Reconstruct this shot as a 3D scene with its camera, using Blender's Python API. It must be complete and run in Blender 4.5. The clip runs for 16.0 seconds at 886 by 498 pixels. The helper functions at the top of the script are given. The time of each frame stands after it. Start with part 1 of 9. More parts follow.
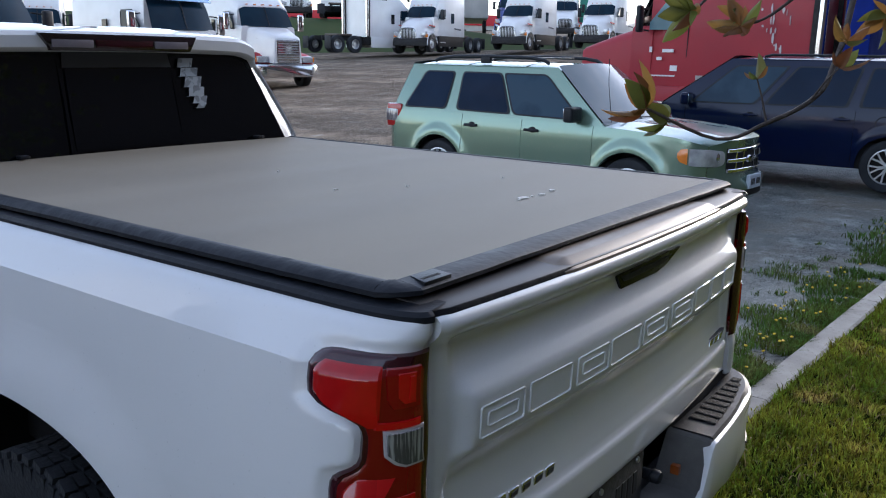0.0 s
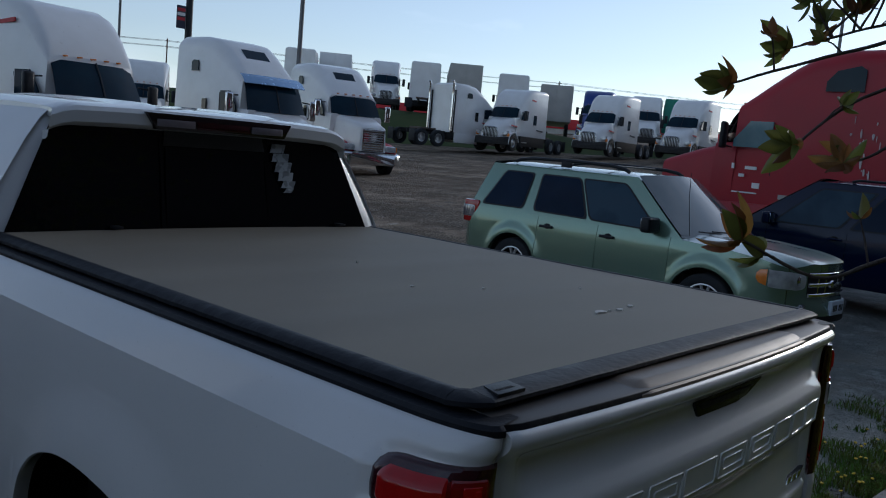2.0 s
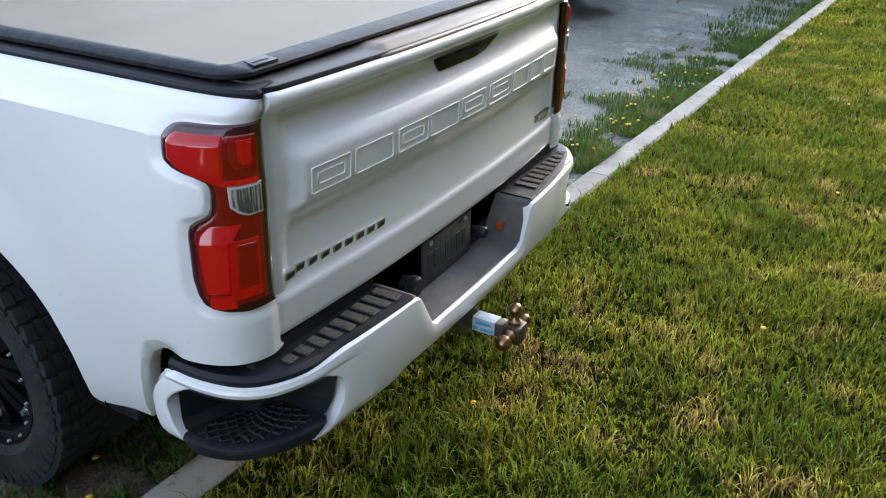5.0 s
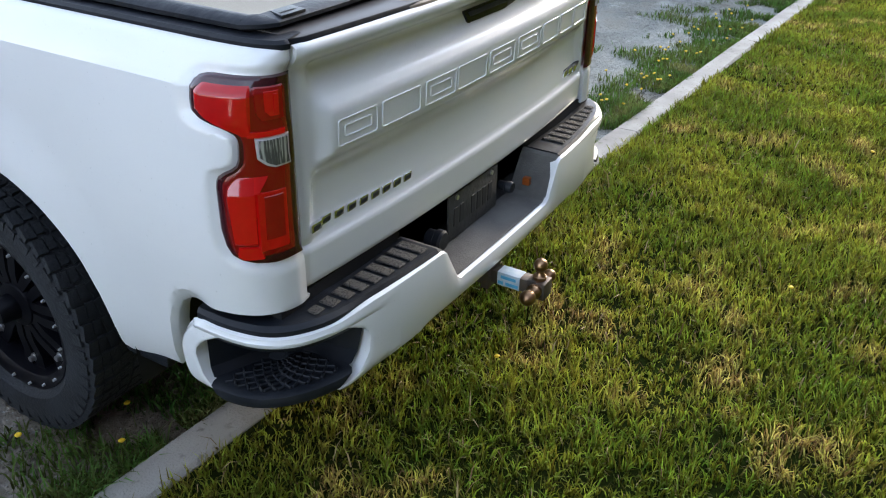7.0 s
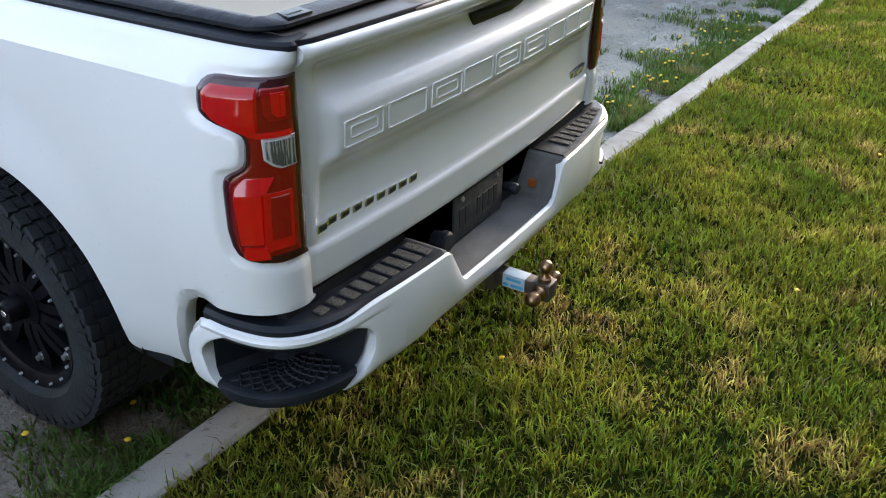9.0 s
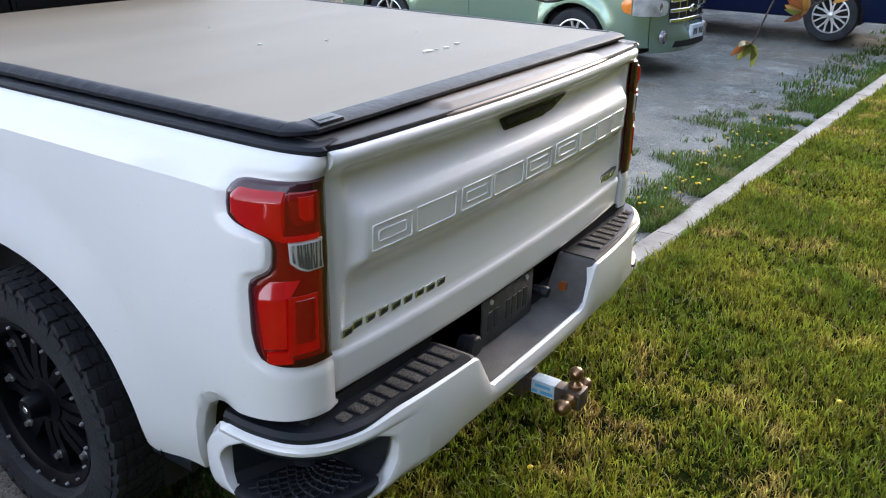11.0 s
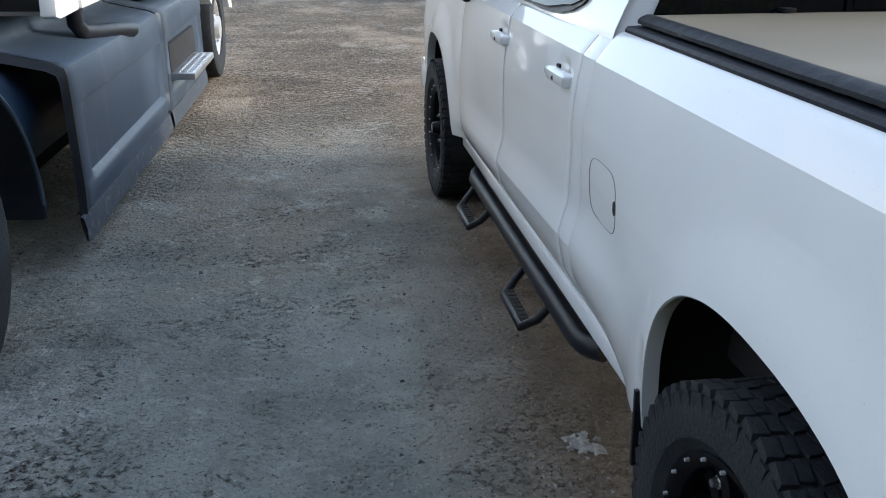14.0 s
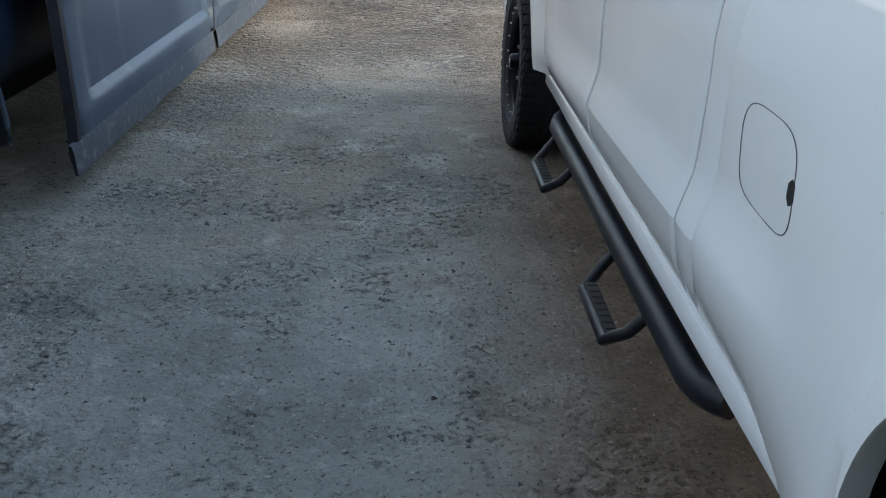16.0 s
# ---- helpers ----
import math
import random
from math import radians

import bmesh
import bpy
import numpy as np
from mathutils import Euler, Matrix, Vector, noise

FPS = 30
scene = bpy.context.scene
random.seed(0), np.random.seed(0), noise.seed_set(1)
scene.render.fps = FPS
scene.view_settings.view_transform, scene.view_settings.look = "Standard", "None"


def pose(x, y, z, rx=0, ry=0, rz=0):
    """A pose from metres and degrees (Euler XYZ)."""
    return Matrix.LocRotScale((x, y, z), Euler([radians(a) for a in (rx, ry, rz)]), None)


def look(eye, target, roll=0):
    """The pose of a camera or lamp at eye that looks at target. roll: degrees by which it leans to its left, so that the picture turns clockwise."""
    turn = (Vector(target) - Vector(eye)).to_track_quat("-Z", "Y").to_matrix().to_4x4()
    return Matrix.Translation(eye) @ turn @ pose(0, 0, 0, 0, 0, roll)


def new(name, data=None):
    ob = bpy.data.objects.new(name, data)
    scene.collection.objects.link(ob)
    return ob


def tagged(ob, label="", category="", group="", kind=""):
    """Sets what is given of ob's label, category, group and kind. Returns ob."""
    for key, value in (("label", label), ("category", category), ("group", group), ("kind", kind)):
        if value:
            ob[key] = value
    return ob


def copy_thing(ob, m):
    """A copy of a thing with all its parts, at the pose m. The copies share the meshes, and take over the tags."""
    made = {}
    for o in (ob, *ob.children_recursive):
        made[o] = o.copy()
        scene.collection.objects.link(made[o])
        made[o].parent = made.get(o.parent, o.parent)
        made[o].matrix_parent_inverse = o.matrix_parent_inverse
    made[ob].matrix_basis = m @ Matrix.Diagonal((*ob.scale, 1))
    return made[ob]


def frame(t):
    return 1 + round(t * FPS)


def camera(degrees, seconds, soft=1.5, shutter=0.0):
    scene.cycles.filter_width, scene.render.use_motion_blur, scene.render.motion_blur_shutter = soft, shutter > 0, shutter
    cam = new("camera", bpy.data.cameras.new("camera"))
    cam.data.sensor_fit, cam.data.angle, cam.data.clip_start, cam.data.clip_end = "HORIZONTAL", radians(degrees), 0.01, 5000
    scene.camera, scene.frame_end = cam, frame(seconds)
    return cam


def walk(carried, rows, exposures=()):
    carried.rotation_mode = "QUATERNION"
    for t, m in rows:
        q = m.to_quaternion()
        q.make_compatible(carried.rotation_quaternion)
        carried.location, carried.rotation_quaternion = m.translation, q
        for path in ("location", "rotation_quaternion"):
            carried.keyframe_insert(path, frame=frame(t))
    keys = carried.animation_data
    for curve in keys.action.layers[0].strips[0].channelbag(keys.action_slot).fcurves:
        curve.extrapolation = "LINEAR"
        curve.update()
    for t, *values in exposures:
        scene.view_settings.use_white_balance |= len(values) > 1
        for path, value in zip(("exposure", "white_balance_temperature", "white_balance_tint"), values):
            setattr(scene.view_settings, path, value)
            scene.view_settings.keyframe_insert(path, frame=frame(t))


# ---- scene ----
cam = camera(55.8, 16.0, soft=1.1)
PATH = [
    (0, (-1.909, -0.789, 1.779), (-0.34, 0.365, 1.324), 1.0),
    (0.5, (-1.912, -0.787, 1.784), (-0.363, 0.402, 1.351), 3.4),
    (1, (-1.932, -0.753, 1.789), (-0.452, 0.523, 1.364), 4.4),
    (1.5, (-1.933, -0.742, 1.795), (-0.46, 0.584, 1.528), 5.3),
    (2, (-1.912, -0.76, 1.801), (-0.422, 0.551, 1.557), 5.2),
    (2.5, (-1.889, -0.79, 1.801), (-0.253, 0.336, 1.567), 5.7),
    (3, (-1.897, -0.843, 1.799), (-0.151, 0.083, 1.492), 5.3),
    (3.5, (-1.958, -0.921, 1.792), (-0.228, -0.037, 1.316), 4.3),
    (4, (-2.045, -1.086, 1.817), (-0.374, -0.214, 1.147), 3.0),
    (4.5, (-2.111, -1.124, 1.836), (-0.498, -0.268, 1.022), 1.1),
    (5, (-2.124, -1.121, 1.832), (-0.553, -0.259, 0.944), 1.2),
    (7.5, (-2.13, -1.126, 1.829), (-0.637, -0.232, 0.844), 1.0),
    (8, (-2.133, -1.128, 1.827), (-0.641, -0.23, 0.844), 1.0),
    (10.5, (-2.104, -1.122, 1.843), (-0.609, -0.208, 0.879), 1.6),
    (11, (-2.088, -1.11, 1.842), (-0.556, -0.09, 1.06), 1.0),
    (11.5, (-2.104, -1.071, 1.838), (-0.807, 0.241, 1.066), 0.2),
    (12, (-2.108, -0.913, 1.791), (-0.841, 0.429, 1.019), 3.8),
    (12.5, (-2.045, -0.735, 1.763), (-0.82, 0.599, 0.914), 5.9),
    (13, (-1.883, -0.55, 1.712), (-1.076, 1.052, 0.828), 1.7),
    (13.5, (-1.808, -0.34, 1.699), (-1.325, 1.429, 0.899), 0.3),
    (14, (-1.747, -0.099, 1.649), (-1.454, 1.73, 0.896), 0.7),
    (14.5, (-1.561, 0.148, 1.597), (-1.517, 2.05, 0.982), -0.3),
    (15, (-1.508, 0.341, 1.544), (-1.43, 2.236, 0.911), -1.1),
    (15.5, (-1.586, 0.547, 1.476), (-1.495, 2.43, 0.807), 1.6),
    (16, (-1.56, 0.727, 1.384), (-1.458, 2.521, 0.507), 2.3),
]
EXPOSURES = [(0.0, 1.42, 5800, 16), (0.5, 0.45, 5380, 12), (1.0, 0.28, 5270, 10), (1.5, -0.2, 5450, 11), (2.0, -0.36, 5450, 11), (2.5, -0.28, 5550, 10), (3.0, 0.25, 5620, 11), (3.5, 1.02, 5620, 11), (4.0, 2.05, 6200, 14), (5.0, 2.5, 6200, 13), (8.0, 2.52, 6250, 12), (10.5, 2.5, 6250, 14), (11.0, 2.5, 6350, 16), (11.5, 2.25, 6200, 15), (12.5, 2.05, 6150, 14), (13.5, 2.1, 6150, 11), (14.0, 2.12, 6200, 9), (15.0, 2.05, 6200, 9), (16.0, 2.15, 6100, 6)]
walk(cam, [(t, look(eye, target, roll)) for t, eye, target, roll in PATH], EXPOSURES)

# ---- light ----
SUN_DIR = Vector((0.95, -0.02, 0.27)).normalized()  # towards the low evening sun
world = bpy.data.worlds.new("evening_sky")
scene.world = world
world.use_nodes = True
wn = world.node_tree.nodes
sky = wn.new("ShaderNodeTexSky")
sky.sky_type = 'NISHITA'
sky.sun_disc = False
sky.sun_elevation = math.asin(SUN_DIR.z)
sky.sun_rotation = math.atan2(SUN_DIR.x, SUN_DIR.y)
sky.air_density, sky.dust_density, sky.ozone_density = 1.0, 0.2, 1.2
bg = wn["Background"]
bg.inputs["Strength"].default_value = 0.15
wl = world.node_tree.links
wco, wmap, wns, wrng, wmix = (wn.new(k) for k in ("ShaderNodeTexCoord", "ShaderNodeMapping", "ShaderNodeTexNoise", "ShaderNodeMapRange", "ShaderNodeMix"))
wmap.inputs["Scale"].default_value = (1.0, 1.0, 3.5)
wns.inputs["Scale"].default_value, wns.inputs["Detail"].default_value = 2.6, 9
wrng.inputs["From Min"].default_value, wrng.inputs["From Max"].default_value = 0.50, 0.72
wmix.data_type = 'RGBA'
wl.new(wco.outputs["Generated"], wmap.inputs["Vector"])
wl.new(wmap.outputs["Vector"], wns.inputs["Vector"])
wl.new(wns.outputs["Fac"], wrng.inputs["Value"])
wl.new(wrng.outputs["Result"], wmix.inputs["Factor"])
for slot, sat, val in (("A", 0.62, 1.0), ("B", 0.30, 1.25)):  # clear air and thin high cloud
    hs_ = wn.new("ShaderNodeHueSaturation")
    hs_.inputs["Saturation"].default_value, hs_.inputs["Value"].default_value = sat, val
    wl.new(sky.outputs["Color"], hs_.inputs["Color"])
    wl.new(hs_.outputs["Color"], wmix.inputs[slot])
wl.new(wmix.outputs["Result"], bg.inputs["Color"])
sun = new("sun", bpy.data.lights.new("sun", 'SUN'))
sun.data.energy, sun.data.angle, sun.data.color = 1.0, radians(12), (1.0, 0.86, 0.68)
sun.matrix_world = look((60, 0, 30), Vector((60, 0, 30)) - SUN_DIR)


# ---- materials ----
def material(name, color, rough=0.5, metal=0.0, coat=0.0, second=None, scale=8.0, amount=0.5, bump=0.0, bump_scale=60.0, spec=0.5, trans=0.0, island=0.0, objrand=0.0, emit=None, detail=6.0, lo=0.35, hi=0.65, ior=1.45, stretch=None, third=None, scale3=90.0, lo3=0.5, hi3=0.7):
    """A procedural surface: two-scale colour variation, roughness variation and fine relief."""
    m = bpy.data.materials.new(name)
    m.use_nodes = True
    t = m.node_tree
    n, l = t.nodes, t.links
    b = n["Principled BSDF"]
    b.inputs["Roughness"].default_value, b.inputs["Metallic"].default_value = rough, metal
    b.inputs["Coat Weight"].default_value, b.inputs["Coat Roughness"].default_value = coat, 0.04
    b.inputs["Specular IOR Level"].default_value, b.inputs["IOR"].default_value = spec, ior
    b.inputs["Transmission Weight"].default_value = trans
    b.inputs["Base Color"].default_value = (*color, 1)
    co = n.new("ShaderNodeTexCoord")
    vec = co.outputs["Object"]
    if stretch:
        mp = n.new("ShaderNodeMapping")
        mp.inputs["Scale"].default_value = stretch
        l.new(vec, mp.inputs["Vector"])
        vec = mp.outputs["Vector"]
    out = None
    if second:
        ns = n.new("ShaderNodeTexNoise")
        ns.inputs["Scale"].default_value, ns.inputs["Detail"].default_value = scale, detail
        l.new(vec, ns.inputs["Vector"])
        rp = n.new("ShaderNodeMapRange")
        rp.inputs["From Min"].default_value, rp.inputs["From Max"].default_value = lo, hi
        rp.inputs["To Max"].default_value = amount
        l.new(ns.outputs["Fac"], rp.inputs["Value"])
        mx = n.new("ShaderNodeMix")
        mx.data_type = 'RGBA'
        mx.inputs["A"].default_value, mx.inputs["B"].default_value = (*color, 1), (*second, 1)
        l.new(rp.outputs["Result"], mx.inputs["Factor"])
        out = mx.outputs["Result"]
        rr = n.new("ShaderNodeMapRange")
        rr.inputs["To Min"].default_value, rr.inputs["To Max"].default_value = max(0.02, rough * 0.8), min(1, rough * 1.25)
        l.new(ns.outputs["Fac"], rr.inputs["Value"])
        l.new(rr.outputs["Result"], b.inputs["Roughness"])
    if third:
        n3 = n.new("ShaderNodeTexNoise")
        n3.inputs["Scale"].default_value, n3.inputs["Detail"].default_value = scale3, 8
        l.new(vec, n3.inputs["Vector"])
        r3 = n.new("ShaderNodeMapRange")
        r3.inputs["From Min"].default_value, r3.inputs["From Max"].default_value = lo3, hi3
        l.new(n3.outputs["Fac"], r3.inputs["Value"])
        m3 = n.new("ShaderNodeMix")
        m3.data_type = 'RGBA'
        m3.inputs["A"].default_value = (*color, 1)
        if out:
            l.new(out, m3.inputs["A"])
        m3.inputs["B"].default_value = (*third, 1)
        l.new(r3.outputs["Result"], m3.inputs["Factor"])
        out = m3.outputs["Result"]
    if island or objrand:
        src = n.new("ShaderNodeNewGeometry").outputs["Random Per Island"] if island else n.new("ShaderNodeObjectInfo").outputs["Random"]
        k = island or objrand
        mr = n.new("ShaderNodeMapRange")
        mr.inputs["To Min"].default_value, mr.inputs["To Max"].default_value = 1 - k, 1 + k
        l.new(src, mr.inputs["Value"])
        hs = n.new("ShaderNodeHueSaturation")
        l.new(mr.outputs["Result"], hs.inputs["Value"])
        hm = n.new("ShaderNodeMapRange")
        hm.inputs["To Min"].default_value, hm.inputs["To Max"].default_value = 0.5 - 0.06 * k, 0.5 + 0.06 * k
        l.new(src, hm.inputs["Value"])
        l.new(hm.outputs["Result"], hs.inputs["Hue"])
        hs.inputs["Color"].default_value = (*color, 1)
        if out:
            l.new(out, hs.inputs["Color"])
        out = hs.outputs["Color"]
    if out:
        l.new(out, b.inputs["Base Color"])
    if bump:
        nb = n.new("ShaderNodeTexNoise")
        nb.inputs["Scale"].default_value, nb.inputs["Detail"].default_value = bump_scale, 8
        l.new(vec, nb.inputs["Vector"])
        bp = n.new("ShaderNodeBump")
        bp.inputs["Strength"].default_value, bp.inputs["Distance"].default_value = min(1, bump), 0.02
        l.new(nb.outputs["Fac"], bp.inputs["Height"])
        l.new(bp.outputs["Normal"], b.inputs["Normal"])
    if emit:
        b.inputs["Emission Color"].default_value, b.inputs["Emission Strength"].default_value = (*emit[0], 1), emit[1]
    return m


WHITE = material("white_car_paint", (0.76, 0.77, 0.77), 0.35, coat=1.0, second=(0.68, 0.70, 0.71), scale=2.5, amount=0.35, third=(0.52, 0.53, 0.52), scale3=140, lo3=0.68, hi3=0.8)
TRIM_PL = material("sheen_dark_plastic", (0.06, 0.057, 0.056), 0.42, spec=0.45, second=(0.09, 0.084, 0.08), scale=7, amount=0.6)
RAIL_BLACK = material("matt_black_vinyl_rail", (0.009, 0.011, 0.016), 0.5, spec=0.3, second=(0.018, 0.020, 0.025), scale=12, bump=0.12, bump_scale=50)
BLACK_PL = material("black_plastic", (0.007, 0.009, 0.013), 0.42, spec=0.35, second=(0.018, 0.020, 0.025), scale=14, amount=0.6, bump=0.10, bump_scale=300)
GREY_PL = material("weathered_black_plastic", (0.028, 0.027, 0.027), 0.75, spec=0.2, second=(0.06, 0.058, 0.055), scale=9, amount=0.7, bump=0.04, bump_scale=260)
DARK = material("dark_underbody", (0.008, 0.008, 0.009), 0.85, second=(0.02, 0.018, 0.016), scale=6)
RUBBER = material("tyre_rubber", (0.008, 0.010, 0.013), 0.75, second=(0.032, 0.036, 0.042), scale=7, amount=0.6, bump=0.3, bump_scale=90)
RIM_BLACK = material("satin_black_wheel", (0.003, 0.003, 0.005), 0.34, spec=0.14, second=(0.007, 0.007, 0.009), scale=10)
CHROME = material("chrome", (0.75, 0.76, 0.78), 0.12, metal=1.0, second=(0.55, 0.55, 0.56), scale=20, amount=0.4)
ALU = material("dull_aluminium", (0.6, 0.61, 0.62), 0.38, metal=1.0, second=(0.42, 0.42, 0.42), scale=12)
STEEL = material("dark_steel", (0.09, 0.085, 0.08), 0.5, metal=0.7, second=(0.17, 0.1, 0.06), scale=20, amount=0.5)
BRASS = material("worn_bronze_ball", (0.36, 0.22, 0.12), 0.3, metal=1.0, second=(0.15, 0.08, 0.05), scale=25, amount=0.6)
DUST_GREY = material("dusty_grey_plastic", (0.085, 0.083, 0.08), 0.75, second=(0.15, 0.145, 0.138), scale=10, amount=0.8, bump=0.2, bump_scale=200, spec=0.25)
TREAD_GREY = material("dotted_tread", (0.10, 0.097, 0.093), 0.7, second=(0.15, 0.145, 0.14), scale=14, bump=1.0, bump_scale=420, spec=0.3, third=(0.03, 0.03, 0.03), scale3=260, lo3=0.5, hi3=0.56)
GLASS_DK = material("tinted_glass", (0.003, 0.004, 0.006), 0.03, spec=0.45)
MIRROR = material("mirror_glass", (0.35, 0.42, 0.52), 0.04, metal=1.0)
HEADLAMP = material("clear_headlamp", (0.62, 0.64, 0.65), 0.12, metal=0.25, coat=1.0, second=(0.22, 0.23, 0.24), scale=9, amount=0.6)
POLISHED = material("polished_wheel", (0.86, 0.86, 0.85), 0.3, metal=0.6, second=(0.6, 0.58, 0.55), scale=9)
VINYL = material("brown_grey_vinyl", (0.182, 0.162, 0.126), 0.6, second=(0.234, 0.212, 0.168), scale=1.6, amount=0.7, bump=0.12, bump_scale=420, spec=0.4, stretch=(0.4, 1.6, 1), third=(0.25, 0.225, 0.195), scale3=45, lo3=0.66, hi3=0.85)
RED_LENS = material("red_lamp_lens", (0.075, 0.002, 0.003), 0.2, coat=1.0, spec=0.3, second=(0.07, 0.002, 0.003), scale=26, emit=((1.0, 0.006, 0.003), 0.010))
RED_DARK = material("dark_red_lens_rim", (0.042, 0.003, 0.008), 0.2, coat=1.0, spec=0.3, second=(0.022, 0.002, 0.004), scale=10)
RED_LIT = material("lit_red_segment", (0.22, 0.002, 0.004), 0.18, coat=1.0, spec=0.3, second=(0.15, 0.002, 0.003), scale=30, emit=((1.0, 0.008, 0.004), 0.030))
RED_MID = material("deep_red_segment", (0.30, 0.003, 0.004), 0.2, coat=1.0, spec=0.3, second=(0.22, 0.002, 0.003), scale=40, emit=((1.0, 0.010, 0.003), 0.020))
RED_DEEP = material("deep_red_cup", (0.17, 0.002, 0.003), 0.2, coat=1.0, spec=0.3, second=(0.11, 0.002, 0.003), scale=30, emit=((1.0, 0.006, 0.003), 0.008))
CLEAR_RIM = material("pale_lamp_frame", (0.50, 0.46, 0.46), 0.25, coat=1.0, second=(0.36, 0.32, 0.33), scale=30)
TRUCK_GLASS = material("truck_window_glass", (0.006, 0.018, 0.032), 0.05, spec=0.18, second=(0.014, 0.036, 0.056), scale=1.5)
CLEAR = material("clear_lamp_lens", (0.62, 0.62, 0.64), 0.2, metal=0.5, coat=1.0, second=(0.10, 0.10, 0.11), scale=190, stretch=(1, 1, 0.06), amount=0.95, lo=0.42, hi=0.54, third=(0.16, 0.15, 0.17), scale3=14, lo3=0.45, hi3=0.6)
AMBER = material("amber_lens", (0.65, 0.2, 0.02), 0.15, coat=1.0, second=(0.5, 0.14, 0.012), scale=20, emit=((1, 0.3, 0.03), 0.03))


# ---- mesh helpers ----
def finish(name, bm, mat, smooth=35):
    me = bpy.data.meshes.new(name)
    bmesh.ops.recalc_face_normals(bm, faces=bm.faces)
    bm.to_mesh(me)
    bm.free()
    me.materials.append(mat)
    if smooth:
        me.polygons.foreach_set("use_smooth", [True] * len(me.polygons))
        me.set_sharp_from_angle(angle=radians(smooth))
    return me


def part(name, bm, mat, parent, label="", smooth=35):
    """Links a bmesh as one mesh object under a thing or a part."""
    ob = new(name, finish(name, bm, mat, smooth))
    ob.parent = parent
    return tagged(ob, label)


def thing(name, bm, mat, label, category, group="", kind="", smooth=35):
    return tagged(new(name, finish(name, bm, mat, smooth)), label, category, group, kind)


def root(name, label, category, m=None, group="", kind=""):
    ob = new(name)
    ob.empty_display_size = 0.2
    if m is not None:
        ob.matrix_basis = m
    return tagged(ob, label, category, group, kind)


def share(name, me, parent, m=None):
    """Another object on a mesh that exists already."""
    ob = new(name, me)
    ob.parent = parent
    if m is not None:
        ob.matrix_basis = m
    return ob


def box(bm, x0, x1, y0, y1, z0, z1, bevel=0.0, segs=2, m=None):
    v = [bm.verts.new((x, y, z)) for x in (x0, x1) for y in (y0, y1) for z in (z0, z1)]
    f = [bm.faces.new([v[i] for i in q]) for q in ((0, 1, 3, 2), (4, 6, 7, 5), (0, 4, 5, 1), (2, 3, 7, 6), (0, 2, 6, 4), (1, 5, 7, 3))]
    if m is not None:
        bmesh.ops.transform(bm, matrix=m, verts=v)
    if bevel:
        e = list({e for q in f for e in q.edges})
        bmesh.ops.bevel(bm, geom=e, offset=bevel, segments=segs, profile=0.6, affect='EDGES', clamp_overlap=True)
    return v


def prism(bm, poly, axis, a, b, bevel=0.0, segs=2):
    """Extrudes a flat outline along an axis. The outline's two numbers are the other two axes in order."""
    def pt(p, w):
        q = list(p)
        q.insert("xyz".index(axis), w)
        return q
    va = [bm.verts.new(pt(p, a)) for p in poly]
    vb = [bm.verts.new(pt(p, b)) for p in poly]
    k = len(poly)
    f = [bm.faces.new(va), bm.faces.new(vb[::-1])]
    f += [bm.faces.new((va[i], vb[i], vb[(i + 1) % k], va[(i + 1) % k])) for i in range(k)]
    if bevel:
        e = list({e for q in f for e in q.edges})
        bmesh.ops.bevel(bm, geom=e, offset=bevel, segments=segs, profile=0.6, affect='EDGES', clamp_overlap=True)


def grid(bm, rows, close_u=False, close_v=False, caps=False):
    """Quads over rows of points."""
    v = [[bm.verts.new(p) for p in r] for r in rows]
    nu, nv = len(v), len(v[0])
    for i in range(nu if close_u else nu - 1):
        for j in range(nv if close_v else nv - 1):
            a, b, c, d = v[i][j], v[(i + 1) % nu][j], v[(i + 1) % nu][(j + 1) % nv], v[i][(j + 1) % nv]
            try:
                bm.faces.new((a, b, c, d))
            except ValueError:
                pass
    if caps:
        bm.faces.new(v[0])
        bm.faces.new(v[-1][::-1])
    return v


def lathe(bm, profile, centre, axis='x', n=32, a0=0.0):
    """Turns (radius, height along the axis) pairs round an axis through centre."""
    rows = []
    for r, h in profile:
        row = []
        for i in range(n):
            t = a0 + 2 * math.pi * i / n
            c, s = r * math.cos(t), r * math.sin(t)
            p = {'x': (h, c, s), 'y': (c, h, s), 'z': (c, s, h)}[axis]
            row.append((centre[0] + p[0], centre[1] + p[1], centre[2] + p[2]))
        rows.append(row)
    grid(bm, rows, close_v=True)


def tube(bm, pts, radius, n=10, caps=True, flat=1.0):
    """A round bar along a line of points; radius may be a list."""
    pts = [Vector(p) for p in pts]
    rows = []
    up = Vector((0, 0, 1))
    for i, p in enumerate(pts):
        d = (pts[min(i + 1, len(pts) - 1)] - pts[max(i - 1, 0)]).normalized()
        a = d.cross(up)
        if a.length < 0.05:
            a = d.cross(Vector((0, 1, 0)))
        a.normalize()
        b = a.cross(d)
        r = radius[i] if isinstance(radius, (list, tuple)) else radius
        rows.append([p + (a * math.cos(2 * math.pi * k / n) + b * flat * math.sin(2 * math.pi * k / n)) * r for k in range(n)])
    grid(bm, rows, close_v=True, caps=caps)


def lerp(tab, x):
    """Linear reading of a table of (x, value)."""
    return float(np.interp(x, [p[0] for p in tab], [p[1] for p in tab]))


def smoothstep(a, b, x):
    t = min(1.0, max(0.0, (x - a) / (b - a)))
    return t * t * (3 - 2 * t)


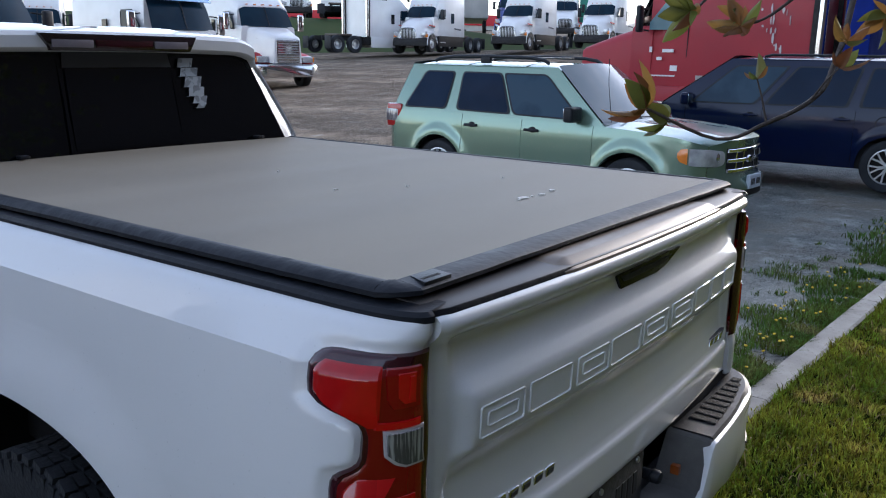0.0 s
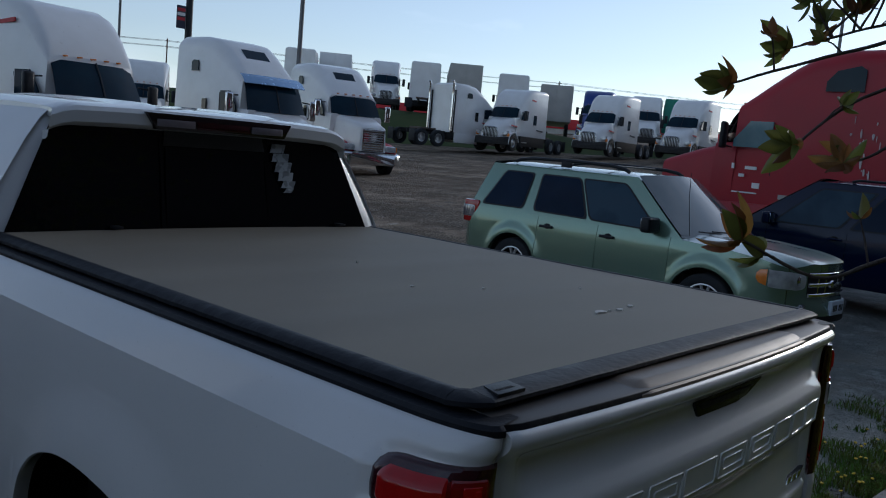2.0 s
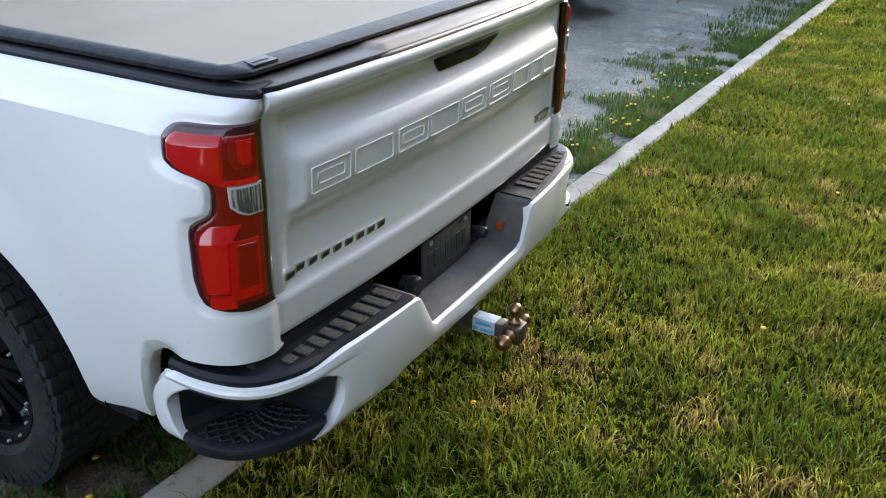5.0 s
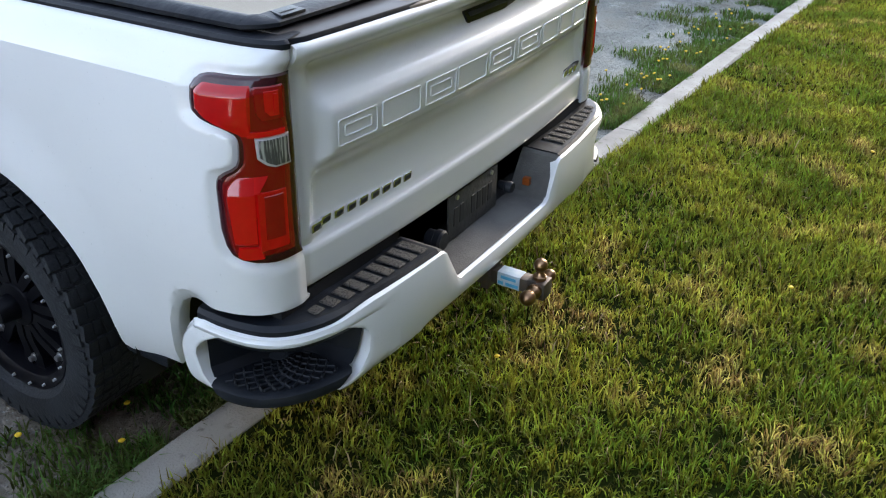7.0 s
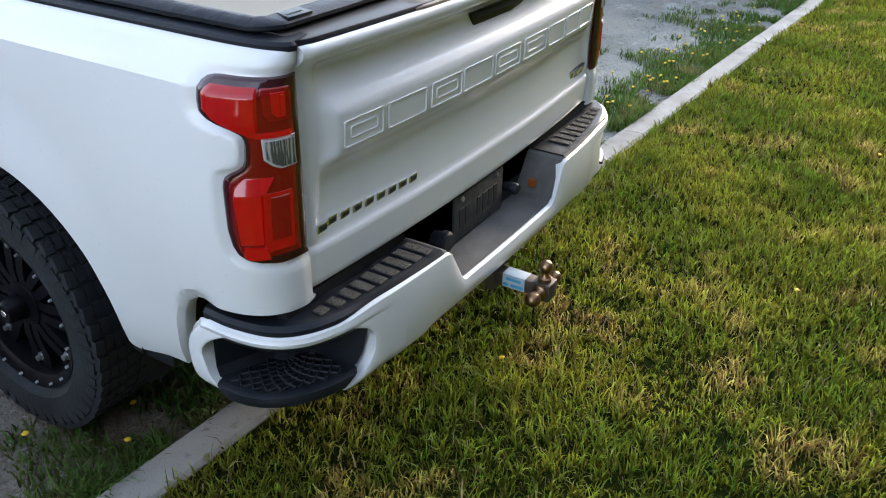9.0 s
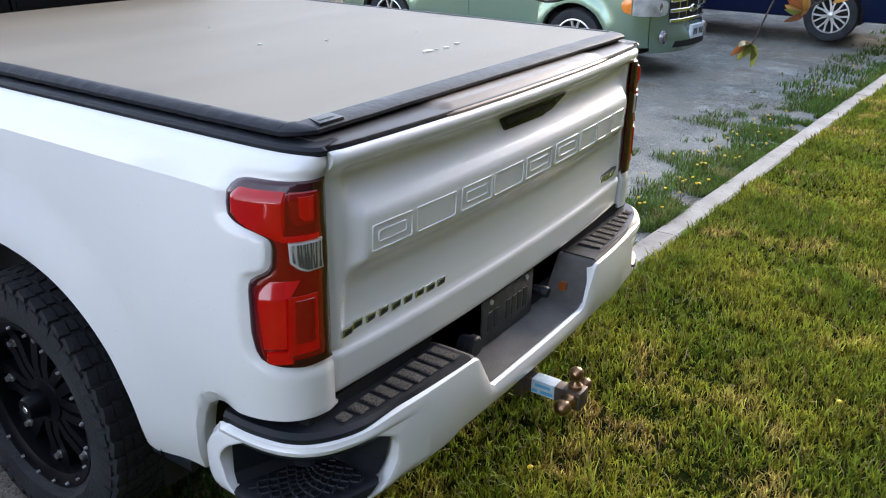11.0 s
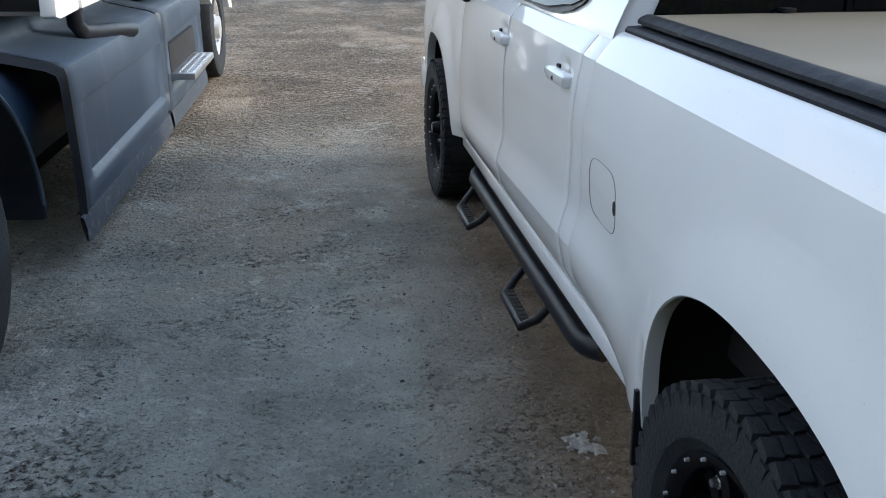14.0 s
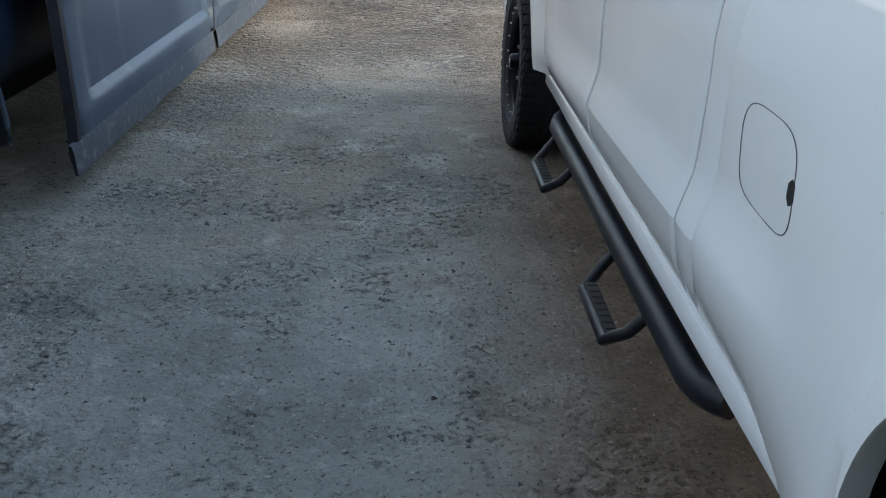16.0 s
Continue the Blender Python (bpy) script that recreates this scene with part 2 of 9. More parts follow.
def smooth_line(pts, k=4):
    """A denser line through the given pairs."""
    out = []
    for i in range(len(pts) - 1):
        q = [Vector((*pts[min(max(j, 0), len(pts) - 1)], 0)) for j in (i - 1, i, i + 1, i + 2)]
        for n_ in range(k):
            t = n_ / k
            v = 0.5 * (2 * q[1] + (q[2] - q[0]) * t + (2 * q[0] - 5 * q[1] + 4 * q[2] - q[3]) * t * t + (3 * q[1] - q[0] - 3 * q[2] + q[3]) * t ** 3)
            out.append((v.x, v.y))
    return out + [tuple(pts[-1])]


# ---- ground ----
def rise(x, y):
    """The yard climbs gently away from the kerb towards the far trucks."""
    return 0.05 * max(0.0, x - 8.0) * smoothstep(2.0, 12.0, y) if x > 8 else 0.0


def kerb_y(x):
    """The kerb's middle line."""
    return 0.46 - 0.056 * x


def lot_height(x, y):
    w = noise.fractal(Vector((x * 0.35, y * 0.35, 0.0)), 1.0, 2.0, 3) * 0.012
    f = noise.fractal(Vector((x * 3.1, y * 2.6, 3.0)), 0.9, 2.1, 4) * 0.006
    edge = smoothstep(0.0, 1.0, (y - kerb_y(x)) / 1.0)
    near = 1.0 if abs(x) < 6 and y < 9 else 0.4
    return rise(x, y) + (w + f * near) * edge - 0.006 * (1 - edge)


def spread(lo, hi, fine_lo, fine_hi, fine, coarse):
    """Positions that are fine in the middle and grow coarser outward."""
    a = list(np.arange(fine_lo, fine_hi + 1e-6, fine))
    step, p = fine, fine_hi
    while p < hi:
        step = min(step * 1.35, coarse)
        p += step
        a.append(min(p, hi))
    step, p = fine, fine_lo
    while p > lo:
        step = min(step * 1.35, coarse)
        p -= step
        a.insert(0, max(p, lo))
    return a


GROUND = bpy.data.materials.new("dirt_and_gravel")
GROUND.use_nodes = True
gt = GROUND.node_tree
gn, gl = gt.nodes, gt.links
gb = gn["Principled BSDF"]
gb.inputs["Roughness"].default_value, gb.inputs["Specular IOR Level"].default_value = 0.9, 0.25
gc = gn.new("ShaderNodeTexCoord")


def gnoise(scale, detail=8, rough=0.6, stretch=None):
    k = gn.new("ShaderNodeTexNoise")
    k.inputs["Scale"].default_value, k.inputs["Detail"].default_value, k.inputs["Roughness"].default_value = scale, detail, rough
    v = gc.outputs["Object"]
    if stretch:
        mp = gn.new("ShaderNodeMapping")
        mp.inputs["Scale"].default_value = stretch
        gl.new(v, mp.inputs["Vector"])
        v = mp.outputs["Vector"]
    gl.new(v, k.inputs["Vector"])
    return k.outputs["Fac"]


def gmix(a, b, fac, lo, hi, amount=1.0):
    r = gn.new("ShaderNodeMapRange")
    r.inputs["From Min"].default_value, r.inputs["From Max"].default_value, r.inputs["To Max"].default_value = lo, hi, amount
    gl.new(fac, r.inputs["Value"])
    k = gn.new("ShaderNodeMix")
    k.data_type = 'RGBA'
    gl.new(r.outputs["Result"], k.inputs["Factor"])
    for name, c in (("A", a), ("B", b)):
        if isinstance(c, tuple):
            k.inputs[name].default_value = (*c, 1)
        else:
            gl.new(c, k.inputs[name])
    return k.outputs["Result"]




def gprod(a, b, a_lo, a_hi, b_lo, b_hi):
    """Both of two noises, each cut between its limits."""
    out = []
    for f, lo, hi in ((a, a_lo, a_hi), (b, b_lo, b_hi)):
        r = gn.new("ShaderNodeMapRange")
        r.inputs["From Min"].default_value, r.inputs["From Max"].default_value = lo, hi
        gl.new(f, r.inputs["Value"])
        out.append(r.outputs["Result"])
    k = gn.new("ShaderNodeMath")
    k.operation = 'MULTIPLY'
    for i in (0, 1):
        gl.new(out[i], k.inputs[i])
    return k.outputs["Value"]


def gwave(scale, turn, distortion):
    mp = gn.new("ShaderNodeMapping")
    mp.inputs["Rotation"].default_value = (0, 0, radians(turn))
    gl.new(gc.outputs["Object"], mp.inputs["Vector"])
    k = gn.new("ShaderNodeTexWave")
    k.inputs["Scale"].default_value, k.inputs["Distortion"].default_value, k.inputs["Detail"].default_value, k.inputs["Detail Scale"].default_value = scale, distortion, 3, 2.5
    gl.new(mp.outputs["Vector"], k.inputs["Vector"])
    return k.outputs["Fac"]


gcol = gmix((0.22, 0.235, 0.218), (0.36, 0.38, 0.355), gnoise(1.1, 8, 0.66), 0.42, 0.60)
gcol = gmix(gcol, (0.255, 0.225, 0.175), gnoise(0.55, 7, 0.66), 0.47, 0.60, 0.8)
gcol = gmix(gcol, (0.52, 0.53, 0.50), gnoise(1.7, 10, 0.72, (0.9, 0.8, 1)), 0.54, 0.65, 0.75)
gcol = gmix(gcol, (0.14, 0.135, 0.122), gnoise(2.2, 11, 0.76), 0.56, 0.66, 0.6)
gcol = gmix(gcol, (0.46, 0.465, 0.445), gprod(gnoise(16, 8, 0.7), gnoise(1.9, 4, 0.6), 0.52, 0.62, 0.48, 0.60), 0.0, 1.0, 0.7)
# dark broken clods lying in drifts
gcol = gmix(gcol, (0.045, 0.043, 0.042), gprod(gnoise(30, 8, 0.7), gnoise(1.6, 6, 0.7), 0.545, 0.60, 0.50, 0.62), 0.0, 1.0, 0.95)
# rusty earth along the parked pickup
gside = gn.new("ShaderNodeSeparateXYZ")
gl.new(gc.outputs["Object"], gside.inputs["Vector"])
gwob = gn.new("ShaderNodeMath")
gwob.operation = 'ADD'
gl.new(gside.outputs["X"], gwob.inputs[0])
gl.new(gnoise(1.0, 8, 0.65), gwob.inputs[1])
ggrey = gcol
gcol = gmix(gcol, gmix((0.165, 0.118, 0.080), (0.245, 0.19, 0.138), gnoise(5, 10, 0.7), 0.4, 0.62), gwob.outputs["Value"], -0.92, -0.40, 0.85)
gcol = gmix(gcol, ggrey, gwob.outputs["Value"], 0.9, 1.5)
gcol = gmix(gcol, (0.54, 0.53, 0.50), gnoise(70, 6, 0.7), 0.60, 0.68, 0.8)
gcol = gmix(gcol, (0.05, 0.047, 0.043), gnoise(60, 7, 0.72), 0.575, 0.63, 0.85)
# the yard farther off is dry brown earth with tyre marks
gsum = gn.new("ShaderNodeMath")
gsum.operation = 'ADD'
gl.new(gside.outputs["Y"], gsum.inputs[0])
gl.new(gnoise(0.5, 6, 0.65), gsum.inputs[1])
gmarks = gprod(gwave(3.6, 62, 9.0), gnoise(0.55, 4, 0.6, (1.3, 0.5, 1)), 0.45, 0.75, 0.40, 0.50)
gmarks2 = gprod(gwave(4.2, 118, 9.0), gnoise(0.62, 4, 0.6, (1.2, 0.45, 3)), 0.45, 0.75, 0.44, 0.54)
gdry = gmix((0.25, 0.188, 0.130), (0.43, 0.345, 0.255), gnoise(0.9, 9, 0.68, (0.6, 1.2, 1)), 0.40, 0.62)
gdry = gmix(gdry, (0.135, 0.105, 0.078), gnoise(2.4, 10, 0.7, (0.5, 1.2, 1)), 0.53, 0.68, 0.75)
gdry = gmix(gdry, (0.52, 0.465, 0.385), gnoise(1.25, 9, 0.7), 0.55, 0.66, 0.8)
gdry = gmix(gdry, (0.11, 0.09, 0.07), gmarks, 0.0, 1.0, 0.75)
gdry = gmix(gdry, (0.11, 0.09, 0.07), gmarks2, 0.0, 1.0, 0.75)
gdry = gmix(gdry, (0.07, 0.06, 0.05), gprod(gnoise(17, 9, 0.72), gnoise(1.3, 6, 0.65), 0.51, 0.58, 0.47, 0.58), 0.0, 1.0, 0.9)
gdry = gmix(gdry, (0.54, 0.48, 0.40), gnoise(40, 7, 0.7), 0.60, 0.68, 0.6)
gcol = gmix(gcol, gdry, gsum.outputs["Value"], 5.2, 8.3)
gl.new(gcol, gb.inputs["Base Color"])
gbump = gn.new("ShaderNodeBump")
gbump.inputs["Strength"].default_value, gbump.inputs["Distance"].default_value = 1.0, 0.05
gheight = gnoise(38, 8)
for other in (gnoise(7, 8), gprod(gmarks, gsum.outputs["Value"], 0.0, 0.9, 5.8, 7.5), gprod(gmarks2, gsum.outputs["Value"], 0.0, 0.9, 5.8, 7.5), gprod(gnoise(30, 8, 0.7), gnoise(1.6, 6, 0.7), 0.52, 0.62, 0.50, 0.62)):
    gadd = gn.new("ShaderNodeMath")
    gadd.operation = 'ADD'
    gl.new(gheight, gadd.inputs[0])
    gl.new(other, gadd.inputs[1])
    gheight = gadd.outputs["Value"]
gl.new(gheight, gbump.inputs["Height"])
gl.new(gbump.outputs["Normal"], gb.inputs["Normal"])

bm = bmesh.new()
xs = spread(-400, 900, -6.0, 6.0, 0.1, 60)
ys = spread(-400, 900, 0.0, 9.0, 0.1, 60)
rows = []
for y in ys:
    row = []
    for x in xs:
        z = lot_height(x, y) if y > kerb_y(x) - 0.3 else -0.06
        if y <= kerb_y(x) - 0.3 and abs(x) > 100:
            z = -0.06
        row.append((x, y, z))
    rows.append(row)
grid(bm, rows)
thing("ground", bm, GROUND, "dry grey gravel and dirt truck yard with tyre marks", "ground", kind="structure")

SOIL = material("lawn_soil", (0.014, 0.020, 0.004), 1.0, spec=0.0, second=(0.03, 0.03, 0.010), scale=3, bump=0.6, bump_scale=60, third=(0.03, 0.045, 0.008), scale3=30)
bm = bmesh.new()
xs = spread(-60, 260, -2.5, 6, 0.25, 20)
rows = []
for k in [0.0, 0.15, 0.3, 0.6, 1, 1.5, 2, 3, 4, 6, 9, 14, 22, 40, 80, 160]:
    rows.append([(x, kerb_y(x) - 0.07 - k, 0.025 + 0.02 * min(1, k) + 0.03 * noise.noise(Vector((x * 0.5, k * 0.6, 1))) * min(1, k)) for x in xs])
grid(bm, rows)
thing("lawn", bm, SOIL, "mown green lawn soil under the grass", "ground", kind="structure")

CONCRETE = material("kerb_concrete", (0.36, 0.345, 0.315), 0.85, second=(0.25, 0.235, 0.21), scale=4, amount=0.8, bump=0.4, bump_scale=120, third=(0.16, 0.15, 0.13), scale3=35, lo3=0.6, hi3=0.75, objrand=0.08)
kerb = root("kerb", "pale worn concrete kerb between gravel and lawn", "kerb", kind="structure")
KERB_HALF = 0.075
for i in range(24):
    x0, x1 = -9.6 + i * 2.4 + 0.004, -9.6 + (i + 1) * 2.4 - 0.004
    bm = bmesh.new()
    rows = []
    for s in range(9):
        x = x0 + (x1 - x0) * s / 8
        y = kerb_y(x) + 0.006 * noise.noise(Vector((x, 0, i)))
        h = 0.042 + 0.006 * noise.noise(Vector((x * 2, 5, i)))
        rows.append([(x, y - KERB_HALF, -0.15), (x, y - KERB_HALF, h - 0.012), (x, y - KERB_HALF + 0.015, h), (x, y + KERB_HALF - 0.015, h), (x, y + KERB_HALF, h - 0.015), (x, y + KERB_HALF, -0.15)])
    grid(bm, rows, caps=True)
    part("kerbstone", bm, CONCRETE, kerb)

# ---- the white pickup ----
pickup = root("pickup_truck", "white double cab pickup truck, dusty, backed over the kerb", "pickup truck")
PROFILE = [(0.46, 0.955), (0.50, 0.975), (0.56, 0.985), (0.70, 0.996), (0.85, 1.003), (0.95, 1.002), (1.05, 0.995), (1.15, 0.985), (1.22, 0.976), (1.264, 0.9695), (1.334, 0.915), (1.346, 0.893), (1.353, 0.872)]
ARCH = [(0.535, 0.49), (0.548, 0.58), (0.575, 0.67), (0.62, 0.76), (0.70, 0.848), (0.80, 0.908), (0.92, 0.945), (1.05, 0.962), (1.17, 0.966), (1.27, 0.953), (1.36, 0.920), (1.427, 0.865), (1.470, 0.79), (1.493, 0.69), (1.501, 0.56)]
ARCH = smooth_line(ARCH)
AXLE_Y, AXLE_Z, FRONT_Y = 1.066, 0.416, 4.83


def flare(y, z, yc):
    e = math.hypot((y - yc) / 0.50, (z - 0.45) / 0.53)
    return 0.026 * (1 - smoothstep(0.98, 1.36, e)) if z < 1.15 else 0.0


def crease_z(y):
    """Height of the sharp crease along the lower doors and the front of the bed."""
    return lerp([(1.70, 0.724), (2.30, 0.709), (3.20, 0.680), (4.10, 0.645)], y)


def side_x(y, z, yc=AXLE_Y):
    taper = 0.02 * smoothstep(3.6, 5.7, y)
    fade = smoothstep(1.64, 2.0, y) * (1 - smoothstep(3.7, 4.25, y))
    dish = fade * lerp([(-0.22, -0.020), (-0.03, 0.009), (0.0, 0.012), (0.02, 0.008), (0.10, -0.015), (0.145, -0.019), (0.22, -0.014), (0.36, 0.0)], z - crease_z(y)) if fade else 0.0
    return lerp(PROFILE, z) + flare(y, z, yc) - taper + dish


SEAM = 0.835  # half width of the tailgate opening


def corner(theta, z):
    """A point of the rounded rear corner; theta from the tailgate seam (0) to the side (1)."""
    X = side_x(0.24, z)
    a = theta * math.pi / 2
    p = 2 / 2.7
    return (SEAM + (X - SEAM) * max(0.0, math.sin(a)) ** p, 0.014 + 0.225 * (1 - max(0.0, math.cos(a)) ** p))


def corner_ext(t, z):
    """The corner's surface carried on along the side past theta 1."""
    if t <= 1:
        return corner(t, z)
    return side_x(0.24 + (t - 1) * 0.35, z), 0.239 + (t - 1) * 0.35


def corner_normal(t, z):
    xa, ya = corner_ext(max(0.0, t - 0.02), z)
    xb, yb = corner_ext(t + 0.02, z)
    d = math.hypot(xb - xa, yb - ya) or 1
    return (yb - ya) / d, -(xb - xa) / d


# outer edge of the tail lamp: height and theta
LAMP_EDGE = [(0.866, 0.03), (0.871, 0.28), (0.877, 0.47), (0.885, 0.60), (0.897, 0.675), (0.915, 0.712), (0.955, 0.740), (1.05, 0.757), (1.066, 0.752), (1.077, 0.735), (1.087, 0.69), (1.097, 0.62), (1.106, 0.577), (1.118, 0.560), (1.153, 0.556), (1.167, 0.568), (1.177, 0.60), (1.186, 0.68), (1.195, 0.80), (1.203, 0.875), (1.213, 0.917), (1.235, 0.927), (1.262, 0.925), (1.277, 0.910), (1.286, 0.885), (1.291, 0.84), (1.293, 0.78)]
ARC_T = [k * 0.02 for k in range(71)]
ARC_S = [0.0]
for k in range(1, 71):
    (xa, ya), (xb, yb) = corner_ext(ARC_T[k - 1], 1.1), corner_ext(ARC_T[k], 1.1)
    ARC_S.append(ARC_S[-1] + math.hypot(xb - xa, yb - ya))
LAMP_POLY = [(-0.2, 0.866)] + [(float(np.interp(t, ARC_T, ARC_S)), z) for z, t in LAMP_EDGE] + [(-0.2, 1.293)]


def lamp_distance(t, z):
    """How far a place on the corner lies outside the lamp's edge; negative inside."""
    px_, pz = float(np.interp(t, ARC_T, ARC_S)), z
    best, inside = 9.0, False
    n = len(LAMP_POLY)
    for i in range(n):
        (ax, az), (bx, bz) = LAMP_POLY[i], LAMP_POLY[(i + 1) % n]
        dx, dz = bx - ax, bz - az
        f = min(1.0, max(0.0, ((px_ - ax) * dx + (pz - az) * dz) / (dx * dx + dz * dz)))
        best = min(best, math.hypot(px_ - ax - f * dx, pz - az - f * dz))
        if (az > pz) != (bz > pz) and px_ < ax + (pz - az) * dx / dz:
            inside = not inside
    return -best if inside else best


def lamp_chamfer(t, z):
    """Inward offset of the body round the lamp: a slanted rim that is narrow at the lamp's waist."""
    if z < 0.82 or z > 1.345 or t > 1.35:
        return 0.0
    d = lamp_distance(t, z)
    if d < 0:
        return 0.030 if d < -0.008 else 0.012
    waist = smoothstep(1.085, 1.105, z) * (1 - smoothstep(1.165, 1.19, z))
    w = 0.026 - 0.013 * waist
    return 0.012 * (1 - smoothstep(-0.004, w, d))


def low_edge(y):
    if 0.535 <= y <= 1.501:
        return lerp(ARCH, y)
    if y < 0.535:
        return lerp([(0.0, 0.735), (0.235, 0.735), (0.265, 0.728), (0.295, 0.708), (0.32, 0.668), (0.338, 0.61), (0.345, 0.55), (0.352, 0.485), (0.535, 0.475)], y)
    return lerp([(1.501, 0.50), (2.2, 0.495)], y)


FINE_Z = [0.86 + 0.0059 * k for k in range(24)] + [1.0 + 0.006 * k for k in range(47)] + [1.2809, 1.2812, 1.288, 1.294, 1.300, 1.306, 1.312, 1.318, 1.324, 1.330, 1.336, 1.342, 1.348, 1.353]
FINE_Z = sorted(z for z in FINE_Z if not (1.2809 < z < 1.2812))


def bedside(sign):
    bm = bmesh.new()

    def heights(lo, c=None):
        if c:
            return [lo + (c - lo) * k / 3 for k in range(3)] + [c + (0.86 - c) * k / 5 for k in range(5)] + FINE_Z
        low = [lo + (0.86 - lo) * k / 8 for k in range(8)] + FINE_Z
        if lo > 0.8:
            m = len([z for z in low if z < 0.999])
            low = [lo + (1.0 - lo) * k / m for k in range(m)] + [z for z in FINE_Z if z >= 0.999]
        return low

    cols = []
    side_y = [0.0035 * k for k in range(1, 31)]
    for t in [k / 44 for k in range(45)] + [1 + dy / 0.35 for dy in side_y]:
        yy = corner_ext(t, 0.9)[1]
        col = []
        for z in heights(low_edge(yy)):
            x, y = corner_ext(t, z)
            nx, ny = corner_normal(t, z)
            o = lamp_chamfer(t, z)
            if t < 0.06:
                o += 0.006 * (1 - t / 0.06)
            o += 0.018 * (1 - smoothstep(0.0, 0.035, z - low_edge(yy))) * smoothstep(0.16, 0.25, yy)
            col.append((-sign * (x - nx * o), y - ny * o, z))
        cols.append(col)
    yl = [0.348, 0.352, 0.37, 0.40, 0.47, 0.52] + [a[0] for a in ARCH] + [0.66, 0.75, 0.86, 0.985, 1.115, 1.23, 1.325, 1.405, 1.455] + [1.5015, 1.54, 1.58, 1.63, 1.68, 1.73, 1.78, 1.83, 1.88, 1.98, 2.06, 2.125, 2.147]
    for y in sorted(yl):
        lo = low_edge(y)
        cols.append([(-sign * (side_x(y, z) - (0.003 if y > 2.14 else 0) - 0.03 * (1 - smoothstep(0.50, 0.60, z)) * smoothstep(1.56, 2.05, y) - (0.018 * (1 - smoothstep(0.0, 0.035, z - lo)) if y < 0.349 else 0)), y, z) for z in heights(lo, crease_z(y) if y > 1.5012 else None)])
    full = [[(c[0][0] + sign * (0.040 if c[0][1] > 0.2 else 0.010), c[0][1], c[0][2] + 0.004), (c[0][0] + sign * 0.006, c[0][1], c[0][2] - 0.004)] + c + [(-sign * 0.805, max(0.10, c[-1][1]), c[-1][2] - 0.001), (-sign * 0.805, max(0.10, c[-1][1]), 1.20)] for c in cols]
    full = [[(p[0], p[1] + 0.05, p[2]) for p in full[0]]] + full
    grid(bm, full)
    return bm


for s in (1, -1):
    part("bedside_panel", bedside(s), WHITE, pickup, smooth=28)


# wheel wells, mud flaps and dark underside
def wheel_well(yc, sign, deep=0.36):
    bm = bmesh.new()
    o = yc - (AXLE_Y - 0.03)
    ring = [(1.0255 + (y - 1.0255) * 1.06 + o, z + 0.02) for y, z in ARCH]
    ring = [(ring[0][0], 0.36)] + ring + [(ring[-1][0], 0.36)]
    rows = [[(-sign * x, y, z) for y, z in ring] for x in (0.985, 0.98 - deep)]
    v = grid(bm, rows)
    bm.faces.new([q for q in v[-1]])
    return bm


for yc in (AXLE_Y - 0.03, FRONT_Y):
    for s in (1, -1):
        part("wheel_well", wheel_well(yc, s), DARK, pickup)
for s in (1, -1):
    bm = bmesh.new()
    prism(bm, [(0.78, 0.37), (1.015, 0.385), (1.025, 0.60), (0.78, 0.60)] if s < 0 else [(-0.78, 0.37), (-1.015, 0.385), (-1.025, 0.60), (-0.78, 0.60)], 'y', 1.511, 1.525, 0.004)
    part("mud_flap", bm, BLACK_PL, pickup)
    bm = bmesh.new()
    box(bm, -s * 0.955 - 0.02, -s * 0.955 + 0.01, 0.40, 0.56, 0.45, 0.484, 0.008)
    part("lower_trim", bm, BLACK_PL, pickup)
bm = bmesh.new()
box(bm, -0.60, 0.60, 0.12, 5.5, 0.46, 0.66, 0.02)
box(bm, -0.90, 0.90, 2.2, 4.2, 0.48, 0.62, 0.02)
box(bm, -0.80, 0.80, 0.06, 2.08, 0.66, 0.80, 0.02)
tube(bm, [(-0.75, AXLE_Y, 0.416), (0.75, AXLE_Y, 0.416)], 0.06)
lathe(bm, [(0.0, -0.14), (0.10, -0.12), (0.15, 0), (0.10, 0.12), (0.0, 0.14)], (0.05, AXLE_Y, 0.416), 'x', 16)
tube(bm, [(-0.7, FRONT_Y, 0.43), (0.7, FRONT_Y, 0.43)], 0.05)
part("chassis", bm, DARK, pickup)
bm = bmesh.new()
box(bm, -0.80, 0.80, 0.03, 2.12, 0.80, 0.85)
box(bm, -0.80, 0.80, 2.08, 2.12, 0.80, 1.34)
part("bed_floor", bm, DARK, pickup)

# tailgate
TG = [(0.742, 0.03), (0.745, 0.004), (0.755, -0.006), (0.80, -0.008), (0.849, -0.009), (0.854, -0.004), (0.860, 0.001), (0.90, 0.008), (0.95, 0.013), (1.00, 0.014), (1.020, 0.011), (1.040, 0.000), (1.058, -0.016), (1.070, -0.027), (1.078, -0.030), (1.10, -0.0315), (1.13, -0.0325), (1.165, -0.0335), (1.178, -0.032), (1.188, -0.026), (1.203, -0.012), (1.222, 0.002), (1.245, 0.010), (1.270, 0.011), (1.286, 0.005), (1.297, -0.010), (1.306, -0.024), (1.315, -0.032), (1.326, -0.036), (1.337, -0.034), (1.344, -0.026), (1.347, -0.012), (1.350, 0.01), (1.354, 0.06), (1.358, 0.11), (1.33, 0.11)]


def tg_bow(x):
    return 0.035 * (abs(x) / SEAM) ** 2.2


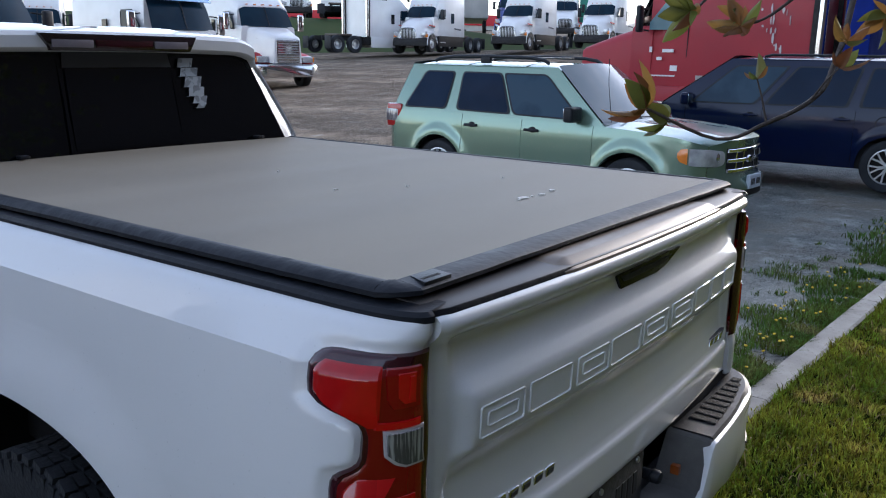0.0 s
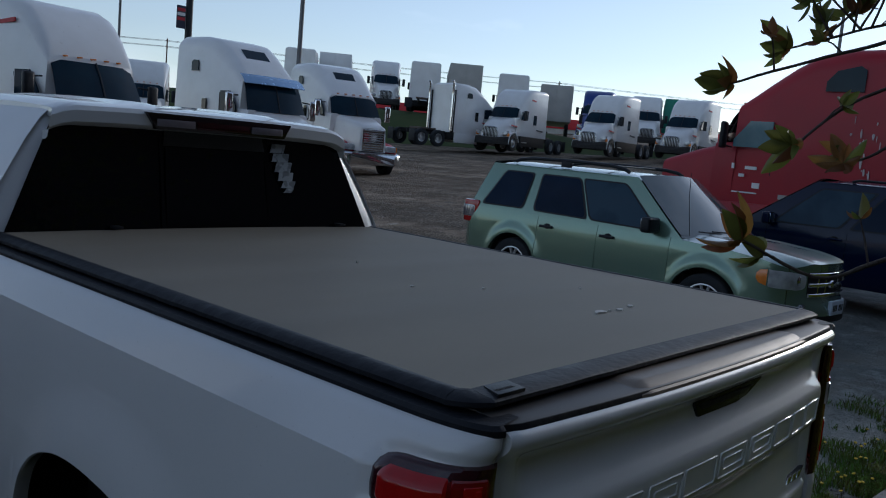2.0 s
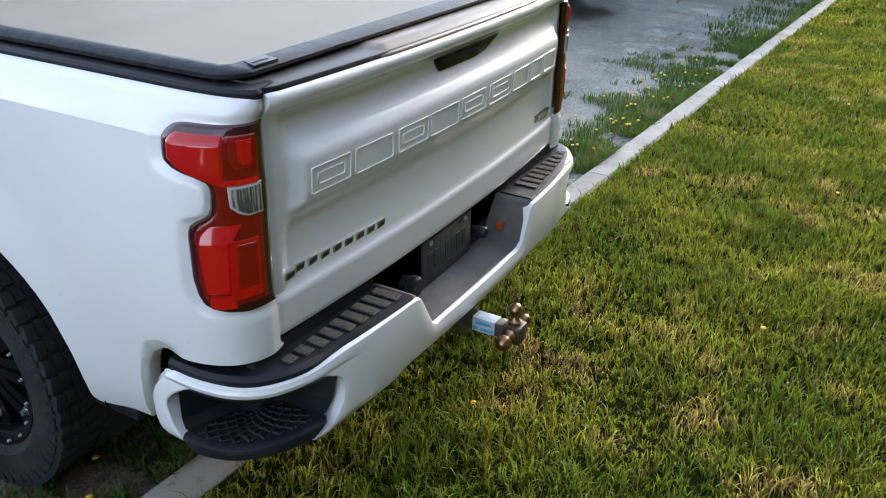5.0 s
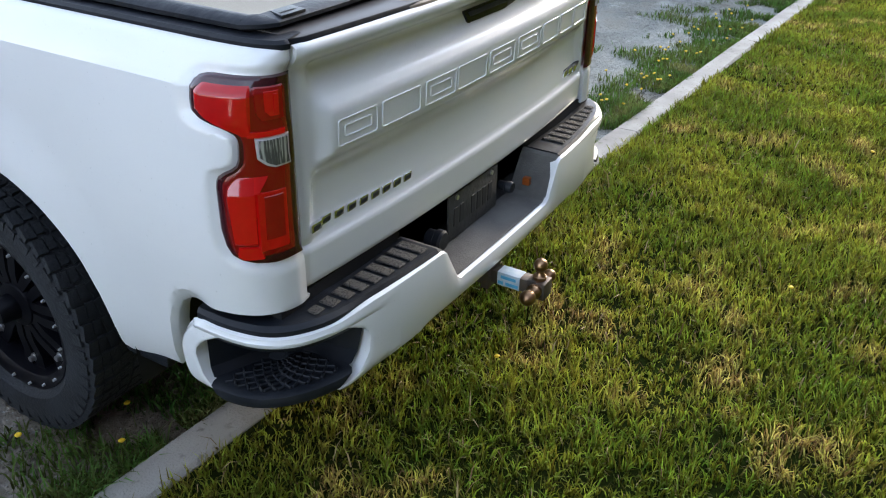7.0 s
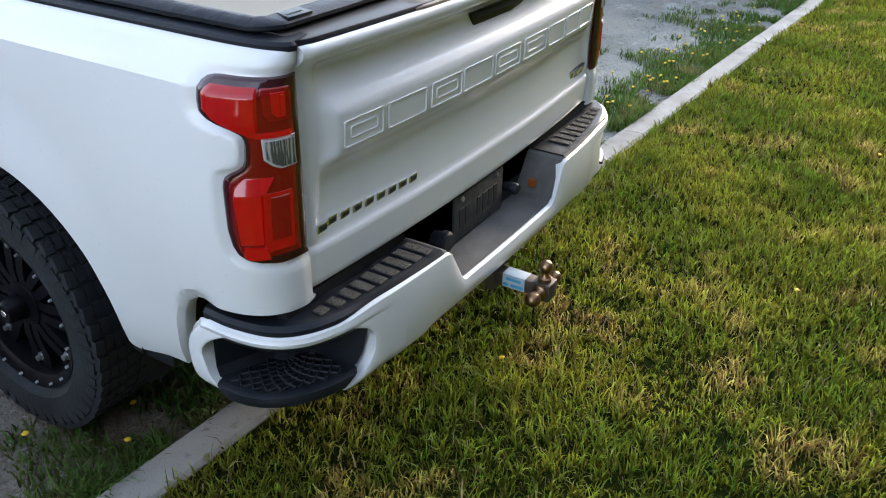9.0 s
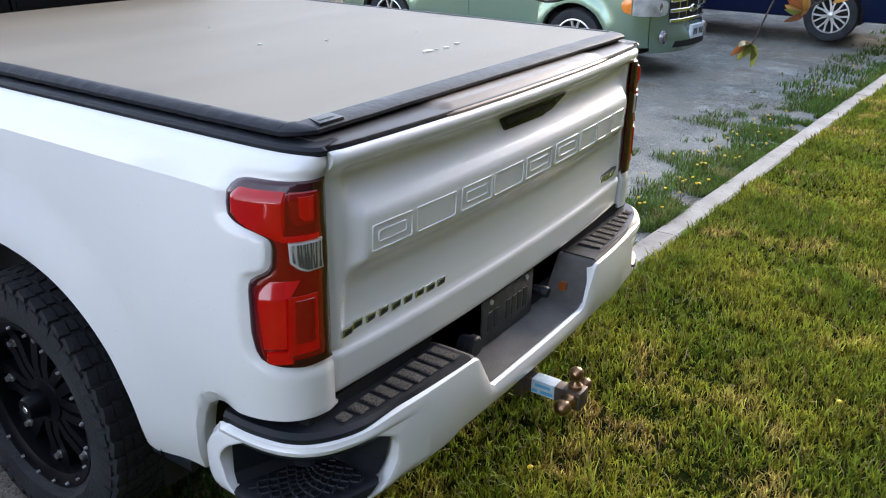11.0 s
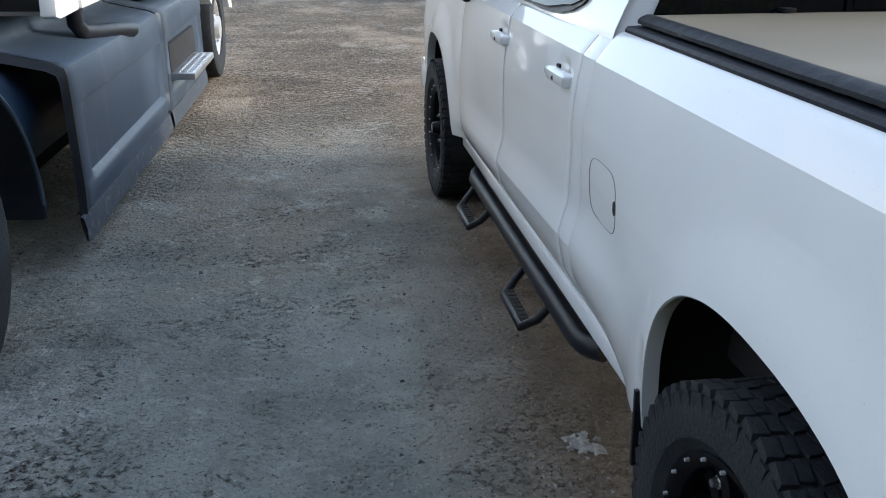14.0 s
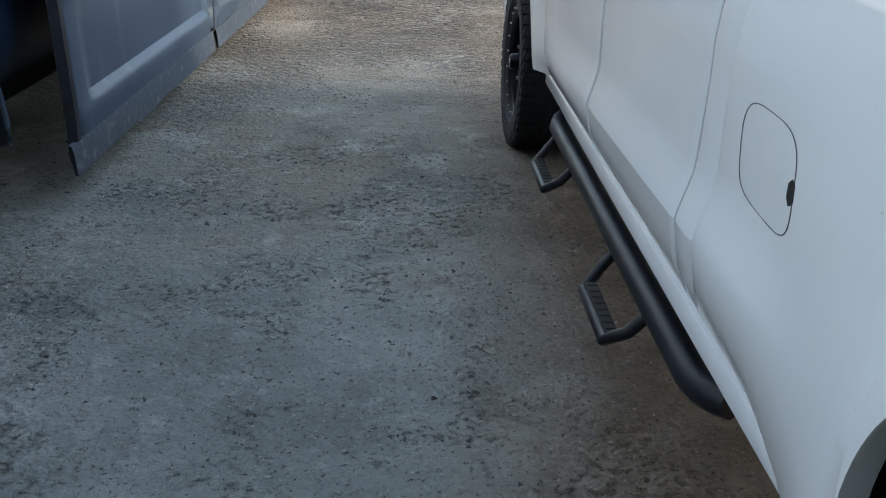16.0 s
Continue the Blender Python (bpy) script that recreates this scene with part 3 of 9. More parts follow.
def tg_y(x, z):
    """The tailgate's face: a raised lettering field with slanted ends, plain rims beside it."""
    mid = lerp(TG[:-1], z)
    rim = lerp([(0.74, 0.0), (0.755, -0.006), (0.849, -0.009), (0.856, -0.006), (1.0, -0.004), (1.25, -0.004), (1.284, -0.006), (1.297, -0.014), (1.306, -0.024), (1.315, -0.032), (1.326, -0.036), (1.337, -0.034), (1.344, -0.026), (1.35, 0.0)], min(z, 1.35))
    edge = lerp([(0.9, 0.81), (1.03, 0.795), (1.10, 0.772), (1.19, 0.780), (1.30, 0.80)], z)
    w = 1 - smoothstep(edge - 0.042, edge - 0.002, abs(x))
    if z < 0.862 or z > 1.31:
        w = 1
    return rim + (mid - rim) * w + tg_bow(x) + 0.007 * smoothstep(SEAM - 0.028, SEAM - 0.006, abs(x))


TG_END = SEAM - 0.006
tailgate_xs = sorted(set([round(a, 4) for a in list(np.linspace(-0.72, 0.72, 41)) + [s * (0.728 + 0.0078 * k) for s in (1, -1) for k in range(12)] + [s * k for s in (1, -1) for k in (TG_END - 0.004, TG_END)]]))
tg_levels = []
for (za, _), (zb, _) in zip(TG[:-4], TG[1:-3]):
    n_ = max(1, int((zb - za) / 0.012))
    tg_levels += [za + (zb - za) * k / n_ for k in range(n_)]
tg_levels.append(TG[-4][0])
bm = bmesh.new()
rows = [[(x, tg_y(x, z), z) for x in tailgate_xs] for z in tg_levels]
rows += [[(x, y0 + (tg_bow(x) if y0 < 0.1 else 0), z) for x in tailgate_xs] for z, y0 in TG[-3:]]
grid(bm, rows)
for s in (-1, 1):
    grid(bm, [[(s * TG_END, tg_y(TG_END, z), z) for z in tg_levels], [(s * TG_END, 0.12, z) for z in tg_levels]])
tailgate = part("tailgate", bm, WHITE, pickup, smooth=50)
bm = bmesh.new()
box(bm, -SEAM + 0.012, SEAM - 0.012, 0.06, 0.10, 0.72, 1.33)
part("gap_shadow", bm, DARK, tailgate)
bm = bmesh.new()
prism(bm, [(-0.142, 1.279), (-0.112, 1.240), (0.105, 1.240), (0.165, 1.247), (0.262, 1.281)], 'y', 0.0035, 0.03, 0.004)
part("tailgate_handle", bm, material("gloss_black", (0.004, 0.004, 0.005), 0.25, spec=0.3, second=(0.008, 0.008, 0.008), scale=10), tailgate, "black tailgate handle in a slanted recess")
bm = bmesh.new()
prism(bm, [(-0.12, 1.272), (-0.102, 1.258), (0.13, 1.258), (0.195, 1.272)], 'y', -0.001, 0.010, 0.003)
part("pull", bm, RAIL_BLACK, tailgate)
# top trim: a flat weathered cap with a black front edge, and a raised middle
bm = bmesh.new()
rows = []
for i in range(49):
    x = -TG_END + 2 * TG_END * i / 48
    f = tg_y(x, 1.337) + 0.016
    rows.append([(x, 0.118, 1.352), (x, 0.118, 1.3655), (x, 0.09, 1.3645), (x, f + 0.006, 1.3585), (x, f + 0.001, 1.356)])
grid(bm, rows, caps=True)
part("top_trim", bm, TRIM_PL, tailgate, "weathered dark plastic tailgate cap", smooth=30)
bm = bmesh.new()
rows = []
for i in range(49):
    x = -TG_END + 2 * TG_END * i / 48
    f = tg_y(x, 1.337) + 0.016
    rows.append([(x, f + 0.002, 1.3562), (x, f, 1.3555), (x, f - 0.004, 1.346), (x, f - 0.003, 1.340), (x, f + 0.01, 1.338)])
grid(bm, rows, caps=True)
part("front_edge", bm, RAIL_BLACK, tailgate, "black front edge of the cap", smooth=40)
bm = bmesh.new()
rows = []
for i in range(61):
    x = -0.432 + 0.955 * i / 60
    h = smoothstep(-0.432, -0.398, x) * (1 - smoothstep(0.475, 0.523, x))
    f = tg_y(x, 1.337) + 0.016
    rows.append([(x, 0.088, 1.3635), (x, 0.072, 1.3625 + 0.0055 * h), (x, f + 0.028, 1.3595 + 0.0115 * h), (x, f + 0.022, 1.3588 + 0.0110 * h), (x, f - 0.003 - 0.003 * h, 1.3505), (x, f - 0.005 - 0.003 * h, 1.343), (x, f, 1.339)])
grid(bm, rows, caps=True)
# the tan base colour carries the warm evening reflection on this plastic
part("spoiler_lip", bm, material("warm_glow_painted_plastic", (0.21, 0.165, 0.125), 0.42, spec=0.4, second=(0.16, 0.125, 0.095), scale=8, bump=0.05, bump_scale=300), tailgate, "raised weathered plastic lip with a warm tan reflection painted in", smooth=30)


def outline_frame(bm, x0, x1, z0, z1, wd, surf, lean=0.0, open_right=False):
    """A raised rounded outline that lies on a surface given by surf(x, z)."""
    pts = []
    r = 0.006
    for cx, cz, a0 in ((x1 - r, z1 - r, 0), (x0 + r, z1 - r, 90), (x0 + r, z0 + r, 180), (x1 - r, z0 + r, 270)):
        for k in range(4):
            a = radians(a0 + 30 * k)
            pts.append((cx + r * math.cos(a), cz + r * math.sin(a)))
    rings = []
    for off, dy in ((0.0, 0.002), (0.0012, -0.0034), (wd - 0.0012, -0.0034), (wd, 0.002)):
        ring = []
        cx, cz = (x0 + x1) / 2, (z0 + z1) / 2
        for x, z in pts:
            fx = 1 - off / ((x1 - x0) / 2)
            fz = 1 - off / ((z1 - z0) / 2)
            X, Z = cx + (x - cx) * fx + lean * (z - cz), cz + (z - cz) * fz
            ring.append((X, surf(X, Z) + dy, Z))
        rings.append(ring)
    grid(bm, rings, close_v=True)


# nine stamped plain shapes stand in for the maker's name
STAMPS = [(-0.722, 0.142), (-0.563, 0.160), (-0.380, 0.146), (-0.224, 0.160), (-0.048, 0.158), (0.135, 0.162), (0.316, 0.130), (0.462, 0.118), (0.592, 0.118)]
for k, (x0, w) in enumerate(STAMPS):
    bm = bmesh.new()
    outline_frame(bm, x0, x0 + w, 1.086, 1.153, 0.0036, tg_y)
    inner = (x0 + 0.022, x0 + w - 0.022)
    if k in (0, 2, 4, 5):
        outline_frame(bm, inner[0], inner[1], 1.106, 1.135, 0.0022, tg_y)
    part("stamped_shape", bm, WHITE, tailgate)
for k in range(9):
    x0 = -0.800 + k * 0.0465
    bm = bmesh.new()
    z0 = 0.889 - 0.0011 * k
    prism(bm, [(x0, z0), (x0 + 0.036, z0), (x0 + 0.039, z0 + 0.021), (x0 + 0.003, z0 + 0.021)], 'y', tg_y(x0, 0.905) - 0.006, tg_y(x0, 0.905) + 0.006, 0.002)
    b = part("badge_bar", bm, CHROME, tailgate, "chrome-edged badge block")
    bm = bmesh.new()
    prism(bm, [(x0 + 0.006, z0 + 0.005), (x0 + 0.030, z0 + 0.005), (x0 + 0.033, z0 + 0.016), (x0 + 0.009, z0 + 0.016)], 'y', tg_y(x0, 0.905) - 0.0075, tg_y(x0, 0.905) - 0.004)
    part("badge_inlay", bm, BLACK_PL, tailgate)
bm = bmesh.new()
prism(bm, [(0.610, 0.872), (0.760, 0.876), (0.790, 0.908), (0.655, 0.906)], 'y', tg_y(0.68, 0.9) - 0.004, tg_y(0.68, 0.9) + 0.012, 0.003)
part("trim_badge", bm, BLACK_PL, tailgate, "dark slanted trim badge with chrome bars")
for x0 in (0.640, 0.682, 0.724):
    bm = bmesh.new()
    prism(bm, [(x0, 0.880), (x0 + 0.030, 0.881), (x0 + 0.038, 0.902), (x0 + 0.008, 0.901)], 'y', tg_y(0.68, 0.9) - 0.007, tg_y(0.68, 0.9) - 0.002, 0.0015)
    part("badge_bar", bm, CHROME, tailgate)

# tail lamps
def lamp_shell(bm, sign, z0, z1, t0, t1, out, n=16, m_=26, rim=0.010, extra=()):
    """A lens on the corner between heights and two bounds of theta (numbers or tables); out may follow theta and height."""
    zs = sorted(set([round(z0 + (z1 - z0) * k / m_, 5) for k in range(m_ + 1)] + [z for z in extra if z0 < z < z1]))
    rows = []
    for i, z in enumerate(zs):
        a = lerp(t0, z) if isinstance(t0, list) else t0
        b = lerp(t1, z) if isinstance(t1, list) else t1
        row = []
        for k in range(n + 1):
            t = a + (b - a) * k / n
            x, y = corner_ext(t, z)
            nx, ny = corner_normal(t, z)
            o = out(t, z) if callable(out) else out
            if k in (0, n) or i in (0, len(zs) - 1):
                o -= rim
            row.append((-sign * (x + nx * o), y + ny * o, z))
        rows.append(row)
    grid(bm, rows)


def block_face(t, z):
    """Lower lamp block: a face with a roof that slants back."""
    return lerp([(0.90, 0.010), (0.925, 0.013), (1.046, 0.013), (1.090, 0.000)], z)


def block_side(t, z):
    return lerp([(0.11, 0.003), (0.33, 0.004), (0.42, 0.0125)], t) - 0.010 * smoothstep(1.045, 1.075, z)


def upper_face(t, z):
    return lerp([(1.17, 0.004), (1.20, 0.010), (1.258, 0.011), (1.280, 0.0005)], z)


inner_edge = [(z, max(0.06, t - 0.052)) for z, t in LAMP_EDGE]
for s in (1, -1):
    bm = bmesh.new()
    lamp_shell(bm, s, 0.866, 1.293, 0.0, LAMP_EDGE, 0.0, n=20, m_=60, rim=0.012, extra=[z for z, t in LAMP_EDGE])
    lamp = part("tail_lamp", bm, RED_DARK, pickup, "dark red wraparound tail lamp", smooth=60)
    for nm, z0, z1, t0, t1, o, mt, lb in (
            ("lens", 0.884, 1.281, 0.055, inner_edge, 0.002, RED_LENS, "red lens"),
            ("upper_segment", 1.170, 1.280, 0.425, [(1.170, 0.475), (1.180, 0.54), (1.19, 0.64), (1.20, 0.735), (1.21, 0.81), (1.225, 0.855), (1.262, 0.860), (1.280, 0.84)], upper_face, RED_MID, "glossy red lamp segment"),
            ("reflector_cup", 1.203, 1.276, 0.10, [(1.203, 0.33), (1.22, 0.385), (1.276, 0.415)], 0.0045, RED_DEEP, "dark red reflector cup"),
            ("upper_inner_segment", 1.212, 1.268, 0.15, [(1.212, 0.24), (1.225, 0.30), (1.268, 0.31)], 0.0065, RED_MID, "deep red lamp segment"),
            ("upper_core", 1.216, 1.262, 0.175, 0.215, 0.0085, RED_LIT, "bright red lamp strip"),
            ("waist_segment", 1.171, 1.183, 0.09, 0.47, 0.006, RED_LIT, "bright red lamp strip"),
            ("lower_segment", 0.926, 1.092, 0.405, [(0.926, 0.605), (1.03, 0.645), (1.06, 0.64), (1.075, 0.60), (1.092, 0.51)], block_face, RED_LIT, "bright red lamp block"),
            ("lower_roof", 1.047, 1.086, [(1.047, 0.385), (1.086, 0.27)], 0.425, block_face, RED_MID, "glossy red lamp shoulder"),
            ("lower_inner_segment", 0.902, 1.048, 0.11, 0.41, block_side, RED_MID, "deep red lamp segment"),
            ("lower_pocket", 0.930, 1.040, 0.15, 0.345, 0.0055, RED_DEEP, "dark red reflector cup"),
            ("foot_segment", 0.888, 0.919, [(0.888, 0.36), (0.919, 0.385)], [(0.888, 0.55), (0.897, 0.60), (0.919, 0.585)], 0.008, RED_LIT, "bright red lamp strip"),
            ("reversing_frame", 1.098, 1.171, 0.062, [(1.098, 0.20), (1.108, 0.31), (1.123, 0.385), (1.171, 0.405)], 0.0055, CLEAR_RIM, "pale frame of the reversing lamp"),
            ("reversing_lamp", 1.103, 1.166, 0.080, [(1.103, 0.20), (1.112, 0.29), (1.126, 0.365), (1.166, 0.385)], 0.0075, CLEAR, "clear ribbed reversing lamp")):
        bm = bmesh.new()
        lamp_shell(bm, s, z0, z1, t0, t1, o, rim=0.006 if nm != "lens" else 0.004, extra=(1.046, 1.258))
        part(nm, bm, mt, lamp, lb, smooth=40)

# rear bumper
BUMP = [(0.984, 0.325), (0.996, 0.295), (1.002, 0.255), (1.005, 0.19), (1.002, 0.12), (0.99, 0.06), (0.965, 0.01), (0.925, -0.03), (0.87, -0.058), (0.80, -0.078), (0.70, -0.093), (0.58, -0.105), (0.45, -0.113), (0.30, -0.118), (0.15, -0.121), (0.0, -0.122)]
BUMP = smooth_line(BUMP, 4)
NOTCH_C, NOTCH_TOP, NOTCH_LOW = -0.035, 0.385, 0.285


def notch_top(x):
    d = abs(x - NOTCH_C)
    return lerp([(0, 0.572), (NOTCH_LOW, 0.572), (NOTCH_LOW + 0.02, 0.585), (NOTCH_TOP - 0.02, 0.69), (NOTCH_TOP, 0.70)], d)


bumper = root("rear_bumper", "", "")
bumper.parent = pickup
HALF = BUMP
ARC = [0.0]
for p, q in zip(HALF[:-1], HALF[1:]):
    ARC.append(ARC[-1] + math.hypot(q[0] - p[0], q[1] - p[1]))


def rim_point(u, s):
    """Point and outward normal of the bumper's line at arc u from its front end, on side s."""
    def at_(v):
        return float(np.interp(v, ARC, [p[0] for p in HALF])), float(np.interp(v, ARC, [p[1] for p in HALF]))
    (x, y), (xa, ya), (xb, yb) = at_(u), at_(max(0, u - 0.035)), at_(min(ARC[-1], u + 0.035))
    d = math.hypot(xb - xa, yb - ya)
    return s * x, y, s * -(yb - ya) / d, (xb - xa) / d


def middle_offset(z):
    """Bulge of the bumper's middle part, which the corner skins run into."""
    return lerp([(0.488, -0.02), (0.492, -0.006), (0.508, 0.0), (0.603, 0.004), (0.686, 0.0), (0.70, -0.002)], z)


# edges of the corner step's opening, and the bumper's rounded front end, as height and arc
POCKET_L = [(0.455, 0.185), (0.475, 0.150), (0.50, 0.118), (0.525, 0.098), (0.581, 0.080), (0.605, 0.087), (0.625, 0.108), (0.645, 0.135), (0.658, 0.170)]
POCKET_R = [(0.455, 0.455), (0.485, 0.490), (0.505, 0.530), (0.53, 0.562), (0.56, 0.580), (0.60, 0.585), (0.625, 0.577), (0.645, 0.550), (0.658, 0.510)]
BUMP_START = [(0.470, 0.085), (0.48, 0.050), (0.50, 0.018), (0.54, 0.004), (0.587, 0.0), (0.62, 0.018), (0.65, 0.045), (0.678, 0.075), (0.705, 0.095)]
U_END = 0.70


def lip_lift(u):
    """The step's lower lip rises from the side to the rear."""
    return 0.026 * smoothstep(0.17, 0.40, u)


for s in (-1, 1):
    bm = bmesh.new()
    # band above the pocket
    rows = []
    for k in range(49):
        row = []
        for o, dz, z in ((-0.035, -0.005, 0.70), (-0.012, 0.001, 0.70), (-0.002, -0.004, 0.70), (0.0, -0.014, 0.70), (0.002, 0, 0.674), (0.001, 0, 0.666), (-0.003, 0, 0.660), (-0.03, 0, 0.661)):
            a = lerp(BUMP_START, z + dz)
            u = a + (U_END - a) * k / 48
            x, y, nx, ny = rim_point(u, s)
            zz = z + dz - (0.010 * smoothstep(0.70, 0.86, abs(x)) if z > 0.69 else 0)
            if z < 0.69 and o > -0.02:
                w = smoothstep(0.575, 0.66, u)
                o = o * (1 - w) + middle_offset(z) * w
            oo = o - 0.02 * (1 - smoothstep(0, 0.03, u - a))
            row.append((x + nx * oo, y + ny * oo, zz))
        rows.append(row)
    grid(bm, rows)
    # strips beside the pocket
    for front in (True, False):
        b = POCKET_L if front else POCKET_R
        rows = []
        for z, o in ((0.660, -0.003), (0.650, 0.0), (0.635, 0.001), (0.62, 0.002), (0.60, 0.003), (0.58, 0.0035), (0.56, 0.004), (0.54, 0.004), (0.525, 0.004), (0.51, 0.003), (0.498, 0.001), (0.488, -0.003), (0.480, -0.009), (0.476, -0.02), (0.480, -0.06)):
            zc = max(z, 0.476)
            a = lerp(BUMP_START, zc) if front else U_END
            e = lerp(b, zc)
            row = []
            for k in range(17):
                u = a + (e - a) * min(1, k / 15)
                x, y, nx, ny = rim_point(u, s)
                oo = o - (0.05 if k == 16 else 0.003 if k == 15 else 0)
                if not front and k < 15:
                    w = smoothstep(0.575, 0.66, u)
                    oo = oo * (1 - w) + middle_offset(z + 0.012 if z < 0.50 else z) * w
                if front:
                    oo -= 0.022 * (1 - smoothstep(0, 0.030, u - a))
                zz = z + (0.012 * smoothstep(0.50, 0.66, u) if z < 0.50 else 0)
                row.append((x + nx * oo, y + ny * oo, zz))
            rows.append(row)
        grid(bm, rows)
    bmesh.ops.remove_doubles(bm, verts=bm.verts, dist=0.0005)
    part("bumper_corner_skin", bm, WHITE, bumper, "white painted bumper skin", smooth=50)
bm = bmesh.new()
x_end = abs(rim_point(U_END - 0.015, 1)[0])
mid_x = sorted(set([round(float(a), 4) for a in np.linspace(-x_end, x_end, 35)] + [round(NOTCH_C + s * k, 4) for s in (-1, 1) for k in (NOTCH_LOW, NOTCH_LOW + 0.02, NOTCH_TOP - 0.02, NOTCH_TOP)]))
rows = []
for x in mid_x:
    y = lerp([(p[0], p[1]) for p in BUMP[::-1] if p[1] < 0.0], abs(x))
    y += 0.0008
    top = notch_top(x)
    low = 0.488 + 0.014 * (1 - smoothstep(0.46, 0.54, abs(x)))
    rows.append([(x, y + 0.035, top - 0.005), (x, y + 0.012, top + 0.001), (x, y + 0.002, top - 0.004), (x, y, top - 0.014), (x, y - 0.004, top - 0.4 * (top - low)), (x, y, low + 0.02), (x, y + 0.006, low + 0.004), (x, y + 0.02, low), (x, y + 0.06, low + 0.004)])
grid(bm, rows)
part("bumper_shell", bm, WHITE, bumper, "white painted bumper skin", smooth=40)
# corner step pockets
for s in (-1, 1):
    bm = bmesh.new()
    rows = []
    for k in range(25):
        f = k / 24
        dep = 0.155 * min(1.0, math.sin(math.pi * f) * 2.2)
        row = []
        for z, o in ((0.664, -0.012), (0.657, -0.006), (0.645, -0.012), (0.634, -0.02 - dep * 0.35), (0.622, -0.02 - dep * 0.7), (0.53, -0.025 - dep), (0.508, -0.02 - dep * 0.85), (0.504, -0.024), (0.503, -0.012), (0.498, 0.0), (0.484, 0.004), (0.472, 0.001), (0.466, -0.012), (0.467, -0.10)):
            e0, e1 = lerp(POCKET_L, z), lerp(POCKET_R, z)
            u = e0 + (e1 - e0) * f
            x, y, nx, ny = rim_point(u, s)
            row.append((x + nx * o, y + ny * o, z + (lip_lift(u) if z < 0.54 else 0)))
        rows.append(row)
    grid(bm, rows, caps=False)
    part("corner_step", bm, BLACK_PL, bumper, "black moulded corner step with tread", smooth=35)
    bm = bmesh.new()
    for i in range(17):
        for j in range(8):
            f = 0.10 + 0.80 * i / 16
            dmax = 0.155 * min(1.0, math.sin(math.pi * f) * 2.2)
            d_ = 0.030 + 0.0175 * j
            if d_ > dmax * 0.85 + 0.01:
                continue
            u = lerp(POCKET_L, 0.504) + (lerp(POCKET_R, 0.504) - lerp(POCKET_L, 0.504)) * f
            x, y, nx, ny = rim_point(u, s)
            ang = math.degrees(math.atan2(ny, nx)) + (45 if (i + j) % 2 else -45)
            box(bm, -0.0105, 0.0105, -0.0035, 0.0035, -0.002, 0.008, 0.002, 1, m=pose(x - nx * d_, y - ny * d_, 0.5035 + lip_lift(u), 0, 0, ang))
    part("tread", bm, BLACK_PL, bumper)
# step pads
for s in (-1, 1):
    c = NOTCH_C
    inner_x = c + s * (NOTCH_TOP + 0.012)
    bm = bmesh.new()
    rows = []
    pad = [(s * 0.985, 0.235), (s * 0.988, 0.17), (s * 0.983, 0.11), (s * 0.97, 0.055), (s * 0.945, 0.012), (s * 0.905, -0.022), (s * 0.85, -0.048), (s * 0.78, -0.066), (s * 0.65, -0.086), (s * 0.52, -0.098), (inner_x, -0.104)]
    back = [(s * 0.945, 0.245), (s * 0.93, 0.19), (s * 0.91, 0.15), (s * 0.89, 0.12), (s * 0.87, 0.10), (s * 0.845, 0.08), (s * 0.81, 0.05), (s * 0.76, 0.03), (s * 0.65, 0.02), (s * 0.52, 0.02), (inner_x, 0.02)]
    for (x, y), (u, v) in zip(smooth_line(pad, 4), smooth_line(back, 4)):
        o_ = 0.008 * smoothstep(0.70, 0.86, abs(x))
        k_ = math.hypot(u - x, v - y)
        ex, ey = x - (u - x) / k_ * o_, y - (v - y) / k_ * o_
        rows.append([(ex, ey, 0.690 - 0.004 * o_ / 0.008), (ex, ey, 0.702), (x + (u - x) * 0.06, y + (v - y) * 0.06, 0.711), (u, v, 0.711), (u, v, 0.66)])
    grid(bm, rows, caps=True)
    part("step_pad", bm, BLACK_PL, bumper, "black ribbed plastic step pad", smooth=30)
    for k in range(9):
        cx = s * (0.845 - 0.0475 * k)
        if (cx - c) * s < NOTCH_TOP + 0.03:
            continue
        y0 = lerp([(abs(p[0]), p[1]) for p in pad[::-1] if p[1] < 0.1], abs(cx)) + 0.022
        y1 = 0.005
        bm = bmesh.new()
        box(bm, cx - 0.0175, cx + 0.0175, y0, y1, 0.7105, 0.7165, 0.003, 1)
        part("tread_plate", bm, TREAD_GREY, bumper, "grey dusty textured tread")
# centre recess with the number plate
bm = bmesh.new()
c = NOTCH_C
rows = []
for x in [c + k for k in (-0.40, -0.385, -0.375, -0.30, -0.285, -0.27, 0.27, 0.285, 0.30, 0.375, 0.385, 0.40)]:
    t = notch_top(x)
    rows.append([(x, -0.108, t - 0.006), (x, -0.100, t + 0.004), (x, -0.085, t + 0.006), (x, 0.035, t + 0.006)])
grid(bm, rows)
part("recess_floor", bm, DUST_GREY, bumper, "dusty grey plastic recess", smooth=20)
bm = bmesh.new()
box(bm, c - 0.39, c + 0.39, 0.03, 0.06, 0.55, 0.735)
part("recess_back", bm, BLACK_PL, bumper)
bm = bmesh.new()
box(bm, -0.92, 0.92, 0.03, 0.06, 0.64, 0.742)
box(bm, -0.52, 0.52, -0.07, 0.1, 0.52, 0.565)
part("bumper_core", bm, DARK, bumper)
PLATE = material("dirty_number_plate", (0.05, 0.05, 0.048), 0.6, second=(0.026, 0.025, 0.024), scale=18, bump=0.2)
bm = bmesh.new()
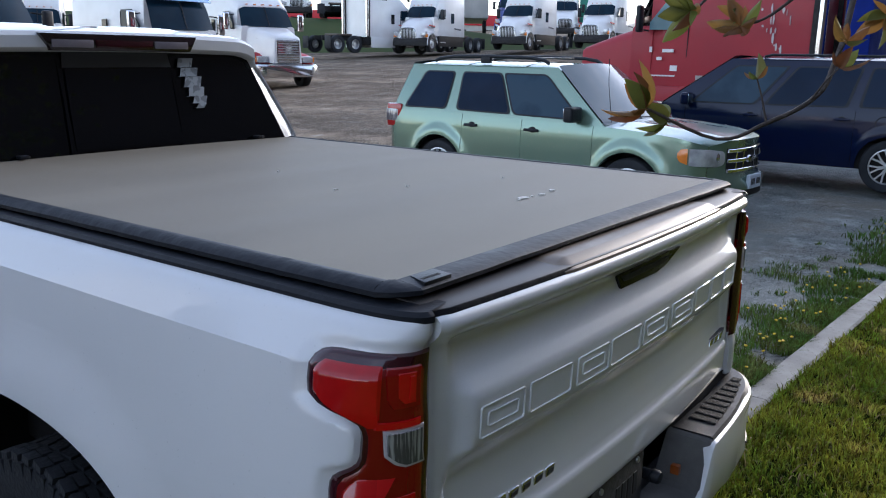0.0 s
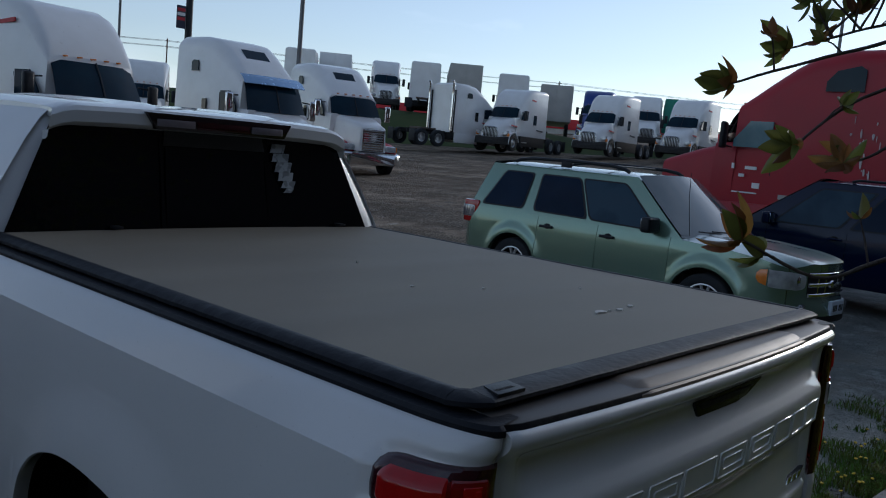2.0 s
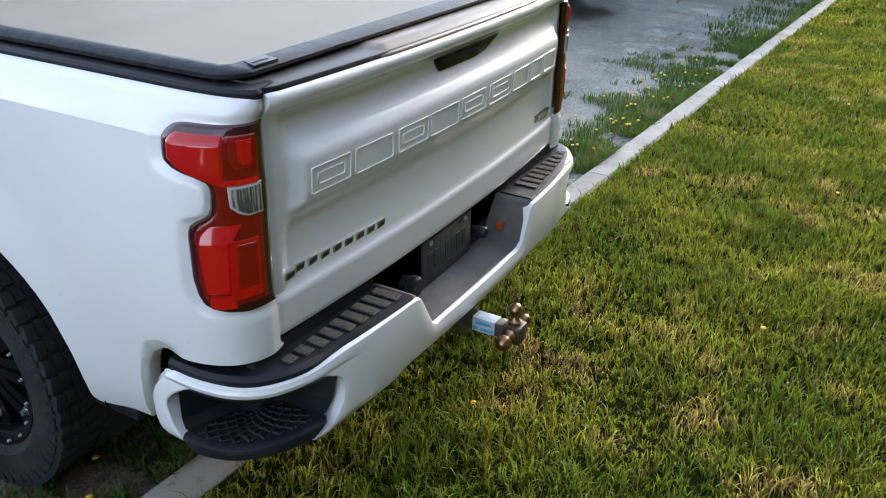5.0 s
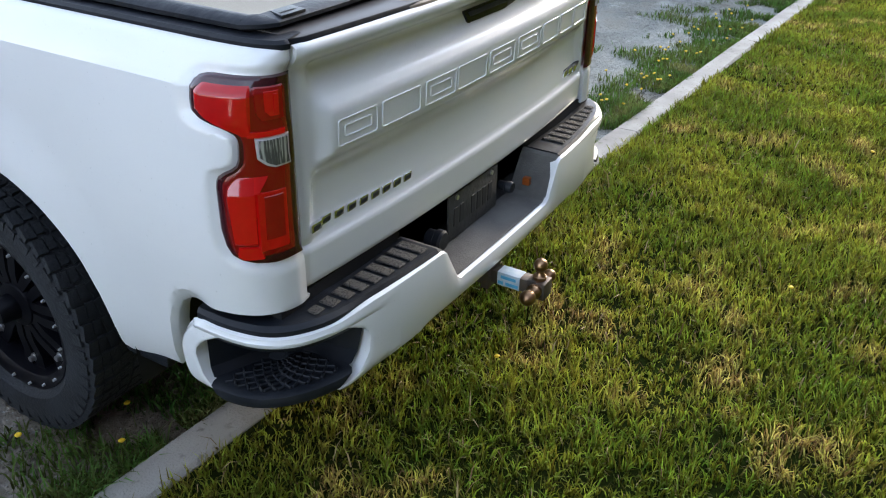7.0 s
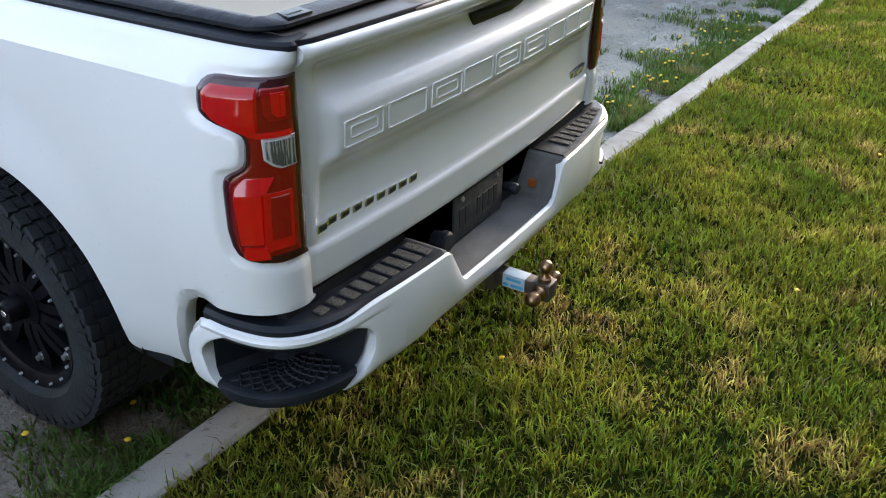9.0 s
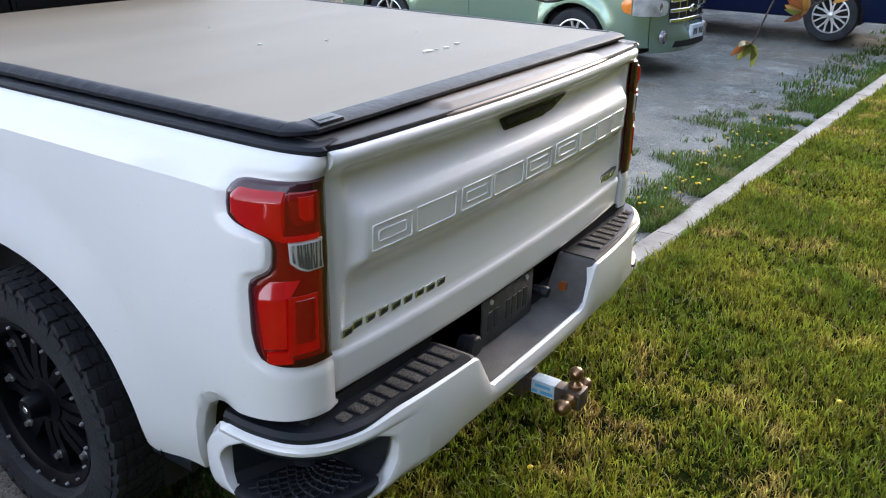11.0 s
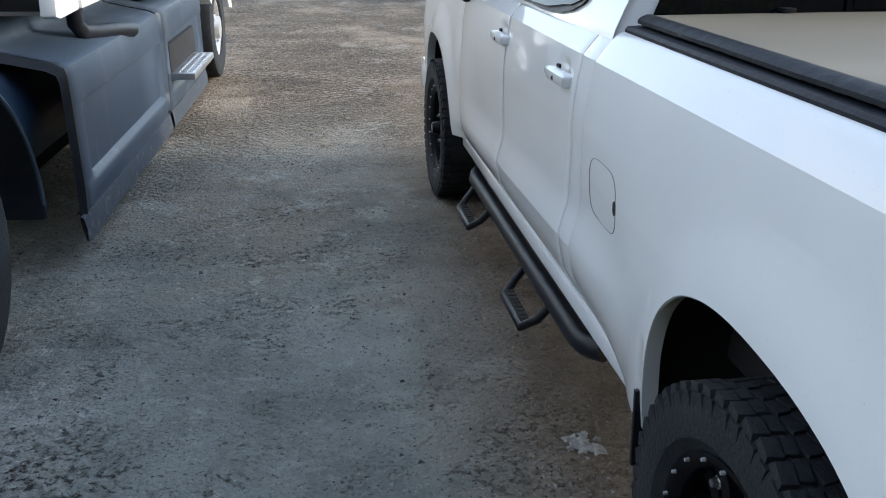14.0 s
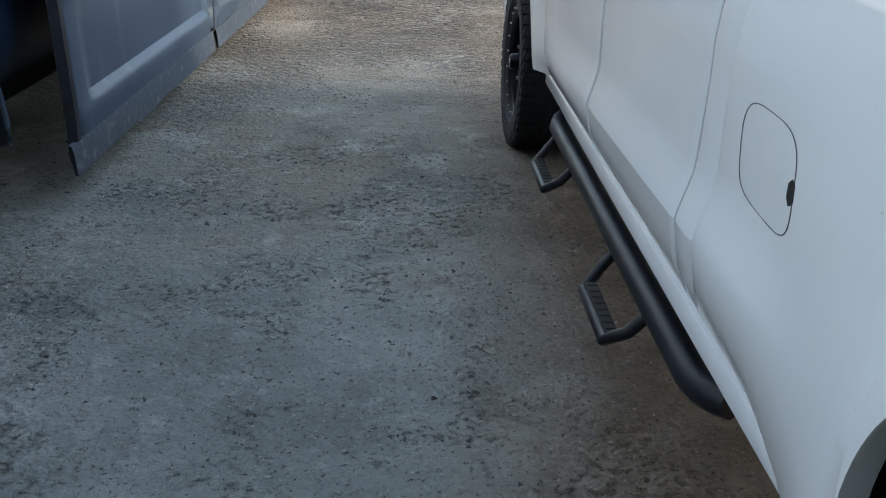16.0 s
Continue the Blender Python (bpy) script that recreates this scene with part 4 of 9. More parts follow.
box(bm, c - 0.155, c + 0.155, 0.008, 0.016, 0.585, 0.735, 0.003)
part("number_plate", bm, PLATE, bumper, "dirty dark number plate")
for k, w in enumerate((0.03, 0.03, 0.0, 0.03, 0.03, 0.03, 0.03)):
    if w:
        bm = bmesh.new()
        x0 = c - 0.125 + k * 0.036
        box(bm, x0, x0 + 0.024, 0.006, 0.009, 0.628, 0.69, 0.001, 1)
        part("plate_bar", bm, material("plate_ink", (0.02, 0.02, 0.022), 0.6) if k == 0 else bpy.data.materials["plate_ink"], bumper)
for x0 in (c - 0.11, c + 0.11):
    bm = bmesh.new()
    lathe(bm, [(0.0, -0.004), (0.008, -0.003), (0.009, 0.004)], (x0, 0.006, 0.722), 'y', 12)
    part("plate_bolt", bm, ALU, bumper)
for x0, r in ((c - 0.235, 0.034), (c + 0.21, 0.02)):
    bm = bmesh.new()
    lathe(bm, [(0.0, -0.045), (r * 0.8, -0.044), (r, -0.038), (r, -0.02), (r * 0.82, -0.016), (r * 0.82, 0.03)], (x0, 0.02, 0.635), 'y', 18)
    part("trailer_socket" if r > 0.03 else "plate_lamp", bm, BLACK_PL, bumper, "round black trailer socket cap" if r > 0.03 else "small round plate lamp")
bm = bmesh.new()
box(bm, c + 0.29, c + 0.31, -0.045, -0.02, 0.615, 0.642, 0.002, m=None)
part("side_marker", bm, material("dull_amber", (0.30, 0.07, 0.008), 0.3, coat=0.6, second=(0.2, 0.045, 0.006), scale=40), bumper, "small amber reflector")

# tow hitch ball mount
hitch = root("ball_mount", "three-way tow ball mount with a blue and white sticker", "tow hitch")
HX = -0.055
hitch.matrix_basis = Matrix.Translation((HX, 0, 0.440)) @ Matrix.Scale(0.88, 4) @ Matrix.Translation((-HX, 0, -0.462))
bm = bmesh.new()
box(bm, HX - 0.038, HX + 0.038, -0.085, 0.25, 0.425, 0.500, 0.005)
box(bm, HX - 0.048, HX + 0.048, -0.10, -0.07, 0.416, 0.508, 0.004)
part("receiver", bm, STEEL, hitch, "black receiver tube")
bm = bmesh.new()
box(bm, HX - 0.026, HX + 0.026, -0.25, -0.05, 0.438, 0.490, 0.004)
part("shank", bm, STEEL, hitch)
bm = bmesh.new()
box(bm, HX - 0.0272, HX + 0.0272, -0.215, -0.125, 0.4365, 0.4915, 0.003)
stick = part("sticker", bm, material("white_sticker", (0.5, 0.56, 0.6), 0.5, second=(0.3, 0.42, 0.5), scale=40, amount=0.6), hitch, "white and blue printed sticker")
BLUE_INK = material("sticker_blue", (0.08, 0.35, 0.55), 0.5, second=(0.12, 0.45, 0.65), scale=50)
for z0, y0, y1 in ((0.444, -0.21, -0.16), (0.444, -0.15, -0.13), (0.468, -0.20, -0.14)):
    bm = bmesh.new()
    box(bm, HX - 0.0284, HX - 0.027, y0, y1, z0, z0 + 0.012)
    part("print_bar", bm, BLUE_INK, stick)
bm = bmesh.new()
box(bm, HX - 0.034, HX + 0.034, -0.315, -0.245, 0.43, 0.498, 0.006)
part("ball_block", bm, STEEL, hitch)


def tow_ball(bm, base, d, r):
    """A ball on its neck; d is the way it points."""
    prof = [(r * 0.95, 0.0), (r * 0.95, 0.012), (r * 0.55, 0.02), (r * 0.5, 0.034)]
    cen = 0.034 + r * 0.82
    prof += [(max(0.0005, r * math.sin(a)), cen - r * math.cos(a)) for a in np.linspace(0.55, math.pi, 12)]
    q = Vector(d).to_track_quat('Z', 'Y').to_matrix().to_4x4()
    k = len(bm.verts)
    lathe(bm, prof, (0, 0, 0), 'z', 24)
    bm.verts.ensure_lookup_table()
    bmesh.ops.transform(bm, matrix=Matrix.Translation(base) @ q, verts=bm.verts[k:])


for base, d, r in (((HX, -0.28, 0.498), (0, 0, 1), 0.0255), ((HX - 0.034, -0.28, 0.466), (-1, 0, 0), 0.029), ((HX + 0.034, -0.28, 0.466), (1, 0, 0), 0.024)):
    bm = bmesh.new()
    tow_ball(bm, base, d, r)
    part("tow_ball", bm, BRASS, hitch, "worn bronze-coloured tow ball", smooth=50)

# bed rail caps, following the rounded corner to the tailgate seam
for s in (1, -1):
    bm = bmesh.new()
    path = []
    for k in range(19):
        t = 0.02 + 0.98 * k / 18
        x, y = corner(t, 1.346)
        nx, ny = corner_normal(t, 1.346)
        path.append((x, y, nx, ny))
    path += [(side_x(y, 1.346), y, 1.0, 0.0) for y in np.linspace(0.26, 2.13, 14)]
    rows = []
    for x, y, nx, ny in path:
        row = [(-s * (x + nx * o), y + ny * o, z) for o, z in ((-0.004, 1.338), (0.0025, 1.3405), (0.003, 1.352), (-0.004, 1.3595))]
        xi = max(0.79, x - 0.05)
        rows.append(row + [(-s * xi, max(y, 0.02) + 0.006, 1.361), (-s * 0.785, max(y, 0.02) + 0.008, 1.361)])
    grid(bm, rows)
    part("bed_rail_cap", bm, RAIL_BLACK, pickup, "black plastic bed rail cap", smooth=40)

# side steps
for s in (1, -1):
    step = root("side_step", "", "")
    step.parent = pickup
    bm = bmesh.new()
    X = 0.925
    tube(bm, [(-s * (X - 0.045), 2.095, 0.378), (-s * (X - 0.030), 2.115, 0.372), (-s * (X - 0.008), 2.16, 0.365), (-s * X, 2.21, 0.362), (-s * X, 3.0, 0.358), (-s * X, 3.98, 0.355), (-s * (X - 0.02), 4.05, 0.36), (-s * 0.85, 4.10, 0.38), (-s * 0.80, 4.12, 0.40)], 0.038, 14)
    part("step_tube", bm, BLACK_PL, step, "black steel step tube", smooth=50)
    for y0 in (2.53, 3.58):
        bm = bmesh.new()
        tube(bm, [(-s * (X - 0.01), y0, 0.345), (-s * (X + 0.05), y0 + 0.005, 0.27), (-s * (X + 0.065), y0 + 0.02, 0.255), (-s * (X + 0.10), y0 + 0.04, 0.225), (-s * (X + 0.10), y0 + 0.32, 0.222), (-s * (X + 0.065), y0 + 0.345, 0.255), (-s * (X + 0.05), y0 + 0.36, 0.27), (-s * (X - 0.01), y0 + 0.37, 0.345)], 0.017, 10)
        part("hoop_step", bm, BLACK_PL, step, "black hoop step hanging below the tube", smooth=50)
        bm = bmesh.new()
        box(bm, -s * (X + 0.080) - 0.018, -s * (X + 0.080) + 0.018, y0 + 0.035, y0 + 0.325, 0.236, 0.246, 0.003)
        for k in range(8):
            yy = y0 + 0.06 + 0.034 * k
            box(bm, -s * (X + 0.080) - 0.015, -s * (X + 0.080) + 0.015, yy, yy + 0.012, 0.245, 0.249)
        part("tread", bm, GREY_PL, step)

# cab: lower side panels
CAB_ARCH = [(4.83 + (a - 1.035) * 1.02, b) for a, b in ARCH]


def cab_low(y, y0=0):
    if CAB_ARCH[0][0] <= y <= CAB_ARCH[-1][0]:
        return lerp(CAB_ARCH, y)
    return 0.505 if y < 4.6 else 0.47


BELT = [1.03, 1.06, 1.09, 1.115, 1.135, 1.15, 1.165, 1.18, 1.195, 1.21, 1.225, 1.24, 1.258, 1.265, 1.28, 1.295, 1.308, 1.318]


def cab_x(y, z):
    base = side_x(y, z, FRONT_Y if y > 3.9 else -9)
    if z > 1.22:
        base = lerp([(1.22, 0.976), (1.265, 0.9693), (1.295, 0.945), (1.308, 0.935), (1.318, 0.926)], z) - 0.02 * smoothstep(3.6, 5.7, y)
    cove = 0.012 * math.exp(-((z - 1.0) / 0.09) ** 2) if y < 4.2 else 0
    for yh in (2.42, 3.26):  # finger cups behind the handles
        cove += 0.034 * math.exp(-(((y - yh + 0.015) / 0.062) ** 2 + ((z - 1.192) / 0.034) ** 2) ** 1.5)
    sill = -0.03 * (1 - smoothstep(0.50, 0.60, z)) if y < 4.25 else 0
    return base - cove * 0.5 + sill


def side_panel(sign, y0, y1, extra=()):
    bm = bmesh.new()
    n = max(3, int((y1 - y0) / 0.09))
    yl = sorted(set([round(y0 + (y1 - y0) * k / n, 4) for k in range(n + 1)] + [round(e, 4) for e in extra if y0 < e < y1]))
    cols = []
    for y in yl:
        lo = cab_low(y)
        c = crease_z(y)
        if lo < c - 0.08:
            zs = [lo + (c - lo) * k / 4 for k in range(4)] + [c, c + 0.02, c + 0.06] + [c + 0.10 + (0.90 - c) * k / 6 for k in range(7)] + BELT
        else:
            zs = [lo + (1.0 - lo) * k / 13 for k in range(14)] + BELT
        edge = 0.004 if y in (yl[0], yl[-1]) else 0
        c = [(-sign * (cab_x(y, z) - edge), y, z) for z in zs]
        cols.append([(c[0][0] + sign * 0.05, y, c[0][2] + 0.004)] + c + [(-sign * (abs(c[-1][0]) - 0.03), y, 1.324)])
    cols = [[(p[0] + sign * 0.03, p[1] + 0.001, p[2]) for p in cols[0]]] + cols + [[(p[0] + sign * 0.03, p[1] - 0.001, p[2]) for p in cols[-1]]]
    grid(bm, cols)
    return bm


SEAMS = [2.1495, 2.262, 3.165, 4.155]
for s in (1, -1):
    part("cab_corner_panel", side_panel(s, SEAMS[0], SEAMS[1] - 0.0025), WHITE, pickup, smooth=18)
    for a, b, name in ((SEAMS[1] + 0.0025, SEAMS[2] - 0.0025, "rear_door"), (SEAMS[2] + 0.0025, SEAMS[3] - 0.0025, "front_door")):
        yh = 2.42 if name == "rear_door" else 3.26
        door = part(name, side_panel(s, a, b, [yh - 0.14 + 0.0125 * k for k in range(22)]), WHITE, pickup, smooth=18)
        hx = lerp(PROFILE, 1.18) - 0.004
        # dark block that stands in for the shade behind the grip
        bm = bmesh.new()
        box(bm, -s * (hx - 0.012) - 0.012, -s * (hx - 0.012) + 0.012, yh + 0.035, yh + 0.085, 1.180, 1.204, 0.006)
        part("door_handle", bm, DARK, door, "dark block painting the shade behind the handle")
        bm = bmesh.new()
        grid(bm, [[(-s * (hx + o * f), yh + dy, 1.176 + h * g) for o, h in ((-0.004, -0.022), (0.030, -0.020), (0.037, -0.004), (0.035, 0.012), (0.022, 0.019), (-0.004, 0.016))] for dy, f, g in ((-0.118, 0.5, 0.7), (-0.112, 0.9, 0.95), (-0.06, 1.0, 1.0), (0.02, 1.0, 1.0), (0.07, 0.95, 0.9), (0.098, 0.8, 0.75), (0.106, 0.4, 0.5))], caps=True, close_v=True)
        part("grip", bm, WHITE, door, "white pull handle", smooth=40)
        bm = bmesh.new()
        lathe(bm, [(0.0, 0.0395), (0.006, 0.0395), (0.0075, 0.036)], (0, 0, 0), 'x', 12)
        bmesh.ops.transform(bm, matrix=Matrix.Translation((-s * hx, yh - 0.02, 1.172)) @ Matrix.Diagonal((-s, 1, 1, 1)), verts=bm.verts)
        part("lock_cap", bm, GREY_PL, door)
    part("front_fender", side_panel(s, SEAMS[3] + 0.003, 5.62, [a[0] for a in CAB_ARCH]), WHITE, pickup, smooth=30)
    bm = bmesh.new()
    box(bm, -s * 0.93 - 0.02, -s * 0.93 + 0.02, 1.66, 4.25, 0.46, 0.515, 0.01)
    part("rocker_panel", bm, WHITE, pickup)
    bm = bmesh.new()
    box(bm, -s * 0.88 - 0.03, -s * 0.88 + 0.03, 2.13, 4.3, 0.55, 1.30)
    part("door_gap", bm, DARK, pickup)

# greenhouse
GH = [(1.318, 0.922), (1.345, 0.915), (1.40, 0.892), (1.55, 0.815), (1.70, 0.725), (1.775, 0.672), (1.805, 0.640)]


def gh_rear(z):
    return lerp([(1.318, 2.152), (1.345, 2.155), (1.42, 2.160), (1.80, 2.235)], z)


def gh_front(z):
    return lerp([(1.318, 4.45), (1.345, 4.42), (1.80, 3.74)], z)


for s in (1, -1):
    bm = bmesh.new()
    rows = []
    for z, x in GH:
        rows.append([(-s * (x + 0.012 * math.sin(math.pi * k / 12)), gh_rear(z) + (gh_front(z) - gh_rear(z)) * k / 12, z) for k in range(13)])
    grid(bm, rows)
    part("cab_pillar_panel", bm, WHITE, pickup, smooth=50)
    for name, poly in (("rear_side_window", [(2.80, 1.330), (2.70, 1.333), (2.61, 1.343), (2.53, 1.358), (2.46, 1.384), (2.425, 1.415), (2.415, 1.45), (2.43, 1.52), (2.50, 1.72), (3.15, 1.755), (3.15, 1.334)]), ("front_side_window", [(3.19, 1.334), (3.19, 1.755), (3.62, 1.74), (4.10, 1.47), (4.17, 1.41), (4.15, 1.375), (4.03, 1.348)])):
        for inset, mat, nm, o in ((0.0, BLACK_PL, name, 0.010), (0.026, TRUCK_GLASS, "pane", 0.014)):
            cy, cz = sum(p[0] for p in poly) / len(poly), sum(p[1] for p in poly) / len(poly)
            bm = bmesh.new()
            vs = []
            for y, z in poly:
                d = math.hypot(y - cy, z - cz)
                f = 1 - inset / d
                yy, zz = cy + (y - cy) * f, cz + (z - cz) * f
                k = (yy - gh_rear(zz)) / (gh_front(zz) - gh_rear(zz))
                vs.append((-s * (lerp(GH, zz) + 0.012 * math.sin(math.pi * k) + o), yy, zz))
            va = [bm.verts.new(p) for p in vs]
            vb = [bm.verts.new((p[0] + s * 0.02, p[1], p[2])) for p in vs]
            bm.faces.new(va)
            for i in range(len(va)):
                bm.faces.new((va[i], vb[i], vb[(i + 1) % len(va)], va[(i + 1) % len(va)]))
            if nm == name:
                holder = part(nm, bm, mat, pickup, "black framed side window", smooth=0)
            else:
                part(nm, bm, mat, holder, smooth=0)

# rear wall of the cab with its window
bm = bmesh.new()
rows = []
for z in (1.20, 1.318, 1.345, 1.36, 1.40, 1.45, 1.6, 1.75, 1.80):
    x = lerp(GH, max(z, 1.318))
    yy = gh_rear(max(z, 1.318))
    rows.append([(-x, yy + 0.02, z), (-x + 0.03, yy, z)] + [(-x + 0.03 + (2 * x - 0.06) * k / 8, yy - 0.01, z) for k in range(1, 8)] + [(x - 0.03, yy, z), (x, yy + 0.02, z)])
grid(bm, rows)
rear_wall = part("cab_rear_wall", bm, WHITE, pickup, smooth=40)


def rear_pane(name, x0b, x1b, x0t, x1t, z0, z1, o, mat, parent, label=""):
    bm = bmesh.new()
    prism_pts = []
    for z, a, b in ((z0, x0b, x1b), (z1, x0t, x1t)):
        y = gh_rear(z) - 0.01 - o
        prism_pts.append([(a + (b - a) * k / 6, y, z) for k in range(7)])
    back = [[(p[0], p[1] + 0.012, p[2]) for p in r] for r in prism_pts]
    grid(bm, [back[0], prism_pts[0], prism_pts[1], back[1]])
    return part(name, bm, mat, parent, label, smooth=0)


rw = rear_pane("rear_window", -0.815, 0.815, -0.64, 0.64, 1.385, 1.775, 0.004, GLASS_DK, pickup, "dark tinted sliding rear window")
rear_pane("sliding_pane", -0.225, 0.245, -0.215, 0.235, 1.42, 1.70, 0.010, GLASS_DK, rw)
for x0, x1 in ((-0.245, -0.225), (0.245, 0.262)):
    rear_pane("window_frame", x0, x1, x0 + 0.01, x1 - 0.01, 1.39, 1.772, 0.012, GLASS_DK, rw)
rear_pane("window_frame", -0.225, 0.245, -0.225, 0.245, 1.40, 1.425, 0.012, GLASS_DK, rw)
rear_pane("upper_shade", -0.225, 0.245, -0.215, 0.235, 1.705, 1.770, 0.011, material("grey_trim", (0.045, 0.05, 0.055), 0.4, second=(0.06, 0.06, 0.065), scale=9), rw)
# pale mottled patches paint the sky's reflection between leaves on the rear glass
SKY_STREAK = material("painted_sky_reflection", (0.36, 0.40, 0.43), 0.6, second=(0.02, 0.024, 0.028), scale=38, lo=0.52, hi=0.56)
reflection = root("window_decal", "", "")
reflection.parent = rw
for x0, x1, z0, z1, lean in ((0.280, 0.352, 1.705, 1.742, 0.010), (0.286, 0.370, 1.668, 1.703, 0.008), (0.300, 0.382, 1.625, 1.667, 0.010), (0.312, 0.388, 1.588, 1.624, 0.006), (0.330, 0.396, 1.558, 1.587, 0.009), (0.345, 0.385, 1.538, 1.557, 0.012)):
    rear_pane("decal_patch", x0 - lean, x1 - lean, x0 + lean * 0.4, x1 + lean * 0.4, z0, z1, 0.0155, SKY_STREAK, reflection)
for x0 in (0.62, -0.45):
    bm = bmesh.new()
    box(bm, x0, x0 + 0.035, 2.105, 2.145, 1.395, 1.406, 0.003)
    part("tie_down", bm, BLACK_PL, rear_wall)

# roof with pressed ribs and rear lip
bm = bmesh.new()
rows = []
for y, zz, hw in ((2.154, 1.770, 0.668), (2.143, 1.780, 0.668), (2.142, 1.820, 0.664), (2.154, 1.836, 0.655), (2.21, 1.846, 0.645), (2.30, 1.852, 0.640), (2.5, 1.858, 0.640), (2.8, 1.862, 0.640), (3.2, 1.862, 0.640), (3.5, 1.852, 0.635), (3.70, 1.83, 0.635), (3.78, 1.80, 0.635)):
    row = []
    for k in range(33):
        u = -1 + 2 * k / 32
        rib = 0.010 * (smoothstep(0.30, 0.36, abs(u)) - smoothstep(0.52, 0.58, abs(u))) * smoothstep(2.18, 2.32, y)
        drop = 0.014 * abs(u) ** 2.5 + 0.022 * smoothstep(0.90, 1.0, abs(u))
        row.append((hw * u, y + 0.025 * (u * u if y < 2.2 else 0), zz - drop + rib))
    row = [(row[0][0] - 0.004, row[0][1], row[0][2] - 0.03)] + row + [(row[-1][0] + 0.004, row[-1][1], row[-1][2] - 0.03)]
    rows.append(row)
rows.insert(0, [(p[0], p[1] + 0.09, p[2] - 0.012) for p in rows[0]])
grid(bm, rows)
part("roof", bm, WHITE, pickup, "white cab roof with pressed ribs", smooth=35)
bm = bmesh.new()
prism(bm, [(-0.335, 1.828), (0.335, 1.828), (0.30, 1.766), (-0.29, 1.766)], 'y', 2.132, 2.20, 0.008)
third = part("high_brake_lamp", bm, material("smoked_lamp", (0.016, 0.008, 0.011), 0.1, coat=1.0, second=(0.010, 0.005, 0.007), scale=20), pickup, "smoked red and clear high brake lamp")
CLEAR_DIM = material("dim_clear_lens", (0.22, 0.20, 0.22), 0.2, coat=1.0, second=(0.14, 0.12, 0.14), scale=30)
for x0, x1, m_ in ((-0.29, -0.13, CLEAR_DIM), (0.13, 0.285, CLEAR_DIM), (-0.12, 0.12, RED_DARK)):
    bm = bmesh.new()
    box(bm, x0, x1, 2.127, 2.15, 1.777, 1.806, 0.004)
    part("lamp_lens", bm, m_, third)

# windscreen, bonnet and nose
bm = bmesh.new()
grid(bm, [[(u * w, y + 0.10 * u * u * -1, z) for u in np.linspace(-1, 1, 9)] for y, z, w in ((3.77, 1.81, 0.64), (4.1, 1.60, 0.76), (4.50, 1.345, 0.90))])
part("windscreen", bm, GLASS_DK, pickup)
bm = bmesh.new()
grid(bm, [[(u * w, y - 0.06 * u * u, z - 0.05 * abs(u) ** 3 + 0.015 * (smoothstep(0.3, 0.4, abs(u)))) for u in np.linspace(-1, 1, 17)] for y, z, w in ((4.42, 1.345, 0.93), (4.6, 1.36, 0.93), (5.0, 1.355, 0.93), (5.4, 1.33, 0.92), (5.62, 1.29, 0.90), (5.70, 1.24, 0.89), (5.72, 1.12, 0.90), (5.74, 0.62, 0.93), (5.72, 0.48, 0.90))])
part("bonnet", bm, WHITE, pickup)
bm = bmesh.new()
box(bm, -0.75, 0.75, 5.68, 5.76, 0.72, 1.12, 0.03)
part("grille", bm, BLACK_PL, pickup)
bm = bmesh.new()
box(bm, -0.98, 0.98, 5.55, 5.83, 0.46, 0.70, 0.06)
part("front_bumper", bm, WHITE, pickup)

# door mirrors
for s in (1, -1):
    mr = root("door_mirror", "", "")
    mr.parent = pickup
    bm = bmesh.new()
    box(bm, -s * 1.068 - 0.145, -s * 1.068 + 0.145, 4.0, 4.13, 1.337, 1.50, 0.04, 4)
    part("mirror_housing", bm, BLACK_PL, mr, "black mirror housing", smooth=60)
    bm = bmesh.new()
    box(bm, -s * 1.068 - 0.13, -s * 1.068 + 0.13, 3.993, 4.004, 1.351, 1.487, 0.02, 3)
    pane = part("mirror_pane", bm, MIRROR, mr)
    bm = bmesh.new()
    box(bm, -s * 1.135 - 0.045, -s * 1.135 + 0.045, 3.990, 3.995, 1.425, 1.478, 0.012, 3)
    part("spot_mirror", bm, MIRROR, pane, "small wide-angle mirror")
    bm = bmesh.new()
    prism(bm, [(-s * a, b) for a, b in ((1.055, 1.345), (0.945, 1.345), (0.935, 1.29), (0.965, 1.235), (1.0, 1.232))], 'y', 4.01, 4.10, 0.012)
    part("mirror_arm", bm, BLACK_PL, mr)

# fuel flap
bm = bmesh.new()
ring = []
for k in range(40):
    a = 2 * math.pi * k / 40
    c_, s_ = math.cos(a), math.sin(a)
    z = 0.945 + 0.082 * math.copysign(abs(s_) ** 0.55, s_)
    y = 1.938 + 0.113 * math.copysign(abs(c_) ** 0.55, c_) + 0.16 * (z - 0.945) - 0.008 * s_ * c_
    ring.append((y, z))
rows = []
for off in range(5):
    a = 2 * math.pi * off / 5
    rows.append([(-(side_x(y, z) + 0.0015 * math.cos(a)), y + (y - 1.938) * 0.010 * math.sin(a), z + (z - 0.945) * 0.010 * math.sin(a)) for y, z in ring])
grid(bm, rows, close_u=True, close_v=True)
flap = part("fuel_flap", bm, material("panel_gap", (0.07, 0.072, 0.075), 0.8), pickup, "fuel flap outline with a finger notch")
bm = bmesh.new()
prism(bm, [(1.820, 0.931), (1.832, 0.922), (1.843, 0.932), (1.845, 0.953), (1.836, 0.962), (1.824, 0.956)], 'x', -side_x(1.83, 0.94) - 0.0015, -side_x(1.83, 0.94) + 0.01)
part("finger_notch", bm, DARK, flap)

